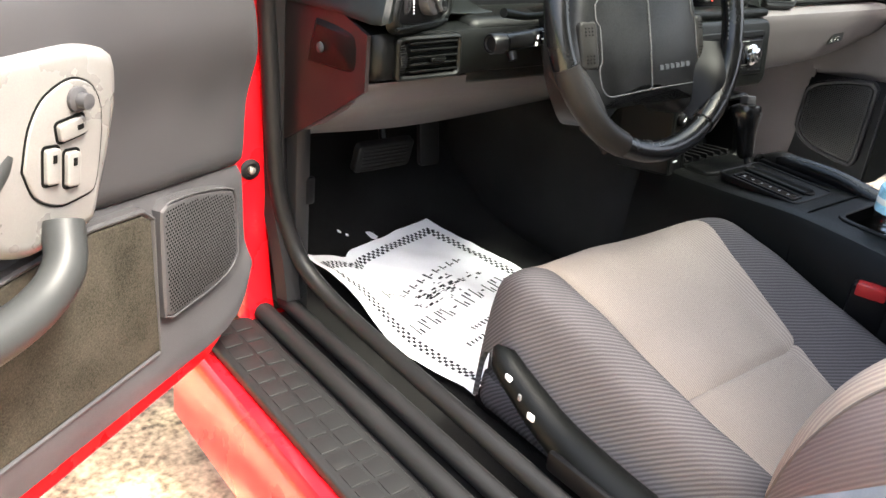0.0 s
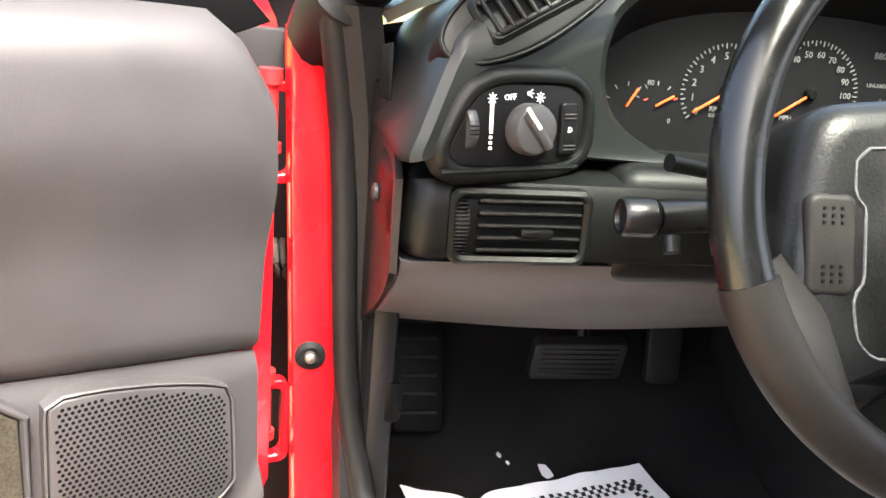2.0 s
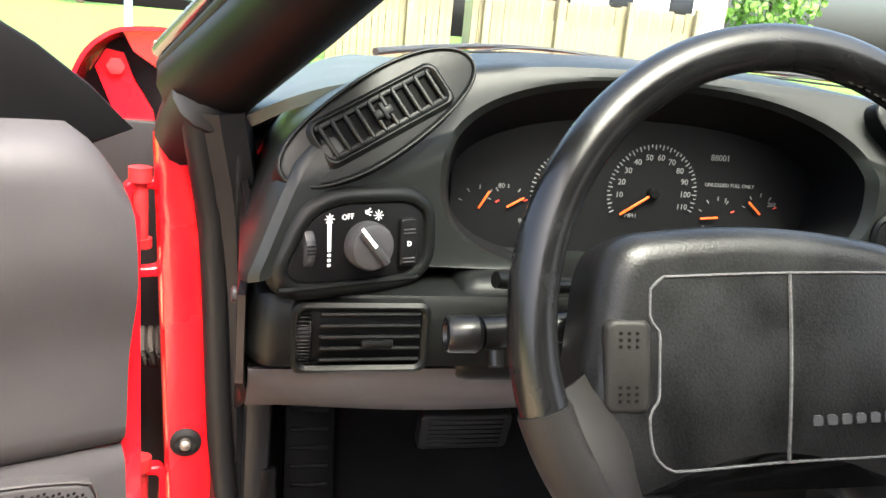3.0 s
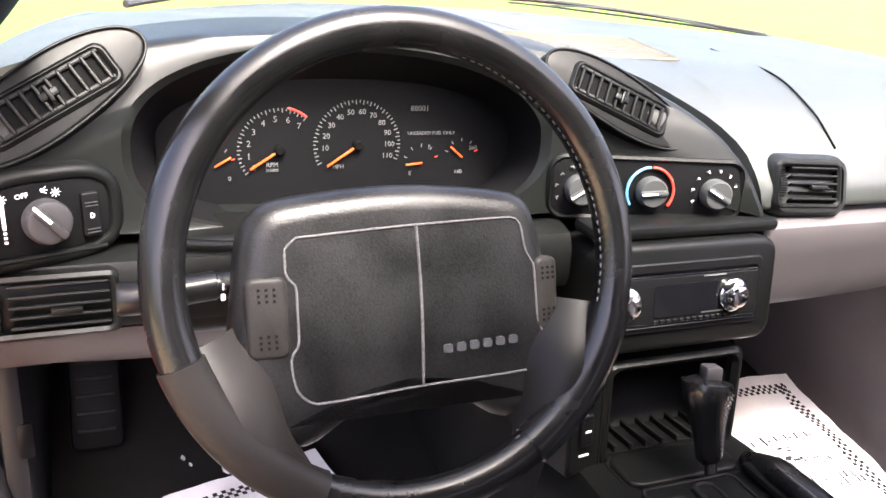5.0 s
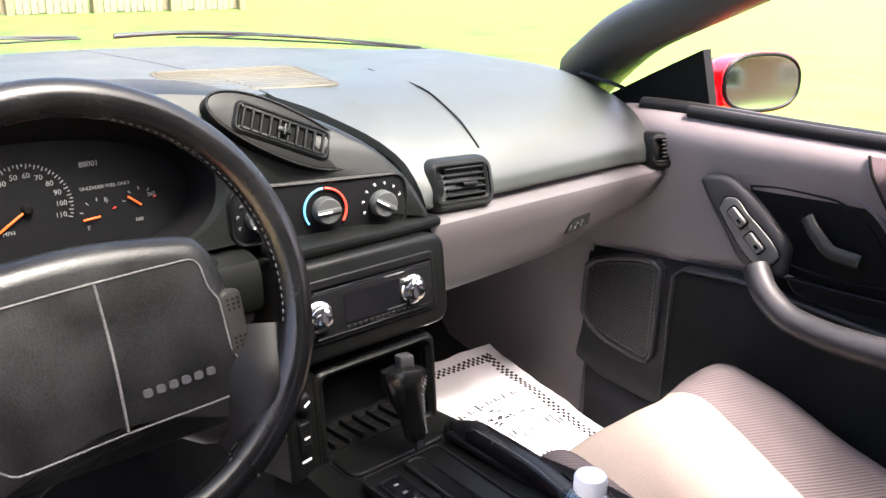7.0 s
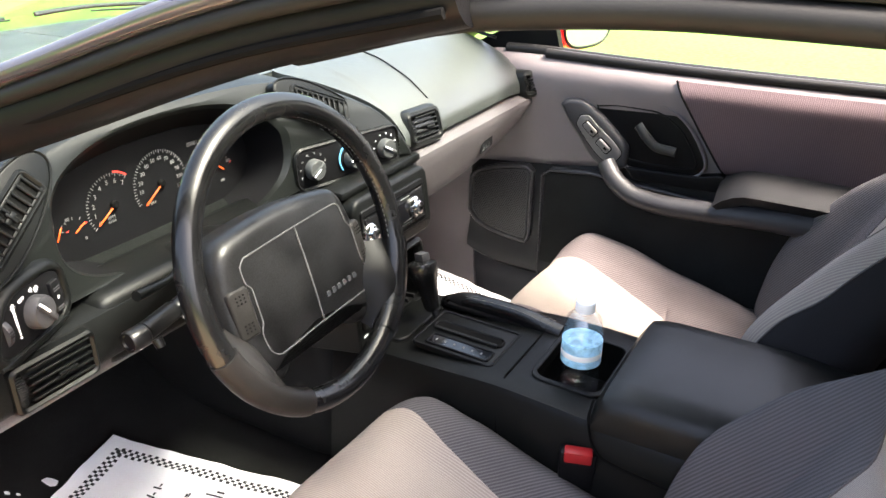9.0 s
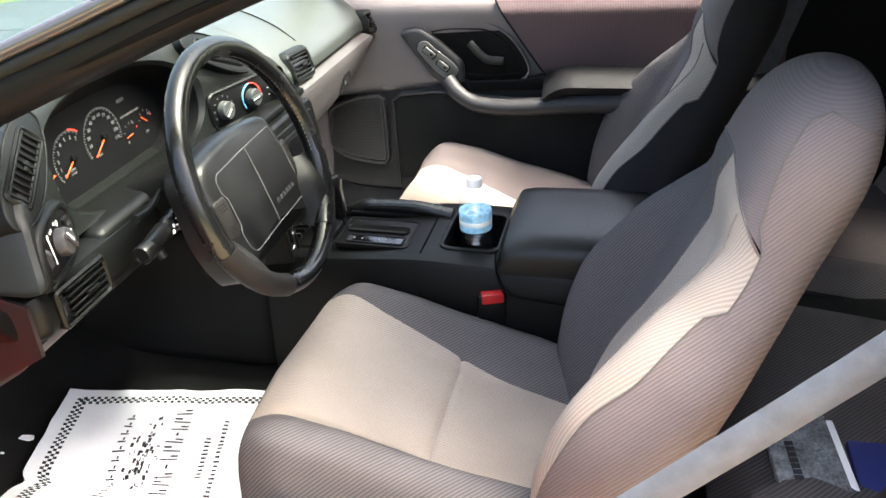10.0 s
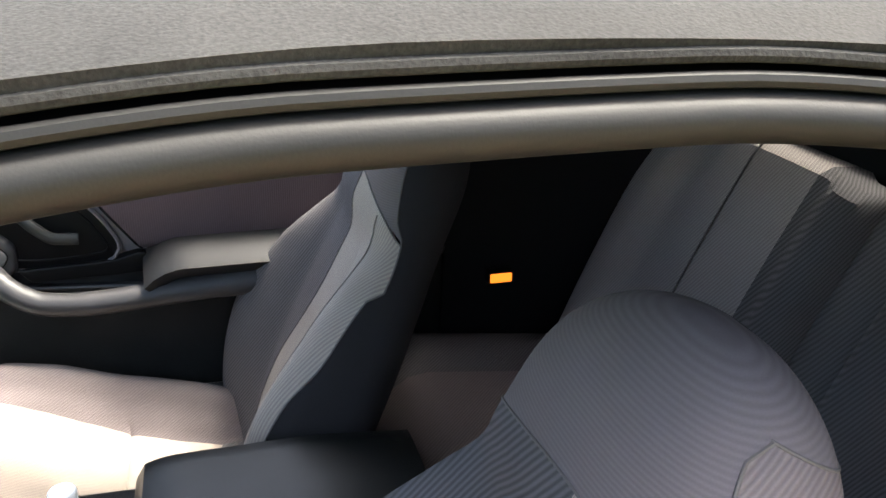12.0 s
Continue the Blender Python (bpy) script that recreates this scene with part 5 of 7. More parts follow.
def build_console():
    c = thing("centre_console", (0, 0, 0.24), "black vinyl centre console with shift plate, cup holder and padded lid", "console")
    def sec(y):
        zt = crv(y, [-0.62, -0.26, -0.10, 0.05, 0.16, 0.24], [0.515, 0.545, 0.552, 0.541, 0.534, 0.532])
        w = crv(y, [-0.62, -0.25, 0.10, 0.24], [0.145, 0.142, 0.125, 0.115])
        dip = 0.075 if -0.2345 < y < -0.1235 else 0.0
        return [(-w - 0.03, y, 0.22), (-w - 0.012, y, zt - 0.08), (-w, y, zt - 0.012), (-w + 0.006, y, zt - 0.003), (-w + 0.016, y, zt), (-0.080, y, zt), (-0.076, y, zt - dip), (0.076, y, zt - dip), (0.080, y, zt), (w - 0.016, y, zt), (w - 0.006, y, zt - 0.003), (w, y, zt - 0.012), (w + 0.012, y, zt - 0.08), (w + 0.03, y, 0.22)]
    part("console_body", loft([sec(y) for y in np.concatenate((np.linspace(-0.62, -0.236, 14), (-0.233, -0.18, -0.125), np.linspace(-0.122, 0.24, 16)))]), DASH, c, "black grained console body")
    part("tunnel", rbox((0, 0.55, 0.40), (0.24, 0.62, 0.34), 0.05, 4), CARPET, c, "black carpeted tunnel")
    # padded lid
    def lid(y):
        zt = crv(y, [-0.62, -0.45, -0.30, -0.262, -0.250, -0.244], [0.585, 0.600, 0.600, 0.594, 0.585, 0.570])
        w = 0.143
        return [(-w, y, 0.535), (-w - 0.003, y, zt - 0.030), (-w + 0.004, y, zt - 0.012), (-w + 0.018, y, zt - 0.002), (-w + 0.05, y, zt + 0.003), (w - 0.05, y, zt + 0.003), (w - 0.018, y, zt - 0.002), (w - 0.004, y, zt - 0.012), (w + 0.003, y, zt - 0.030), (w, y, 0.535)]
    part("lid", loft([lid(y) for y in np.linspace(-0.62, -0.244, 30)]), VINYL, c, "padded black vinyl armrest lid")
    part("lid_seam", tube(spline([(-0.120, -0.240, 0.572), (-0.1465, -0.243, 0.555), (-0.152, -0.252, 0.520), (-0.157, -0.275, 0.500), (-0.160, -0.33, 0.493), (-0.166, -0.60, 0.480)], 40), 0.0022, 6), PIT, c)
    part("panel_seam", tube(spline([(-0.131, -0.088, 0.543), (-0.142, -0.092, 0.50), (-0.150, -0.10, 0.46)], 12), 0.0016, 6), PIT, c)
    m = axes((0.0, -0.179, 0.5505), (1, 0, 0), (0, 1, 0.03))
    # Floor of the well in dead black, for its shade.
    part("cup_well", plate(outline(0.15, 0.105, 0.004), m, -0.078, -0.074), PIT, c, "black sheet for the shade in the cup holder")
    part("cup_rim", ring(outline(0.172, 0.122, 0.022), outline(0.152, 0.106, 0.018), m, -0.02, 0.0028), DASH, c)
    part("console_seam", tube([(x, -0.088, 0.553 if abs(x) < 0.115 else 0.54) for x in np.linspace(-0.128, 0.128, 12)], 0.0018, 6), PIT, c)
    # shift plate and lever
    m = axes((-0.030, 0.020, 0.548), (0, 1, 0.03), (-1, 0, 0))
    s = part("shift_plate", plate(outline(0.150, 0.118, 0.010), m, -0.006, 0.004, 0.003), DASH, c, "black shift plate")
    part("plate_rim", ring(outline(0.154, 0.122, 0.011), outline(0.146, 0.114, 0.008), m, 0.0, 0.0062, 0.001), BLACK, s)
    part("shift_slot", ring(outline(0.134, 0.030, 0.012), outline(0.126, 0.022, 0.009), at(m, 0.002, -0.012), 0.0, 0.008, 0.002), BLACK, s)
    # Black sheet for the shade inside the slot.
    part("slot_shade", plate(outline(0.128, 0.024, 0.010), at(m, 0.002, -0.012), 0.002, 0.0052), PIT, s)
    part("slot_wall", tube([at(m, 0.002, -0.012) @ Vector((x, 0.013 * math.copysign(1, 1), 0.006)) for x in np.linspace(-0.06, 0.06, 12)], 0.004, 8), DASH, s)
    part("shift_window", plate(outline(0.112, 0.026, 0.004), at(m, -0.004, 0.034), 0.002, 0.0055), SCREEN, s, "glossy gear window")
    part("window_rim", ring(outline(0.120, 0.034, 0.006), outline(0.112, 0.026, 0.004), at(m, -0.004, 0.034), 0.002, 0.0072, 0.001), BLACK, s)
    for k in range(6):
        part("gear_mark", rbox(at(m, 0.040 - 0.017 * k, 0.034) @ Vector((0, 0, 0.0058)), (0.0035, 0.006, 0.0006), 0, 1, m.to_3x3()), DIMW, s)
    # tray lid ahead of the lever
    mt = axes((-0.004, 0.148, 0.5345), (1, 0, 0), (0, 1, -0.03))
    part("front_tray", plate(grown(outline(0.150, 0.060, 0.016), 0.0), mt, -0.02, 0.006, 0.004), DASH, c, "moulded tray lid ahead of the lever")
    part("tray_groove", ring(outline(0.158, 0.068, 0.018), outline(0.151, 0.061, 0.016), mt, -0.004, 0.0012, 0.0004), PIT, c)
    p = spline([(0.001, 0.080, 0.520), (0.006, 0.096, 0.545), (0.011, 0.112, 0.570)], 12)
    lv = part("shift_lever", tube(p, 0.0068, 12), BLACK, c, "black shift lever shaft")
    kn = spline([(0.011, 0.112, 0.561), (0.007, 0.119, 0.598), (0.003, 0.126, 0.630), (0.004, 0.132, 0.650), (0.005, 0.134, 0.657)], 20)
    rad = crv(np.linspace(0, 1, 20), [0, 0.04, 0.35, 0.65, 0.82, 0.92, 0.98, 1.0], [0.010, 0.0135, 0.0165, 0.0225, 0.0275, 0.0285, 0.024, 0.014])
    part("shift_knob", tube(kn, rad, 20), LEATHER, lv, "stitched black leather knob")
    part("knob_button", rbox((0.006, 0.131, 0.664), (0.019, 0.021, 0.016), 0.003, 2, Euler((radians(-12), 0, radians(-15))).to_matrix()), DGREY, lv, "grey thumb button")
    for k in range(15):
        q = Vector(kn[2 + k])
        for sd in (-1, 1):
            dirn = Vector((0.55 + 0.10 * sd, -0.75 + 0.08 * sd, 0.1)).normalized()
            part("stitch", rbox(q + dirn * float(rad[2 + k]) * 1.0, (0.0034, 0.0022, 0.0016), 0.0004, 1, Euler((0, 0, radians(-36))).to_matrix()), SEAM, lv)
    # hand brake
    hb = part("hand_brake", tube(spline([(0.070, -0.115, 0.548), (0.075, -0.02, 0.560), (0.080, 0.075, 0.556), (0.081, 0.118, 0.543)], 20), np.concatenate((np.full(15, 0.0175), np.linspace(0.0185, 0.013, 5))), 14), LEATHER, c, "black stitched hand brake grip")
    part("grip_seam", tube(spline([(0.060, -0.10, 0.5635), (0.065, -0.02, 0.5745), (0.070, 0.075, 0.5705)], 20), 0.0011, 6), SEAM, hb)
    part("brake_button", lathe([(0.010, 0), (0.010, 0.008), (0.006, 0.010)], axes((0.081, 0.120, 0.543), (1, 0, 0), (0, 0, -1)), 14), BLACK, hb)
    part("pocket", rbox((0.085, 0.0, 0.5485), (0.055, 0.22, 0.01), 0.004), BLACK, c)
    return c


# ---- seats ----


def build_seat(cx, sx, label):
    """A bucket seat; sx is -1 for the driver's (outer side at lower x), 1 for the other."""
    s = thing("bucket_seat", (cx, -0.2, 0.24), label, "car seat", "front seats")
    low, rise = (0.0, 0.0) if sx < 0 else (0.034, 0.030)
    # cushion: sections across, from back to front
    def cush_pt(u, y):
        t = (y + 0.44) / 0.55
        half = crv(t, [0, 0.3, 0.8, 1.0], [0.235, 0.255, 0.262, 0.245]) - (0.026 if u * sx > 0 else 0.0)
        zc = crv(y, [-0.44, -0.36, -0.20, -0.05, 0.04, 0.085, 0.105, 0.112], [0.335, 0.350, 0.392, 0.450, 0.478, 0.470, 0.435, 0.38]) - low
        bol = crv(y, [-0.44, -0.30, -0.1, 0.03, 0.085, 0.112], [0.055 + rise, 0.064 + rise, 0.054 + rise, 0.026 + rise, 0.008 + 0.6 * rise, 0.0])
        a = abs(u)
        z = zc + bol * crv(a, [0, 0.50, 0.66, 0.80, 0.91, 1.0], [0, 0.02, 0.50, 1.0, 0.78, 0.0])
        z -= 0.10 * max(0, (a - 0.90) / 0.10) ** 2
        z -= 0.006 * math.exp(-((y + 0.190) / 0.007) ** 2) * (1 if a < 0.6 else 0)
        z += 0.006 * math.exp(-((y + 0.150) / 0.03) ** 2) * max(0, 1 - a * a * 2.5) + 0.0025 * noise.noise((u * 3.1 + cx * 7, y * 13, 0.4))
        return (cx + half * u, y - 0.03 * a * a * max(0, t - 0.8) * 5, z)
    ysr = np.concatenate((np.linspace(-0.44, -0.21, 22), np.linspace(-0.205, -0.175, 13), np.linspace(-0.17, 0.02, 20), np.linspace(0.03, 0.112, 18)))
    lo_b = lambda y: crv(y, [-0.44, -0.2, -0.09, 0.05, 0.112], [-0.50, -0.54, -0.64, -0.69, -0.72])
    hi_b = (lambda y: crv(y, [-0.44, -0.32, -0.2, -0.07, 0.05, 0.112], [0.46, 0.50, 0.58, 0.65, 0.76, 0.78])) if sx < 0 else (lambda y: crv(y, [-0.44, -0.2, 0.0, 0.112], [0.50, 0.54, 0.60, 0.62]))
    strip = lambda a, b: (lambda t, y: cush_pt(a(y) + (b(y) - a(y)) * t, y))
    one = lambda c: (lambda y: c)
    side_cloth = CHAR if sx < 0 else MAUVE
    part("bolster", sheet(strip(one(-1.0), lo_b), np.linspace(0, 1, 20), ysr, -0.008), side_cloth, s, "ribbed bolster cloth")
    part("cushion_panel", sheet(strip(lo_b, hi_b), np.linspace(0, 1, 34), ysr, -0.008), BEIGE, s, "light taupe ribbed cloth")
    part("bolster", sheet(strip(hi_b, one(1.0)), np.linspace(0, 1, 20), ysr, -0.008), side_cloth, s, "ribbed bolster cloth")
    for bd in (lo_b, hi_b):
        part("bolster_seam", tube([np.array(cush_pt(float(bd(y)), y)) + (0, 0, 0.0004) for y in np.linspace(-0.42, 0.10, 40)], 0.0013, 6), SEAMD, s)
    part("cross_seam", tube([np.array(cush_pt(u, -0.190 if sx < 0 else 0.01 - 0.05 * (u + 0.5))) + (0, 0, 0.0002) for u in np.linspace(-0.48, 0.54, 30)], 0.0012, 6), SEAMB, s)
    part("cushion_front", rbox((cx - sx * 0.012, 0.02, 0.345 - low), (0.445, 0.16, 0.14), 0.04, 4), CHAR, s, "charcoal cloth seat front")
    part("cushion_side", rbox((cx - sx * 0.012, -0.17, 0.288), (0.455, 0.54, 0.08), 0.03, 3), CHAR, s)
    part("seat_rail", rbox((cx, -0.15, 0.255), (0.40, 0.52, 0.03), 0.006), BLACK, s, "black seat rail")
    # recline lever trim on the outer side
    ox = cx + sx * 0.256
    side = spline([(ox, 0.02, 0.412), (ox, -0.03, 0.385), (ox, -0.14, 0.345), (ox, -0.30, 0.325), (ox, -0.42, 0.33)], 24)
    tr = part("side_trim", tube(side, np.concatenate(([0.006], np.linspace(0.020, 0.042, 22), [0.02])), 12, flat=1.0), DASH, s, "dark plastic side trim")
    for k in range(3):
        part("trim_mark", rbox((ox + sx * (0.018 + 0.004 * k), -0.030 - 0.028 * k, 0.395 - 0.0115 * k), (0.004, 0.013 if k != 1 else 0.006, 0.010), 0.002), WHITE if k != 1 else DIMW, tr, "small white label")
    part("recline_lever", rbox((ox + sx * 0.036, -0.20, 0.345), (0.012, 0.13, 0.03), 0.006, 2), BLACK, tr)
    # backrest: closed sections up the spine, front face shaped by the bolsters
    def spine(v):
        return crv(v, [0, 0.15, 0.4, 0.6, 0.72, 0.80], [-0.395, -0.435, -0.53, -0.618, -0.670, -0.702]), crv(v, [0, 0.15, 0.4, 0.6, 0.72, 0.80], [0.325, 0.455, 0.675, 0.860, 0.965, 1.030])
    def width(v):
        return crv(v, [0, 0.10, 0.26, 0.40, 0.50, 0.58, 0.66, 0.80], [0.235, 0.255, 0.272, 0.255, 0.218, 0.184, 0.172, 0.160])
    def back_pt(w, v):
        """w: -1..1 over the front face, past 1 round the side to the back at 2."""
        y, z = spine(v)
        sgn, a = (1 if w >= 0 else -1), abs(w)
        k = max(0.0, (v - 0.64) / 0.16)
        dome = max(0.0, 1 - min(1, k) ** 2.5) ** 0.45
        h = width(v) * dome
        x = math.sin(0.5 * math.pi * (a if a <= 1 else 2 - a))
        e = (1 - min(1, x) ** 2.8) ** (1 / 2.2)
        bol = crv(v, [0, 0.10, 0.26, 0.42, 0.52, 0.58, 0.80], [0.045, 0.078, 0.096, 0.066, 0.028, 0.006, 0.0])
        if a <= 1:
            f = 0.055 * e + bol * crv(x, [0, 0.42, 0.60, 0.80, 0.93, 1.0], [0, 0.02, 0.5, 1.0, 0.72, 0.15])
            f += 0.032 * crv(v, [0, 0.53, 0.60, 0.70, 0.80], [0, 0, 0.8, 1.0, 0.8]) * e
        else:
            f = bol * 0.15 * (2 - a) - crv(v, [0, 0.5, 0.68, 0.80], [0.095, 0.075, 0.064, 0.05]) * e
        f = f * dome - 0.055
        return (cx + h * sgn * x, y + 0.89 * f, z + 0.44 * f)
    # seams: the pale panel's two sides, and the lower edge of the headrest cover
    near = lambda v: crv(v, [0, 0.24, 0.315, 0.39, 0.495, 0.515, 0.582, 0.61, 0.695, 0.735, 0.756], [-0.62, -0.69, -0.70, -0.75, -0.78, -0.85, -0.84, -0.74, -0.62, -0.60, -0.70])
    far = lambda v: crv(v, [0, 0.22, 0.36, 0.44, 0.55, 0.64], [0.24, 0.18, 0.06, 0.0, -0.04, -0.12])
    cover = lambda w: crv(w, [-1.12, -0.85, -0.60, -0.37, -0.12, 0.3, 1.12], [0.575, 0.580, 0.604, 0.622, 0.636, 0.625, 0.585])
    VT = 0.756
    def patch(a, b, v0, v1):
        """w from a(v) to b(v), v from v0(w) to v1(w)"""
        def fn(t, k):
            v = 0.3
            for _ in range(4):
                w = a(v) + (b(v) - a(v)) * t
                v = v0(w) + (v1(w) - v0(w)) * k
            return back_pt(float(w), float(v))
        return fn
    ks = np.linspace(0, 1, 56)
    zero, edge_l, edge_r = one(0.0), one(-1.12), one(1.12)
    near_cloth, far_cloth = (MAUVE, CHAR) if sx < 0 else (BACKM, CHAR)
    part("back_panel", sheet(patch(near, far, zero, cover), np.linspace(0, 1, 28), ks, -0.006), BEIGE, s, "light taupe ribbed cloth")
    part("back_bolster", sheet(patch(far, edge_r, zero, cover), np.linspace(0, 1, 30), ks, -0.006), far_cloth, s, "ribbed charcoal cloth")
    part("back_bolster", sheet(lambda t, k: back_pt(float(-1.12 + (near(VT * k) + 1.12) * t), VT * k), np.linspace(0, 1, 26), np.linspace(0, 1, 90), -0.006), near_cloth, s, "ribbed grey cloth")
    part("head_cover", sheet(lambda t, k: (lambda v: back_pt(float(near(v) + (1.12 - near(v)) * t), v))(float(cover(near(0.6) + (1.12 - near(0.6)) * t) + (VT - cover(near(0.6) + (1.12 - near(0.6)) * t)) * k)), np.linspace(0, 1, 50), np.linspace(0, 1, 26), -0.005), HEADM, s, "grey ribbed cloth headrest")
    vcap = VT + (0.80 - VT) * np.sin(np.linspace(0, math.pi / 2, 24))
    part("head_cap", sheet(lambda t, v: back_pt(-1.12 + 2.24 * t, v), np.linspace(0, 1, 60), vcap, -0.005), HEADM, s, "grey ribbed cloth headrest top")
    allv = np.concatenate((np.linspace(0, VT, 70), vcap[1:]))
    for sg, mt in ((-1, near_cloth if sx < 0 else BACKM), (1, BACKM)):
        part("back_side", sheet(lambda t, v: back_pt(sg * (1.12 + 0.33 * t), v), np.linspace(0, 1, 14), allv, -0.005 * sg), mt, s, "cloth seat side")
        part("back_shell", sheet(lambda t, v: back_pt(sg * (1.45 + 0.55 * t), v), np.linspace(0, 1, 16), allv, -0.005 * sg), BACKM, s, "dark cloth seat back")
    lift = np.array((0, 0.0006, 0.0003))
    part("panel_seam", tube([np.array(back_pt(float(near(v)), v)) + lift for v in np.linspace(0.02, VT, 80)], 0.0015, 6), SEAMD, s)
    part("panel_seam", tube([np.array(back_pt(float(far(v)), v)) + lift for v in np.linspace(0.02, 0.63, 50)], 0.0013, 6), SEAMD, s)
    part("head_seam", tube([np.array(back_pt(w, float(cover(w)))) + lift for w in np.linspace(-0.84, 1.1, 50)], 0.0014, 6), SEAMD, s)
    part("head_seam", tube([np.array(back_pt(w, VT)) + lift for w in np.linspace(-1.4, -0.68, 20)], 0.0014, 6), SEAMD, s)
    part("centre_seam", tube([np.array(back_pt(float(-0.48 - 0.10 * v), v)) + lift for v in np.linspace(0.03, 0.60, 40)], 0.0012, 6), SEAMB, s)
    part("cushion_seam", tube([np.array(cush_pt(0.08, y)) + (0, 0, 0.0003) for y in np.linspace(-0.36, 0.06, 30)], 0.0012, 6), SEAMB, s)
    return s


def build_rear_seat():
    s = thing("rear_seat", (0, -1.1, 0.24), "grey two-tone cloth rear bench with moulded bucket seats", "rear seat")
    for sx in (-1, 1):
        cx = 0.34 * sx
        def bk(u, v):
            a = abs(u)
            y, z = -1.10 - 0.20 * v - 0.05 * v * v, 0.38 + 0.56 * v
            f = 0.05 * crv(a, [0, 0.5, 0.75, 0.9, 1], [0.0, 0.1, 0.9, 1.0, 0.0]) - 0.06 * max(0, (v - 0.93) / 0.07) ** 2
            return (cx + 0.30 * u, y + f, z - 0.03 * max(0, (v - 0.93) / 0.07) ** 2)
        # Near back dark, far back pale: shade and light are in the cloth colours.
        for a, b, mt, nm in ((-1, -0.45, (MAUVE if sx < 0 else CHAR), "rear_bolster"), (-0.45, 0.45, (CHAR if sx < 0 else REAR_LIT), "rear_back"), (0.45, 1, (CHAR if sx < 0 else REAR_LIT), "rear_bolster")):
            part(nm, sheet(bk, np.linspace(a, b, 16), np.linspace(0, 1, 30), -0.05), mt, s, "grey ribbed cloth")
        part("rear_seam", tube([np.array(bk(0.1 * sx, v)) + (0, 0.003, 0) for v in np.linspace(0.05, 0.95, 20)], 0.002, 6), SEAMD, s)
        def cu(u, v):
            a = abs(u)
            y = -1.16 + 0.49 * v
            z = 0.345 + 0.065 * v + 0.024 * crv(a, [0, 0.5, 0.8, 1], [0, 0.1, 1, 0.2]) - 0.10 * max(0, (v - 0.85) / 0.15) ** 2
            return (cx + 0.29 * u, y, z)
        # Cushion centres likewise: the near one is darkened for shade.
        for a, b, mt in ((-1, -0.5, CHAR), (-0.5, 0.5, MAUVE if sx > 0 else CHAR), (0.5, 1, CHAR)):
            part("rear_cushion", sheet(cu, np.linspace(a, b, 14), np.linspace(0, 1, 26), -0.05), mt, s, "grey ribbed cloth")
        part("cushion_base", rbox((cx, -0.93, 0.30), (0.56, 0.42, 0.12), 0.03, 3), BACKM, s)
    part("rear_buckle", rbox((0.149, -1.107, 0.43), (0.028, 0.03, 0.06), 0.005, 2), BLACK, s, "black belt buckle")
    part("back_bridge", sheet(lambda u, v: (0.06 * (2 * u - 1), -1.072 - 0.20 * v - 0.05 * v * v - 0.012 * abs(2 * u - 1), 0.36 + 0.57 * v), np.linspace(0, 1, 8), np.linspace(0, 1, 20), -0.05), CHAR, s, "charcoal cloth between the seat backs")
    part("bench_bridge", rbox((0, -1.0, 0.33), (0.12, 0.55, 0.20), 0.03, 3), CARPET, s)
    part("parcel_wall", rbox((0, -1.42, 0.60), (1.52, 0.04, 0.80), 0.02), LINER, s)
    return s


# ---- doors ----


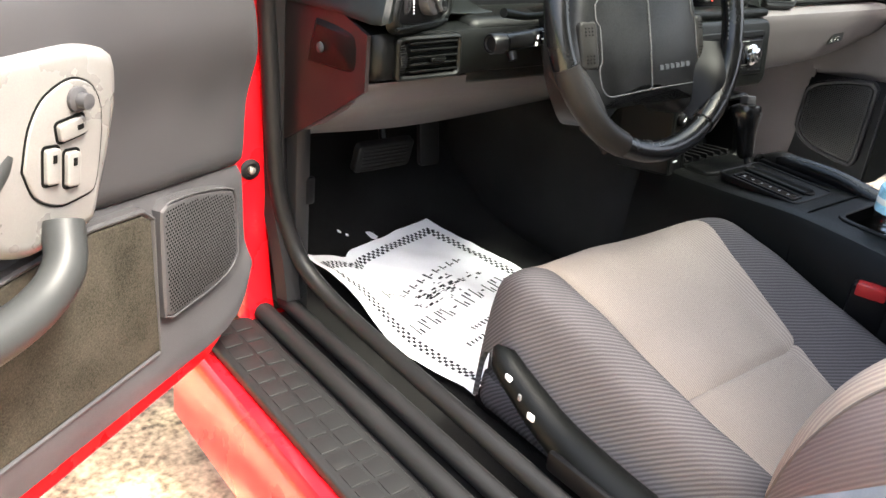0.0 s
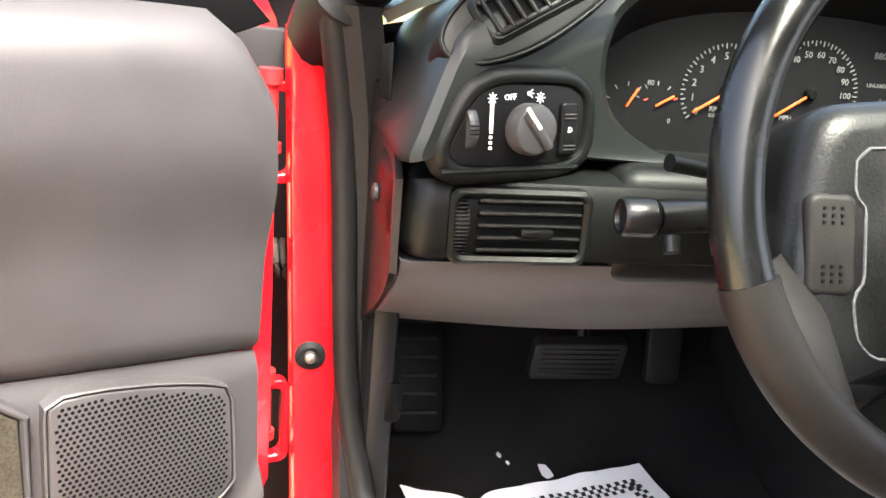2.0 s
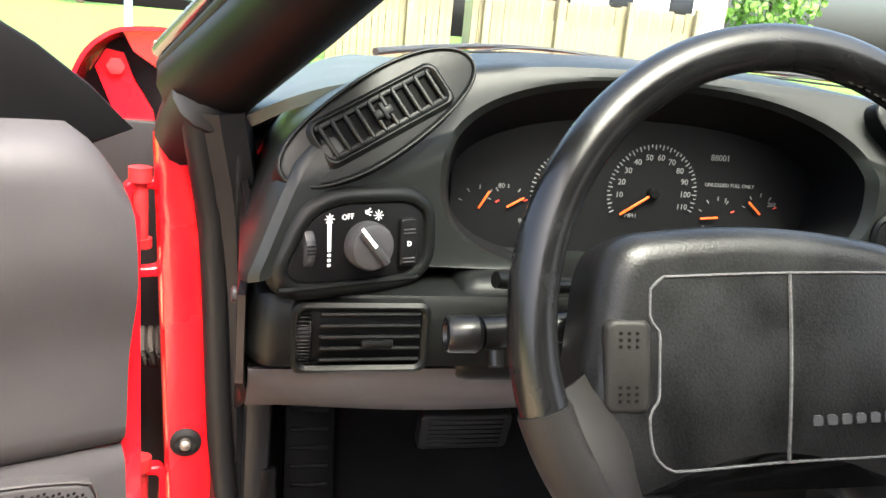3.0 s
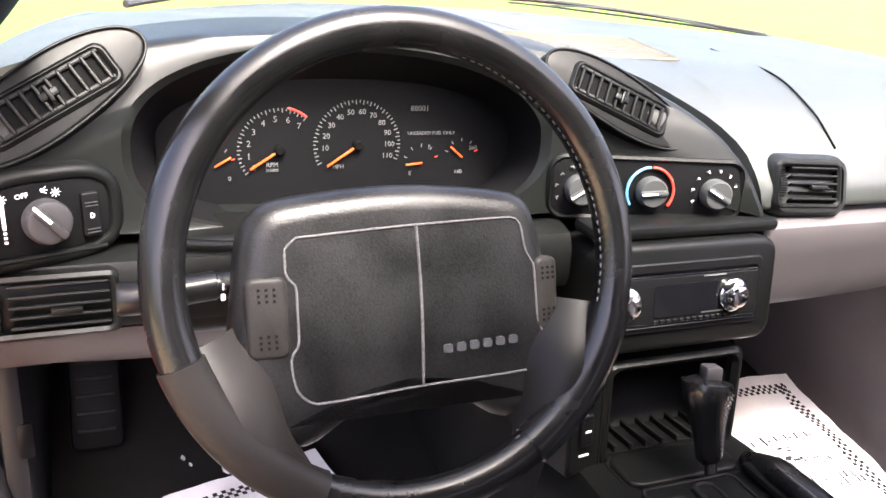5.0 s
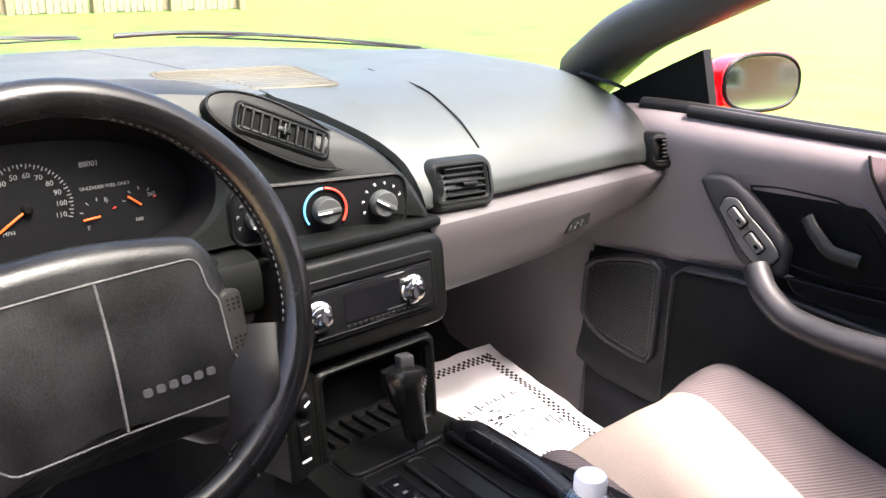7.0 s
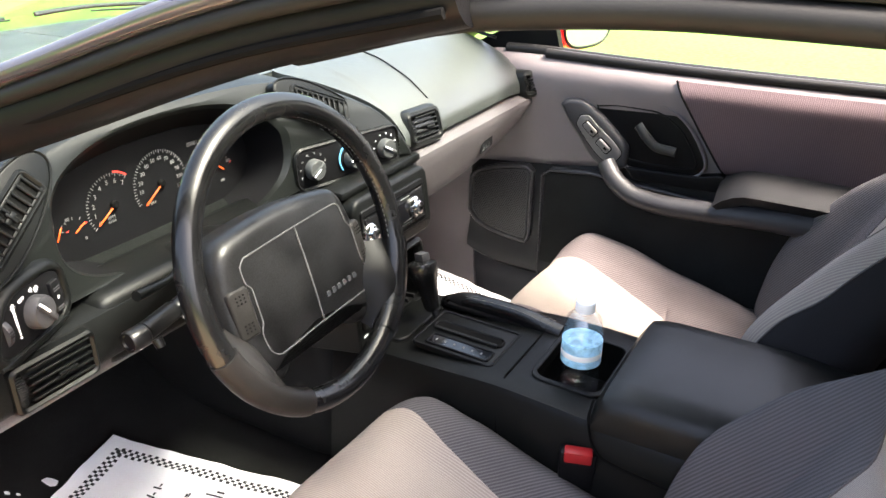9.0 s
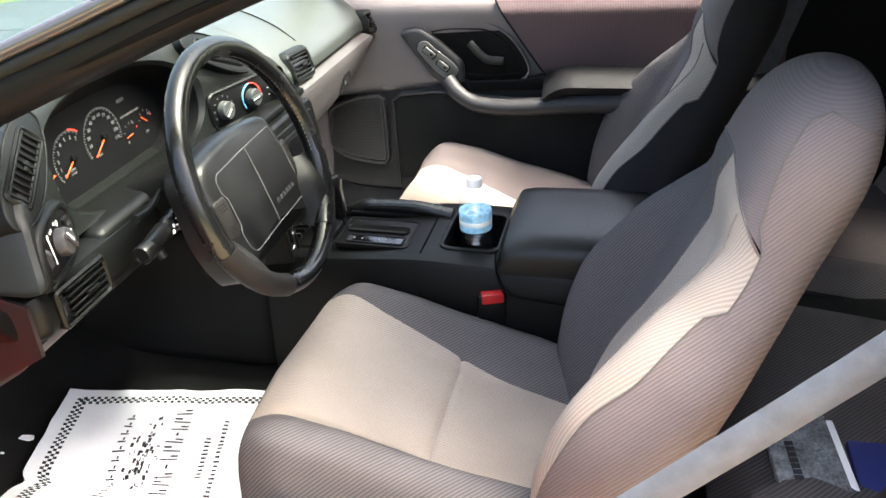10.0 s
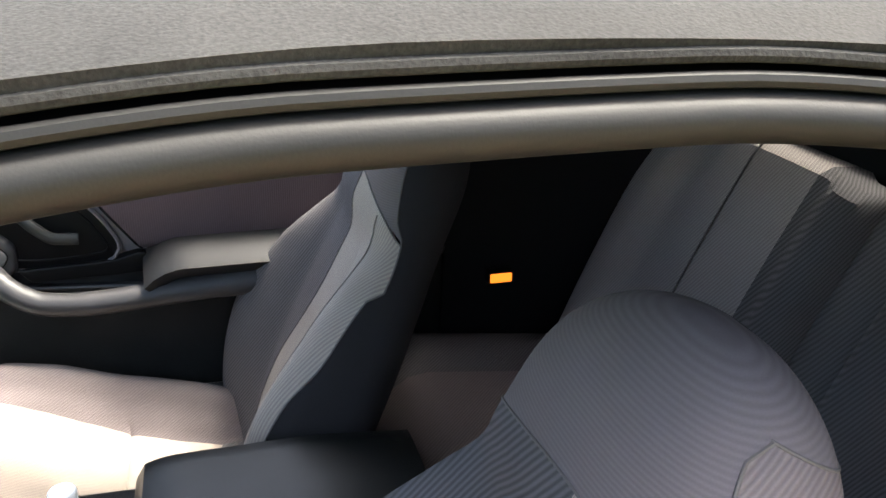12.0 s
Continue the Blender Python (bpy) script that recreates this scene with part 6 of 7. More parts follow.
def build_door(name, label, o, dirv, inw, dz, far):
    """A car door; s runs back from the front speaker edge, n into the cabin."""
    D, Nn = Vector(dirv).normalized(), Vector(inw).normalized()
    O = Vector(o)
    P = lambda s, z, n=0.0: O + D * s + Nn * n + Vector((0, 0, z + dz))
    fr = lambda s, z, n=0.0: axes(P(s, z, n), D if far else -D, (0, 0, 1))   # third axis points into the cabin
    if fr(0, 0).to_3x3().col[2].dot(Nn) < 0:
        fr = lambda s, z, n=0.0: axes(P(s, z, n), -D if far else D, (0, 0, 1))
    sg = 1 if fr(0, 0).to_3x3().col[0].dot(D) > 0 else -1
    d = thing(name, tuple(P(0.3, 0.24)), label, "car door")
    L = 1.22
    up = 0.0 if far else 0.045
    top = lambda s: crv(s, [-0.06, -0.03, 0.02, 0.15, 0.4, 1.3], [0.82, 0.868, 0.885 + up, 0.890 + up, 0.888 + up, 0.905 + up])
    bot = (lambda s: crv(s, [-0.06, 0.0, 0.05, 0.2, 1.3], [0.37, 0.335, 0.32, 0.31, 0.30])) if far else (lambda s: crv(s, [-0.06, -0.02, 0.0, 0.04, 0.1, 1.3], [0.50, 0.42, 0.375, 0.342, 0.336, 0.330]))
    ss = np.concatenate((np.linspace(-0.022, 0.0, 8), np.linspace(0.02, L, 40)))
    # steel shell
    part("door_shell", loft([[P(s, bot(s) - 0.03, -0.012), P(s, top(s) - 0.012, -0.012), P(s, top(s) - 0.012, -0.12), P(s, 0.55, -0.17), P(s, bot(s) - 0.03, -0.13)] for s in np.concatenate(([-0.046], ss))]), RED, d, "bright red painted door shell")
    # moulded inner panel: upper vinyl
    def upper(s, t):
        zb = crv(s, [-0.06, 0.2, 0.5, L], [0.598, 0.625, 0.66, 0.66])
        z = zb + (top(s) - zb) * t
        n = crv(t, [0, 0.06, 0.5, 0.80, 0.93, 1.0], [-0.004, 0.006, 0.016, 0.028, 0.016, -0.03]) if far else crv(t, [0, 0.05, 0.35, 0.66, 0.84, 0.95, 1.0], [-0.006, 0.006, 0.014, 0.034, 0.030, 0.008, -0.04])
        n -= 0.02 * max(0, (-s - 0.03) / 0.03) ** 2
        return P(s, z, n)
    # One vinyl in two tones: light copy on the far door, dark on the near.
    part("upper_panel", sheet(upper, ss, np.linspace(0, 1, 24), 0.012 if far else -0.012), GREY_LIT if far else DGREY, d, "grey vinyl upper panel")
    def lower(s, t):
        zt = crv(s, [-0.06, 0.2, 0.5, L], [0.598, 0.625, 0.66, 0.66])
        z = bot(s) + (zt - bot(s)) * t
        n = crv(t, [0, 0.1, 0.35, 0.9, 1.0], [-0.01, 0.022, 0.008, 0.005, -0.004])
        return P(s, z, n - 0.02 * max(0, (-s - 0.03) / 0.03) ** 2)
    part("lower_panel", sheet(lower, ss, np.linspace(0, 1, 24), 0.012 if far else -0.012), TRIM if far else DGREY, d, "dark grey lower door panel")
    # speaker grille
    grille = [(0.0, 0.470), (0.004, 0.560), (0.012, 0.570), (0.150, 0.606), (0.158, 0.600), (0.158, 0.425), (0.150, 0.418), (0.06, 0.430), (0.02, 0.446)]
    if far:
        grille = [(x - 0.014, z) for x, z in grille]
    else:
        grille = [(0.010, 0.475), (0.014, 0.570), (0.022, 0.580), (0.168, 0.608), (0.177, 0.602), (0.180, 0.455), (0.172, 0.447), (0.09, 0.448), (0.035, 0.456)]
    gp = spline(grille + [grille[0]], 41)[:-1]
    m = fr(0.08, 0.515, 0.013)
    loc = [((x - 0.08) * sg, z - 0.515) for x, z in gp]
    if sg < 0:
        loc = loc[::-1]
    loc = loc if np.cross(np.array(loc[1]) - loc[0], np.array(loc[2]) - loc[1]) > -1 else loc
    area = sum(a[0] * b[1] - b[0] * a[1] for a, b in zip(loc, loc[1:] + loc[:1]))
    if area < 0:
        loc = loc[::-1]
    sp = part("speaker_grille", plate(loc, m, -0.012, 0.004, 0.003), DGREY, d, "black perforated speaker grille")
    # Black discs laid on the solid plate, for the shade in its holes.
    hm = bmesh.new()
    ins = np.array(grown(loc, -0.006))
    nxt = np.roll(ins, -1, 0)
    for i in range(-18, 19):
        for j in range(-22, 23):
            px, py = 0.0054 * (i + 0.5 * (j % 2)), 0.0047 * j
            cross = ((ins[:, 1] > py) != (nxt[:, 1] > py)) & (px < (nxt[:, 0] - ins[:, 0]) * (py - ins[:, 1]) / (nxt[:, 1] - ins[:, 1] + 1e-12) + ins[:, 0])
            if cross.sum() % 2:
                hm.faces.new([hm.verts.new(m @ Vector((px + 0.0018 * math.cos(a), py + 0.0018 * math.sin(a), 0.0044))) for a in np.linspace(0, 2 * math.pi, 7)[:-1]])
    tagged(part("grille_hole", hm, PIT, sp, flat=True), "black discs for the shade in the grille's holes", kind="stuff")
    part("grille_frame", ring(grown(loc, 0.011 if far else 0.004), grown(loc, 0.001), m, -0.02, 0.008 if far else 0.0045, 0.0035 if far else 0.0015), DGREY, sp)
    # carpeted map pocket
    lowz = 0.30 if far else 0.41
    c0 = 0.185 if far else 0.200
    cp = [(c0, lowz), (c0, 0.600), (c0 + 0.015, 0.612), (0.30, 0.622), (0.62, 0.600), (0.95, 0.600), (1.0, 0.56), (1.0, lowz)]
    lc = [((x - 0.5) * sg, z - 0.45) for x, z in cp]
    area = sum(a[0] * b[1] - b[0] * a[1] for a, b in zip(lc, lc[1:] + lc[:1]))
    if area < 0:
        lc = lc[::-1]
    part("carpet_panel", plate(lc, fr(0.5, 0.45, 0.012), -0.01, 0.006, 0.003), CARPET if far else CARPET_GREY, d, "carpeted lower panel")
    part("carpet_bead", ring(grown(lc, 0.009), grown(lc, 0.001), fr(0.5, 0.45, 0.012), -0.012, 0.011 if far else 0.007, 0.003), DGREY, d, "moulded bead round the carpet")
    if far:
      part("pocket_edge", tube([P(s, 0.395 - 0.03 * s, 0.035) for s in np.linspace(0.30, 1.1, 20)], 0.010, 8), DGREY, d)
    # armrest with pull handle
    o2 = 0.0 if far else 0.028
    pull = spline([P(0.345 + o2, 0.672, 0.050), P(0.375 + o2 * 0.6, 0.640, 0.066), P(0.43 + o2 * 0.5, 0.612, 0.074), P(0.50, 0.606, 0.076), P(0.70, 0.618, 0.074), P(1.15, 0.640, 0.06)], 50)
    part("pull_handle", tube(pull, np.concatenate((np.linspace(0.021, 0.025, 25), np.linspace(0.027, 0.032, 25))), 14, flat=1.0), DGREY if far else PULL, d, "smooth grey pull handle and armrest edge")
    def rest(t, q):
        s = 0.62 + 0.55 * t
        lip = 0.030 * max(0.0, 1 - t / 0.10) ** 2
        return P(s, (0.680 if far else 0.686) - (0.034 if far else 0.012) * q * q - lip, 0.0 + 0.085 * q)
    part("armrest", sheet(rest, np.linspace(0, 1, 36), np.linspace(0, 1, 12), 0.03 if far else -0.03), TRIM if far else PULL, d, "padded dark grey armrest" if far else "padded grey armrest")
    # switch bezel and recess
    def turned(pts, s0, z0):
        """an outline on the door's face, counter-clockwise in its frame"""
        q = [((x - s0) * sg, z - z0) for x, z in spline(pts + [pts[0]], 49)[:-1]]
        return q if sum(a[0] * b[1] - b[0] * a[1] for a, b in zip(q, q[1:] + q[:1])) > 0 else q[::-1]
    if far:
        bez = [(0.262, 0.748), (0.270, 0.768), (0.287, 0.772), (0.312, 0.752), (0.362, 0.712), (0.374, 0.695), (0.362, 0.676), (0.343, 0.670), (0.318, 0.684), (0.284, 0.720)]
        pod = [(0.216, 0.787), (0.232, 0.802), (0.262, 0.805), (0.30, 0.787), (0.36, 0.738), (0.388, 0.702), (0.386, 0.665), (0.350, 0.648), (0.312, 0.662), (0.270, 0.712), (0.232, 0.762)]
        b0, bn = (0.325, 0.735), 0.010
    else:
        bez = [(0.408, 0.735), (0.395, 0.772), (0.370, 0.800), (0.335, 0.810), (0.308, 0.798), (0.299, 0.770), (0.306, 0.728), (0.324, 0.688), (0.360, 0.686), (0.398, 0.706)]
        pod = [(0.520, 0.830), (0.470, 0.842), (0.425, 0.846), (0.340, 0.846), (0.285, 0.836), (0.261, 0.814), (0.262, 0.788), (0.274, 0.743), (0.296, 0.690), (0.319, 0.646), (0.40, 0.640), (0.48, 0.68), (0.520, 0.76)]
        b0, bn = (0.367, 0.765), 0.016
    mb = fr(b0[0], b0[1], bn)
    lb = turned(bez, *b0)
    lp = turned(pod, *b0)
    # Near pod takes the paler grey for its sheen; far pod stays dark.
    be = part("switch_bezel", plate(lp, mb, -0.03, 0.026, 0.012 if far else 0.018), DGREY if far else BEZEL_SHEEN, d, "smooth grey switch pod")
    part("bezel_plate", plate(lb, mb, 0.018, 0.029, 0.002), BEZEL_SHEEN, be, "grey switch plate, silvery sheen in its colour")
    part("bezel_line", ring(grown(lb, 0.0022), grown(lb, 0.0002), mb, 0.020, 0.0272, 0.0003), PIT, be)
    if far:
        spots = [(0.297, 0.742, 40), (0.332, 0.707, 40)]
    else:
        spots = [(0.345, 0.763, 4), (0.376, 0.732, 82), (0.350, 0.722, 82)]
        part("mirror_knob", lathe([(0.013, 0), (0.013, 0.004), (0.008, 0.006), (0.008, 0.016), (0.003, 0.017)], at(mb, (0.333 - b0[0]) * sg, 0.790 - b0[1], 0.029), 18), DGREY, be, "small dark mirror knob")
    for x, z, tr in spots:
        w1, h1 = (0.034, 0.016) if far else (0.036, 0.018)
        ms = at(mb, (x - b0[0]) * sg, z - b0[1], 0.029, tr * (-sg if far else 1))
        b1 = part("window_switch", plate(outline(w1, h1, 0.004), ms, -0.002, 0.006, 0.002), BEZEL_SHEEN, be, "grey rocker window switch")
        part("switch_well", ring(outline(w1 + 0.006, h1 + 0.006, 0.006), outline(w1 + 0.001, h1 + 0.001, 0.004), ms, -0.002, 0.0014, 0.0004), PIT, b1)
        part("switch_mark", rbox(ms @ Vector((w1 * 0.22, 0, 0.0062)), (0.008, 0.005, 0.0008), 0, 1, ms.to_3x3()), PIT, b1)
    rec = [(0.285, 0.806), (0.36, 0.816), (0.433, 0.815), (0.493, 0.790), (0.540, 0.735), (0.558, 0.692), (0.54, 0.668), (0.44, 0.660), (0.36, 0.668), (0.30, 0.74)]
    lr = turned(rec, 0.45, 0.73)
    rp = part("handle_recess", plate(lr, fr(0.45, 0.73, 0.016), -0.012, 0.004, 0.001), BLACK, d, "dark handle recess")
    part("recess_frame", ring(grown(lr, 0.007), lr, fr(0.45, 0.73, 0.016), -0.01, 0.010, 0.004), GREY_LIT if far else DGREY, rp)
    part("recess_step", ring(grown(lr, -0.014), grown(lr, -0.018), fr(0.45, 0.73, 0.016), -0.01, 0.0065, 0.001), BLACK, rp)
    if far:
        lt = turned([(0.385, 0.662), (0.41, 0.636), (0.60, 0.640), (0.618, 0.662), (0.600, 0.680), (0.54, 0.668)], 0.5, 0.655)
        part("pull_pocket", plate(lt, fr(0.5, 0.655, 0.024), -0.02, 0.006, 0.003), BLACK, d, "dark pull pocket")
    lev = spline([P(0.405, 0.765, 0.030), P(0.425, 0.745, 0.036), P(0.455, 0.722, 0.036), P(0.495, 0.718, 0.034)], 16)
    part("release_lever", tube(lev, 0.008, 10, flat=1.4), PULL, rp, "grey door release lever")
    # cloth insert
    def cloth(t, q):
        s0 = crv(q, [0, 1], [0.60, 0.475])
        s = s0 + (1.19 - s0) * t
        z0, z1 = 0.685, top(s) - 0.016
        z = z0 + (z1 - z0) * q
        return P(s, z, 0.010 + crv(q, [0, 0.06, 0.5, 0.85, 1.0], [0.006, 0.016, 0.024, 0.026, 0.006]) + 0.004)
    part("cloth_insert", sheet(cloth, np.linspace(0, 1, 20), np.linspace(0, 1, 20), 0.012 if far else -0.012), CLOTH_DOOR, d, "grey woven cloth insert")
    part("insert_seam", tube([np.array(cloth(0.0, q)) for q in np.linspace(0.0, 1.0, 16)], 0.0025, 6), PIT, d)
    part("waist_seal", tube([P(s, top(s) + 0.001, -0.026 if far else -0.035) for s in np.linspace(0.05, L, 30)], 0.013 if far else 0.010, 10), RUBBER, d, "black waist seal")
    if far:
        # Added dark strip; covers the door top where the sun would whiten it.
        part("sun_edge_cover", tube([P(s, top(s) + 0.001, -0.006) for s in np.linspace(0.16, L, 30)], 0.011, 10), RUBBER, d, "added black strip hiding the sunlit door top")
    return d, P, fr


def build_doors():
    d, P, fr = build_door("driver_door", "open red door with grey vinyl and carpet inner panel", (-0.863, 0.397, 0.0), (-0.846, -0.533, 0), (0.533, -0.846, 0), -0.03, False)
    sail = [(-0.045, 0.915), (-0.005, 0.955), (0.04, 0.99), (0.09, 1.02), (0.21, 1.05), (0.22, 0.915), (0.10, 0.905), (0.0, 0.900)]
    m = fr(0.08, 0.92, -0.03)
    ls = [((x - 0.08), z - 0.92) for x, z in sail]
    lm = [(-x, y) for x, y in ls] if m.to_3x3().col[0].dot(Vector((-0.846, -0.533, 0))) < 0 else ls
    if sum(a[0] * b[1] - b[0] * a[1] for a, b in zip(lm, lm[1:] + lm[:1])) < 0:
        lm = lm[::-1]
    part("mirror_sail", plate(lm, m, -0.02, 0.01, 0.004), BLACK, d, "black mirror sail panel")
    d2, P2, fr2 = build_door("passenger_door", "closed red door with grey vinyl, cloth and carpet inner panel", (0.690, 0.36, 0.0), (0, -1, 0), (-1, 0, 0), 0.0, True)
    part("mirror_sail", loft([[(x, y, z) for y, z in ((0.42, 0.88), (0.180, 0.88), (0.184, 0.905), (0.208, 0.992), (0.30, 0.945), (0.375, 0.905))] for x in (0.728, 0.752)]), BLACK, d2, "black mirror sail panel")
    mi = thing("door_mirror", (0.93, 0.20, 0.93), "red door mirror with oval glass beside the window", "mirror")
    m = axes((0.885, 0.180, 0.928), (1, -0.30, 0), (0, 0.095, 1))
    part("housing", loft([[m @ Vector((x * k, y * k, z)) for x, y in oval(0.190, 0.108, 40, 2.8)] for k, z in ((0.55, -0.10), (0.9, -0.07), (1.0, -0.03), (1.02, 0.006), (0.95, 0.008))]), RED, mi, "red painted housing")
    part("mirror_rim", ring(oval(0.190, 0.108, 40, 2.6), oval(0.174, 0.093, 40, 2.6), m, 0.0, 0.012, 0.003), BLACK, mi, "black mirror surround")
    part("mirror_glass", plate(oval(0.178, 0.097, 40, 2.6), m, 0.004, 0.0095), MIRROR, mi, "oval mirror glass")
    part("mirror_arm", rbox((0.81, 0.23, 0.90), (0.14, 0.05, 0.05), 0.015, 3), RED, mi)


# ---- loose things ----


def build_mat(o, u, v, w, h, folded, curl=False):
    """A printed paper floor mat with a checkered border."""
    m0 = axes(o, u, v)
    t = thing("paper_floor_mat", o, "white printed paper floor mat with checkered border, on the carpet", "floor mat", "paper floor mats")
    def bend(x, y):
        z = 0.006 + 0.010 * noise.noise((x * 9, y * 9, 3.1 + folded)) + 0.004 * noise.noise((x * 25, y * 25, 1.7))
        z += 0.07 * max(0, (y - h * folded) / h) ** 1.3
        if curl:
            # front corner pushed up and buckled against the sill
            k = min(1.0, max(0.0, (-0.055 - x) / 0.15))
            f = min(1.0, max(0.0, (y + 0.03) / 0.20))
            f = f * f * (3 - 2 * f)
            z += 0.040 * k ** 1.2 * f
            y -= 0.014 * math.exp(-((x + 0.075) / 0.020) ** 2) * f
            x += 0.030 * k * f
        return m0 @ Vector((x, y, z))
    part("sheet", sheet(lambda a, b: bend((a - 0.5) * w, (b - 0.5) * h), np.linspace(0, 1, 44), np.linspace(0, 1, 44), 0.0008), PAPER, t, "crumpled white paper")
    q = 0.0068
    bm = bmesh.new()
    def cell(x, y, a=q, b=q):
        vs = [bm.verts.new(bend(x + dx * a / 2, y + dy * b / 2) + m0.to_3x3() @ Vector((0, 0, 0.0012))) for dx, dy in ((-1, -1), (1, -1), (1, 1), (-1, 1))]
        bm.faces.new(vs)
    inset = 0.028
    for side in range(4):
        Lr = (w if side % 2 == 0 else h) - 2 * inset
        for i in range(int(Lr / q)):
            for r in range(3):
                if (i + r) % 2:
                    continue
                a, b = -Lr / 2 + (i + 0.5) * q, -(h if side % 2 == 0 else w) / 2 + inset + r * q
                x, y = ((a, b), (-b, a), (-a, -b), (b, -a))[side]
                cell(x, y)
    part("checker_border", bm, INK, t, "black printed checker border", flat=True)
    bars = []
    for k in range(13):
        x = -0.138 + 0.0225 * k
        if k in (5, 9):
            bars.append((x, h * 0.02, 0.010, 0.004))
        else:
            bars += [(x - 0.0045, h * 0.02, 0.0035, 0.032), (x + 0.0045, h * 0.02 + (0.008 if k % 2 else -0.008), 0.0045, 0.014)]
    for k in range(11):
        bars += [(-0.118 + 0.0225 * k, h * 0.21, 0.0040, 0.024 if k in (0, 6) else 0.015), (-0.110 + 0.0225 * k, h * 0.205, 0.0075, 0.0036)]
    bars += [(-0.055 + 0.0105 * k, -h * 0.10, 0.0045, 0.009 + 0.003 * (k % 3 == 0)) for k in range(11)]
    bars += [(-0.105 + 0.0115 * k, -h * 0.15, 0.0050, 0.008 + 0.003 * (k % 4 == 0)) for k in range(19)]
    for x, y, a, b in bars:
        bm = bmesh.new()
        cell(x, y, a, b)
        part("printed_bar", bm, INK, t, flat=True)
    bm = bmesh.new()
    rnd = random.Random(5)
    for k in range(70):
        cell(rnd.gauss(0.0, 0.045), h * 0.115 + rnd.gauss(0, 0.012), rnd.uniform(0.003, 0.014), rnd.uniform(0.0015, 0.006))
    part("printed_picture", bm, INK, t, "small black drawing", flat=True)
    return t


def build_loose():
    build_mat((-0.435, 0.325, 0.260), (0.96, 0.27, 0.0), (-0.27, 0.96, 0.09), 0.41, 0.52, 0.34, True)
    build_mat((0.420, 0.322, 0.280), (1, -0.03, 0.0), (0.03, 1, 0.15), 0.38, 0.54, 0.30)
    b = thing("water_bottle", (-0.030, -0.185, 0.477), "clear plastic water bottle with blue label in the cup holder", "bottle")
    m = axes((-0.030, -0.185, 0.4765), (1, 0, 0), (0, 1, 0))
    prof = [(0.026, 0.0), (0.0315, 0.006)]
    for k in range(9):
        prof += [(0.0318, 0.012 + 0.009 * k), (0.0300, 0.0165 + 0.009 * k)]
    prof += [(0.0318, 0.098), (0.0318, 0.140), (0.0312, 0.155), (0.027, 0.176), (0.018, 0.186), (0.0125, 0.190), (0.0125, 0.194)]
    ob = part("bottle_wall", lathe(prof, m, 32), PLASTIC, b, "ribbed clear plastic")
    ob.visible_shadow = False
    part("bottle_label", lathe([(0.0320, 0.099), (0.0324, 0.100), (0.0324, 0.137), (0.0320, 0.138)], m, 32), LABEL, b, "pale blue label")
    part("label_band", lathe([(0.0325, 0.112), (0.0327, 0.1125), (0.0327, 0.121), (0.0325, 0.1215)], m, 32), CAPM, b, "white label band")
    part("cap", lathe([(0.0150, 0.188), (0.0155, 0.190), (0.0155, 0.202), (0.014, 0.2045), (0.001, 0.2045)], m, 28), CAPM, b, "white screw cap")
    # pedals
    p = thing("brake_pedal", (-0.44, 0.66, 0.40), "wide ribbed rubber brake pedal on its arm", "pedal")
    m = axes((-0.415, 0.653, 0.447), (1, 0, 0), (0, -0.30, 1))
    part("pad", plate(outline(0.135, 0.066, 0.010), m, -0.012, 0.006, 0.004), RUBBER, p, "black rubber pad")
    for k in range(6):
        part("pad_rib", rbox(m @ Vector((0, -0.022 + 0.009 * k, 0.0065)), (0.11, 0.004, 0.003), 0.001, 1, m.to_3x3()), RUBBER, p)
    part("arm", tube([(-0.41, 0.66, 0.47), (-0.40, 0.74, 0.68)], 0.010, 8), BLACK, p)
    p = thing("accelerator_pedal", (-0.27, 0.70, 0.42), "narrow black accelerator pedal", "pedal")
    m = axes((-0.265, 0.70, 0.455), (1, 0, 0), (0, 0.15, 1))
    part("pad", plate(outline(0.052, 0.13, 0.012), m, -0.010, 0.004, 0.003), RUBBER, p, "black plastic pad")
    part("arm", tube([(-0.265, 0.71, 0.50), (-0.26, 0.80, 0.68)], 0.008, 8), BLACK, p)
    f = thing("dead_pedal", (-0.63, 0.70, 0.35), "black plastic foot rest", "foot rest")
    m = axes((-0.63, 0.72, 0.42), (1, 0, 0), (0, 0.45, 1))
    part("rest", plate(outline(0.075, 0.22, 0.012), m, -0.02, 0.006, 0.004), BLACK, f)
    for k in range(7):
        part("rest_rib", rbox(m @ Vector((0, -0.08 + 0.026 * k, 0.0065)), (0.055, 0.006, 0.003), 0.001, 1, m.to_3x3()), RUBBER, f)
    rnd = random.Random(3)
    for k, (x, y, z, sc) in enumerate(((-0.446, 0.633, 0.281, 1.0), (-0.510, 0.66, 0.292, 0.35), (-0.50, 0.645, 0.288, 0.25))):
        t = thing("paper_scrap", (x, y, z), "tiny torn white scrap on the carpet", "scrap", "scraps")
        bm = bmesh.new()
        ring0 = [((0.012 + 0.006 * rnd.random()) * sc * math.cos(a) * 0.55, (0.012 + 0.006 * rnd.random()) * sc * math.sin(a)) for a in np.linspace(0, 2 * math.pi, 9, endpoint=False)]
        part("scrap", plate(ring0, axes((x, y, z), (1, 0.4, 0), (-0.3, 0.9, 0.25)), -0.001, 0.001), PAPER, t)
    # belts
    belt = thing("seat_belt", (-0.66, -0.86, 0.9), "grey seat belt webbing hanging from the guide to the sill", "seat belt", "seat belts")
    def web(a, b, sag, wid, nrm):
        a, b, nrm = Vector(a), Vector(b), Vector(nrm).normalized()
        t = (b - a).normalized()
        side = t.cross(nrm).normalized()
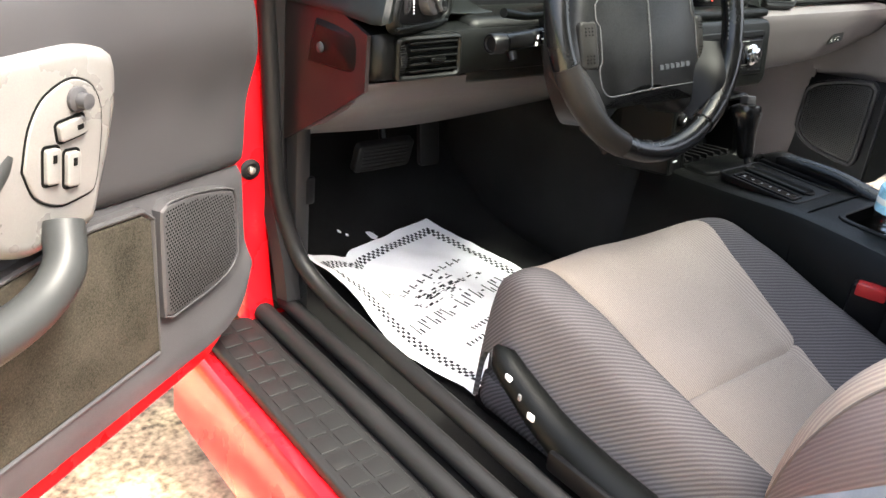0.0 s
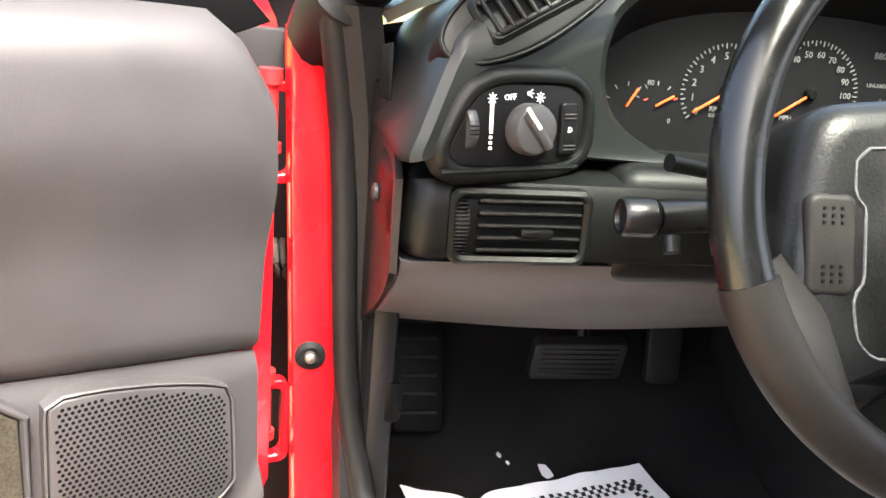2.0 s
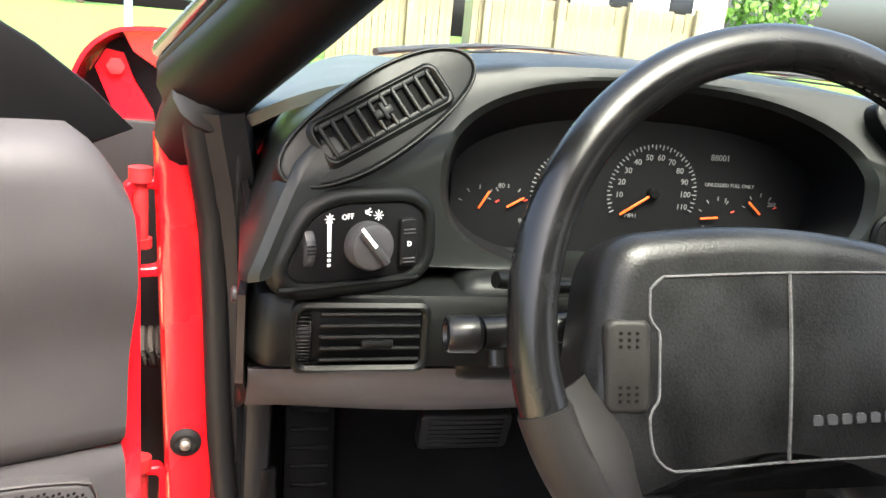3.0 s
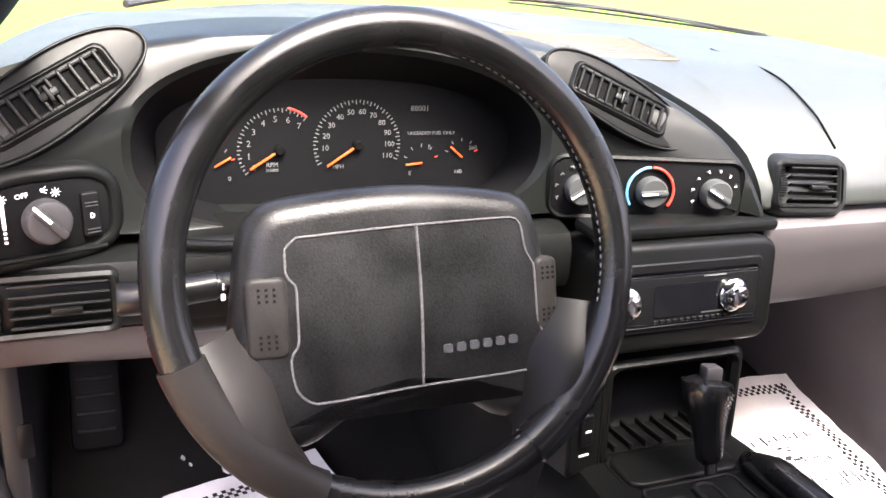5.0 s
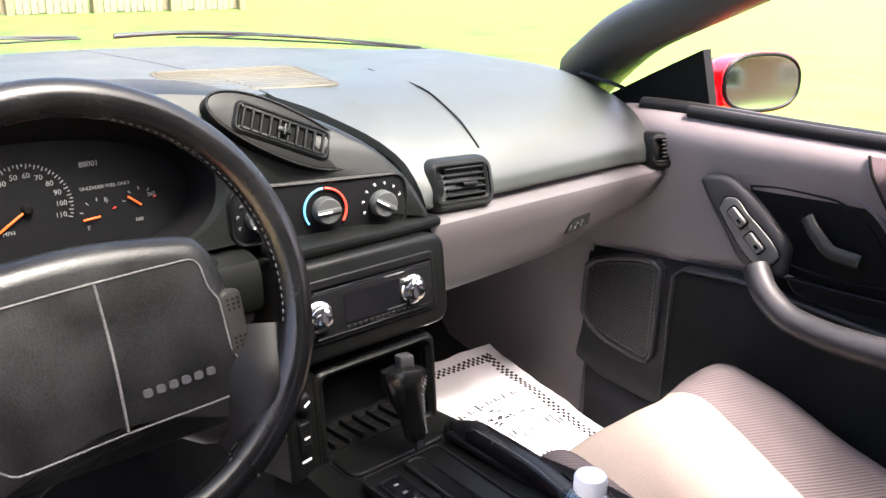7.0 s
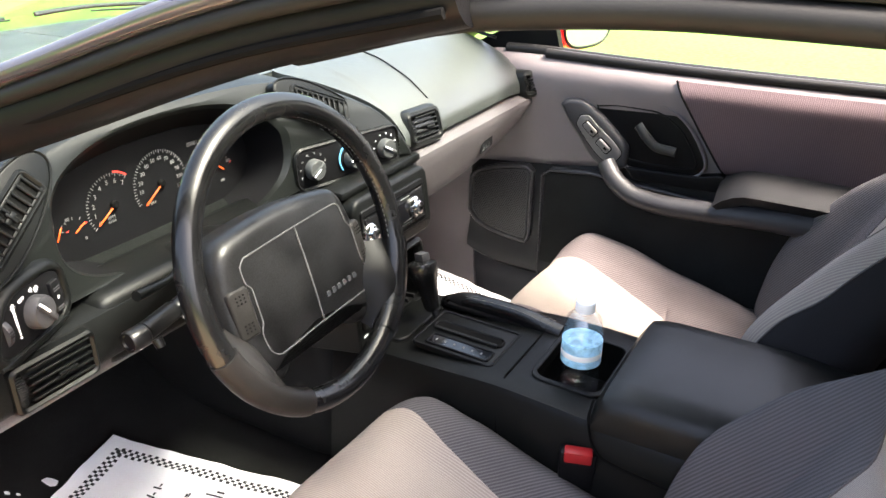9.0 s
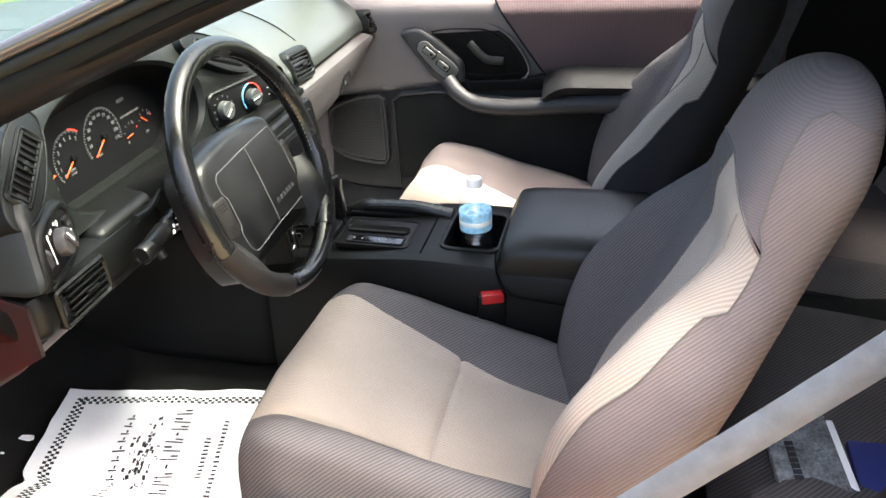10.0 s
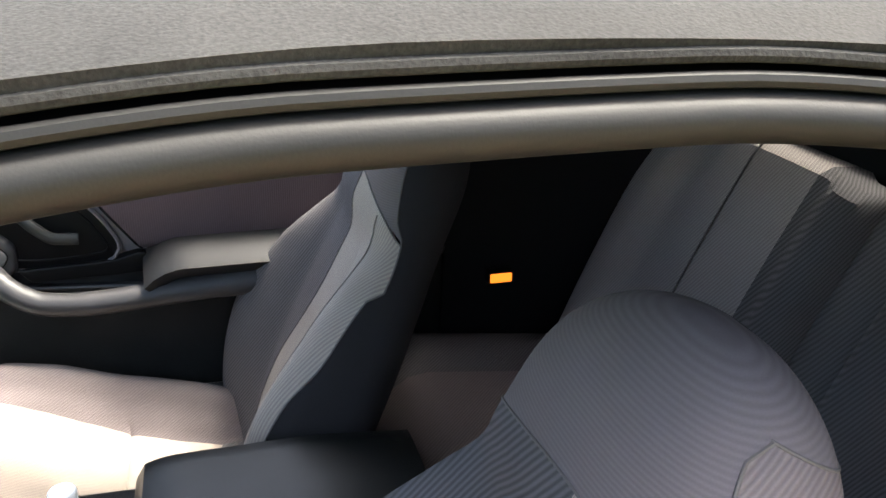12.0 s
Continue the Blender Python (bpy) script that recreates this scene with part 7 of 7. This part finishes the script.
        return sheet(lambda u, v: tuple(a.lerp(b, v) + side * wid * (u - 0.5) + Vector((0, 0, -sag * math.sin(math.pi * v))) + nrm * 0.006 * math.sin(math.pi * u)), np.linspace(0, 1, 7), np.linspace(0, 1, 40), 0.0015)
    part("webbing", web((-0.708, -0.862, 0.930), (-0.738, -0.36, 0.432), 0.006, 0.042, (-1, 0.0, 0.15)), BELT, belt, "faded blue-grey webbing")
    part("guide_loop", ring(outline(0.07, 0.03, 0.01), outline(0.054, 0.012, 0.004), axes((-0.700, -0.862, 0.928), (0.1, 0.7, -0.7), (0, 0.7, 0.7)), -0.006, 0.006), BLACK, belt, "black belt guide")
    belt = thing("seat_belt", (0.60, -0.86, 0.9), "grey seat belt webbing hanging from the guide to the sill", "seat belt", "seat belts")
    part("webbing", web((0.60, -0.855, 0.965), (0.66, -0.70, 0.42), 0.0, 0.050, (1, 0.3, 0)), BELT, belt, "faded blue-grey webbing")
    part("guide_loop", rbox((0.60, -0.86, 0.97), (0.03, 0.06, 0.03), 0.008), BLACK, belt)
    for cx, face in ((-0.152, -1), (0.16, 1)):
        k = thing("belt_buckle", (cx, -0.24, 0.40), "black belt buckle with a red release button", "buckle", "belt buckles")
        m = axes((cx, -0.235, 0.452), (-0.30 * face, 0.95 * face, 0), (-0.08, 0.12, 1))
        part("buckle_body", rbox(m @ Vector((0, 0, 0)), (0.056, 0.10, 0.028), 0.007, 2, m.to_3x3()), BLACK, k)
        part("release_button", rbox(m @ Vector((0, 0.044, 0.007)), (0.042, 0.020, 0.020), 0.003, 2, m.to_3x3()), REDBTN, k, "red release button")
        part("buckle_stalk", tube([m @ Vector((0, -0.03, 0)), m @ Vector((0.0, -0.15, -0.01))], 0.014, 8, flat=0.5), BLACK, k)
    # clip case and folder behind the driver's seat
    c = thing("clear_case", (-0.56, -0.74, 0.55), "clear grey plastic clip case with black writing, on the rear seat", "case")
    m = axes((-0.525, -0.750, 0.456), (-1, -0.1, -0.06), (0.1, -1, 0.05))
    part("case_body", rbox(m.translation, (0.285, 0.095, 0.018), 0.006, 2, m.to_3x3()), CASEM, c, "scuffed grey plastic")
    for k in range(11):
        part("writing_bar", rbox(m @ Vector((-0.065 + 0.011 * k, -0.018, 0.0096)), (0.008, 0.012, 0.0012), 0, 1, m.to_3x3()), INK, c)
    part("case_edge", rbox(m @ Vector((0.01, 0.052, -0.002)), (0.26, 0.012, 0.014), 0.004, 2, m.to_3x3()), PAPER, c, "white edge")
    f = thing("blue_folder", (-0.50, -0.86, 0.44), "dark blue folder lying on the rear seat", "folder")
    part("cover", rbox((-0.51, -0.862, 0.446), (0.17, 0.10, 0.02), 0.004, 2), BLUE_CLOTH, f)


def build_wipers():
    for x0, x1 in ((-0.55, 0.03), (0.10, 0.60)):
        w = thing("wiper", (x0, yw(x0), 0.94), "thin black wiper arm and blade at rest below the screen", "wiper", "wipers")
        xs = np.linspace(x0, x1, 18)
        arm = [(x, yw(x) + 0.015, 0.968 - 0.02 * (abs(x) / 0.7) ** 2 + 0.008 * math.sin(math.pi * k / 17)) for k, x in enumerate(xs)]
        part("arm", tube(arm, np.linspace(0.006, 0.0032, 18), 8), DGREY, w, "dark wiper arm")
        bl = [(x, yw(x) - 0.004, 0.966 - 0.02 * (abs(x) / 0.7) ** 2) for x in xs[4:]]
        part("blade", tube(bl, 0.0024, 6), RUBBER, w, "black rubber blade")
        part("bridge", tube([(x, y + 0.004, z + 0.010 * math.sin(math.pi * k / 9)) for k, (x, y, z) in enumerate(bl[2:12])], 0.002, 6), DGREY, w, "thin steel bridge")


def leaf_tree(base, height, spread, seed):
    rnd = random.Random(seed)
    t = thing("tree", base, "leafy green tree beyond the lawn", "tree", "background trees")
    bx, by, bz = base
    trunk = [(bx + 0.1 * math.sin(k), by, bz + height * 0.5 * k / 6) for k in range(7)]
    part("trunk", tube(trunk, np.linspace(0.22, 0.10, 7), 8), BARK, t, "brown bark trunk")
    bm = bmesh.new()
    for k in range(1600):
        a, r, h = rnd.uniform(0, 2 * math.pi), rnd.random() ** 0.6, rnd.random()
        prof = math.sin(math.pi * (0.12 + 0.8 * h)) ** 0.7
        p = Vector((bx + spread * r * prof * math.cos(a), by + spread * r * prof * math.sin(a), bz + height * (0.12 + 0.88 * h) + rnd.uniform(-0.2, 0.2)))
        q = Euler((rnd.uniform(0, 3), rnd.uniform(0, 3), rnd.uniform(0, 6))).to_matrix()
        s = rnd.uniform(0.14, 0.34)
        v = [bm.verts.new(p + q @ Vector(c) * s) for c in ((-1, -0.5, 0), (0, -0.8, 0.15), (1, -0.3, 0), (0.7, 0.6, 0.1), (-0.5, 0.7, 0))]
        bm.faces.new(v)
    part("crown", bm, LEAF, t, "dense green leaves", flat=True)


def build_surroundings():
    rnd = random.Random(11)
    for k in range(9):
        leaf_tree((-34 + 8.5 * k + rnd.uniform(-2, 2), 48 + rnd.uniform(-4, 8), GROUND_Z), rnd.uniform(8, 12), rnd.uniform(3.0, 4.2), 20 + k)
    h = thing("house", (27, -48, GROUND_Z), "low brick house with a dark roof and white trim", "house")
    part("wall", rbox((27, -52, 1.5), (14, 8, 3.2), 0.03), BRICK, h, "red brick wall")
    part("roof", loft([[(19.4, -57, 3.0), (34.6, -57, 3.0), (34.6, -47, 3.0), (19.4, -47, 3.0)], [(22, -52.2, 5.0), (32, -52.2, 5.0), (32, -51.8, 5.0), (22, -51.8, 5.0)]]), ROOFM, h, "dark shingle roof")
    for x in (22.5, 25.5, 29.5):
        w = part("window", rbox((x, -47.98, 1.7), (1.3, 0.08, 1.2), 0.01), WHITE, h, "white window frame")
        part("pane", rbox((x, -47.93, 1.7), (1.1, 0.03, 1.0), 0.005), SCREEN, w)
    # Unseen trees on the driver's side, added to darken reflections in the cabin.
    for k in range(5):
        leaf_tree((-26 - rnd.uniform(0, 4), -16 + 9 * k, GROUND_Z), rnd.uniform(6, 8), rnd.uniform(2.4, 3.4), 50 + k)
    for k in range(4):
        leaf_tree((12 + 10 * k, -62 - rnd.uniform(0, 6), GROUND_Z), rnd.uniform(7, 10), rnd.uniform(2.8, 3.8), 70 + k)
    # board fence and a low deck rail beyond the lawn ahead of the car
    f = thing("wooden_fence", (4, 19, GROUND_Z), "weathered pale wooden board fence beyond the lawn", "fence")
    b0 = part("board", rbox((1.2, 19.0, 0.80), (0.145, 0.03, 1.80), 0.006, 1), WOOD, f)
    for k in range(1, 58):
        if k not in (18, 19, 20):
            same_part(b0, "board", f, Matrix.Translation((0.155 * k, 0.02 * (k % 2), 0.03 * math.sin(k * 1.7))))
    p0 = part("post", rbox((1.1, 18.9, 0.85), (0.16, 0.16, 1.95), 0.01), WOOD, f)
    for k in range(1, 6):
        same_part(p0, "post", f, Matrix.Translation((1.8 * k, 0, 0)))
    r = thing("blue_rail", (-1.5, 17, GROUND_Z), "pale blue painted garden rail on posts", "railing")
    part("top_rail", rbox((-1.2, 17.0, 0.95), (3.6, 0.10, 0.10), 0.02), BLUE_PAINT, r)
    q0 = part("rail_post", rbox((-2.9, 17.0, 0.42), (0.14, 0.14, 1.05), 0.02), BLUE_PAINT, r)
    for k in range(1, 3):
        same_part(q0, "rail_post", r, Matrix.Translation((1.7 * k, 0, 0)))
    h = thing("neighbour_house", (12, 30, GROUND_Z), "tan house wall beyond the lawn with white windows", "house")
    part("wall", rbox((13, 33, 2.4), (9, 6, 5.0), 0.03), HOUSE_TAN, h, "tan siding wall")
    part("roof", loft([[(8, 29.4, 4.8), (18, 29.4, 4.8), (18, 36.6, 4.8), (8, 36.6, 4.8)], [(8.6, 32.8, 7.2), (17.4, 32.8, 7.2), (17.4, 33.2, 7.2), (8.6, 33.2, 7.2)]]), ROOFM, h, "dark shingle roof")
    for x in (10.5, 13.0, 15.5):
        w = part("window", rbox((x, 29.98, 2.0), (1.2, 0.08, 1.5), 0.01), WHITE, h, "white window frame")
        part("pane", rbox((x, 29.93, 2.0), (1.0, 0.03, 1.3), 0.005), SCREEN, w)


build_ground()
build_surroundings()
build_body()
build_frame()
build_top()
build_dash()
build_wheel()
build_console()
build_seat(-0.395, -1, "driver's bucket seat in taupe and charcoal ribbed cloth")
build_seat(0.405, 1, "passenger's bucket seat in taupe and charcoal ribbed cloth")
build_rear_seat()
build_doors()
build_loose()
build_wipers()
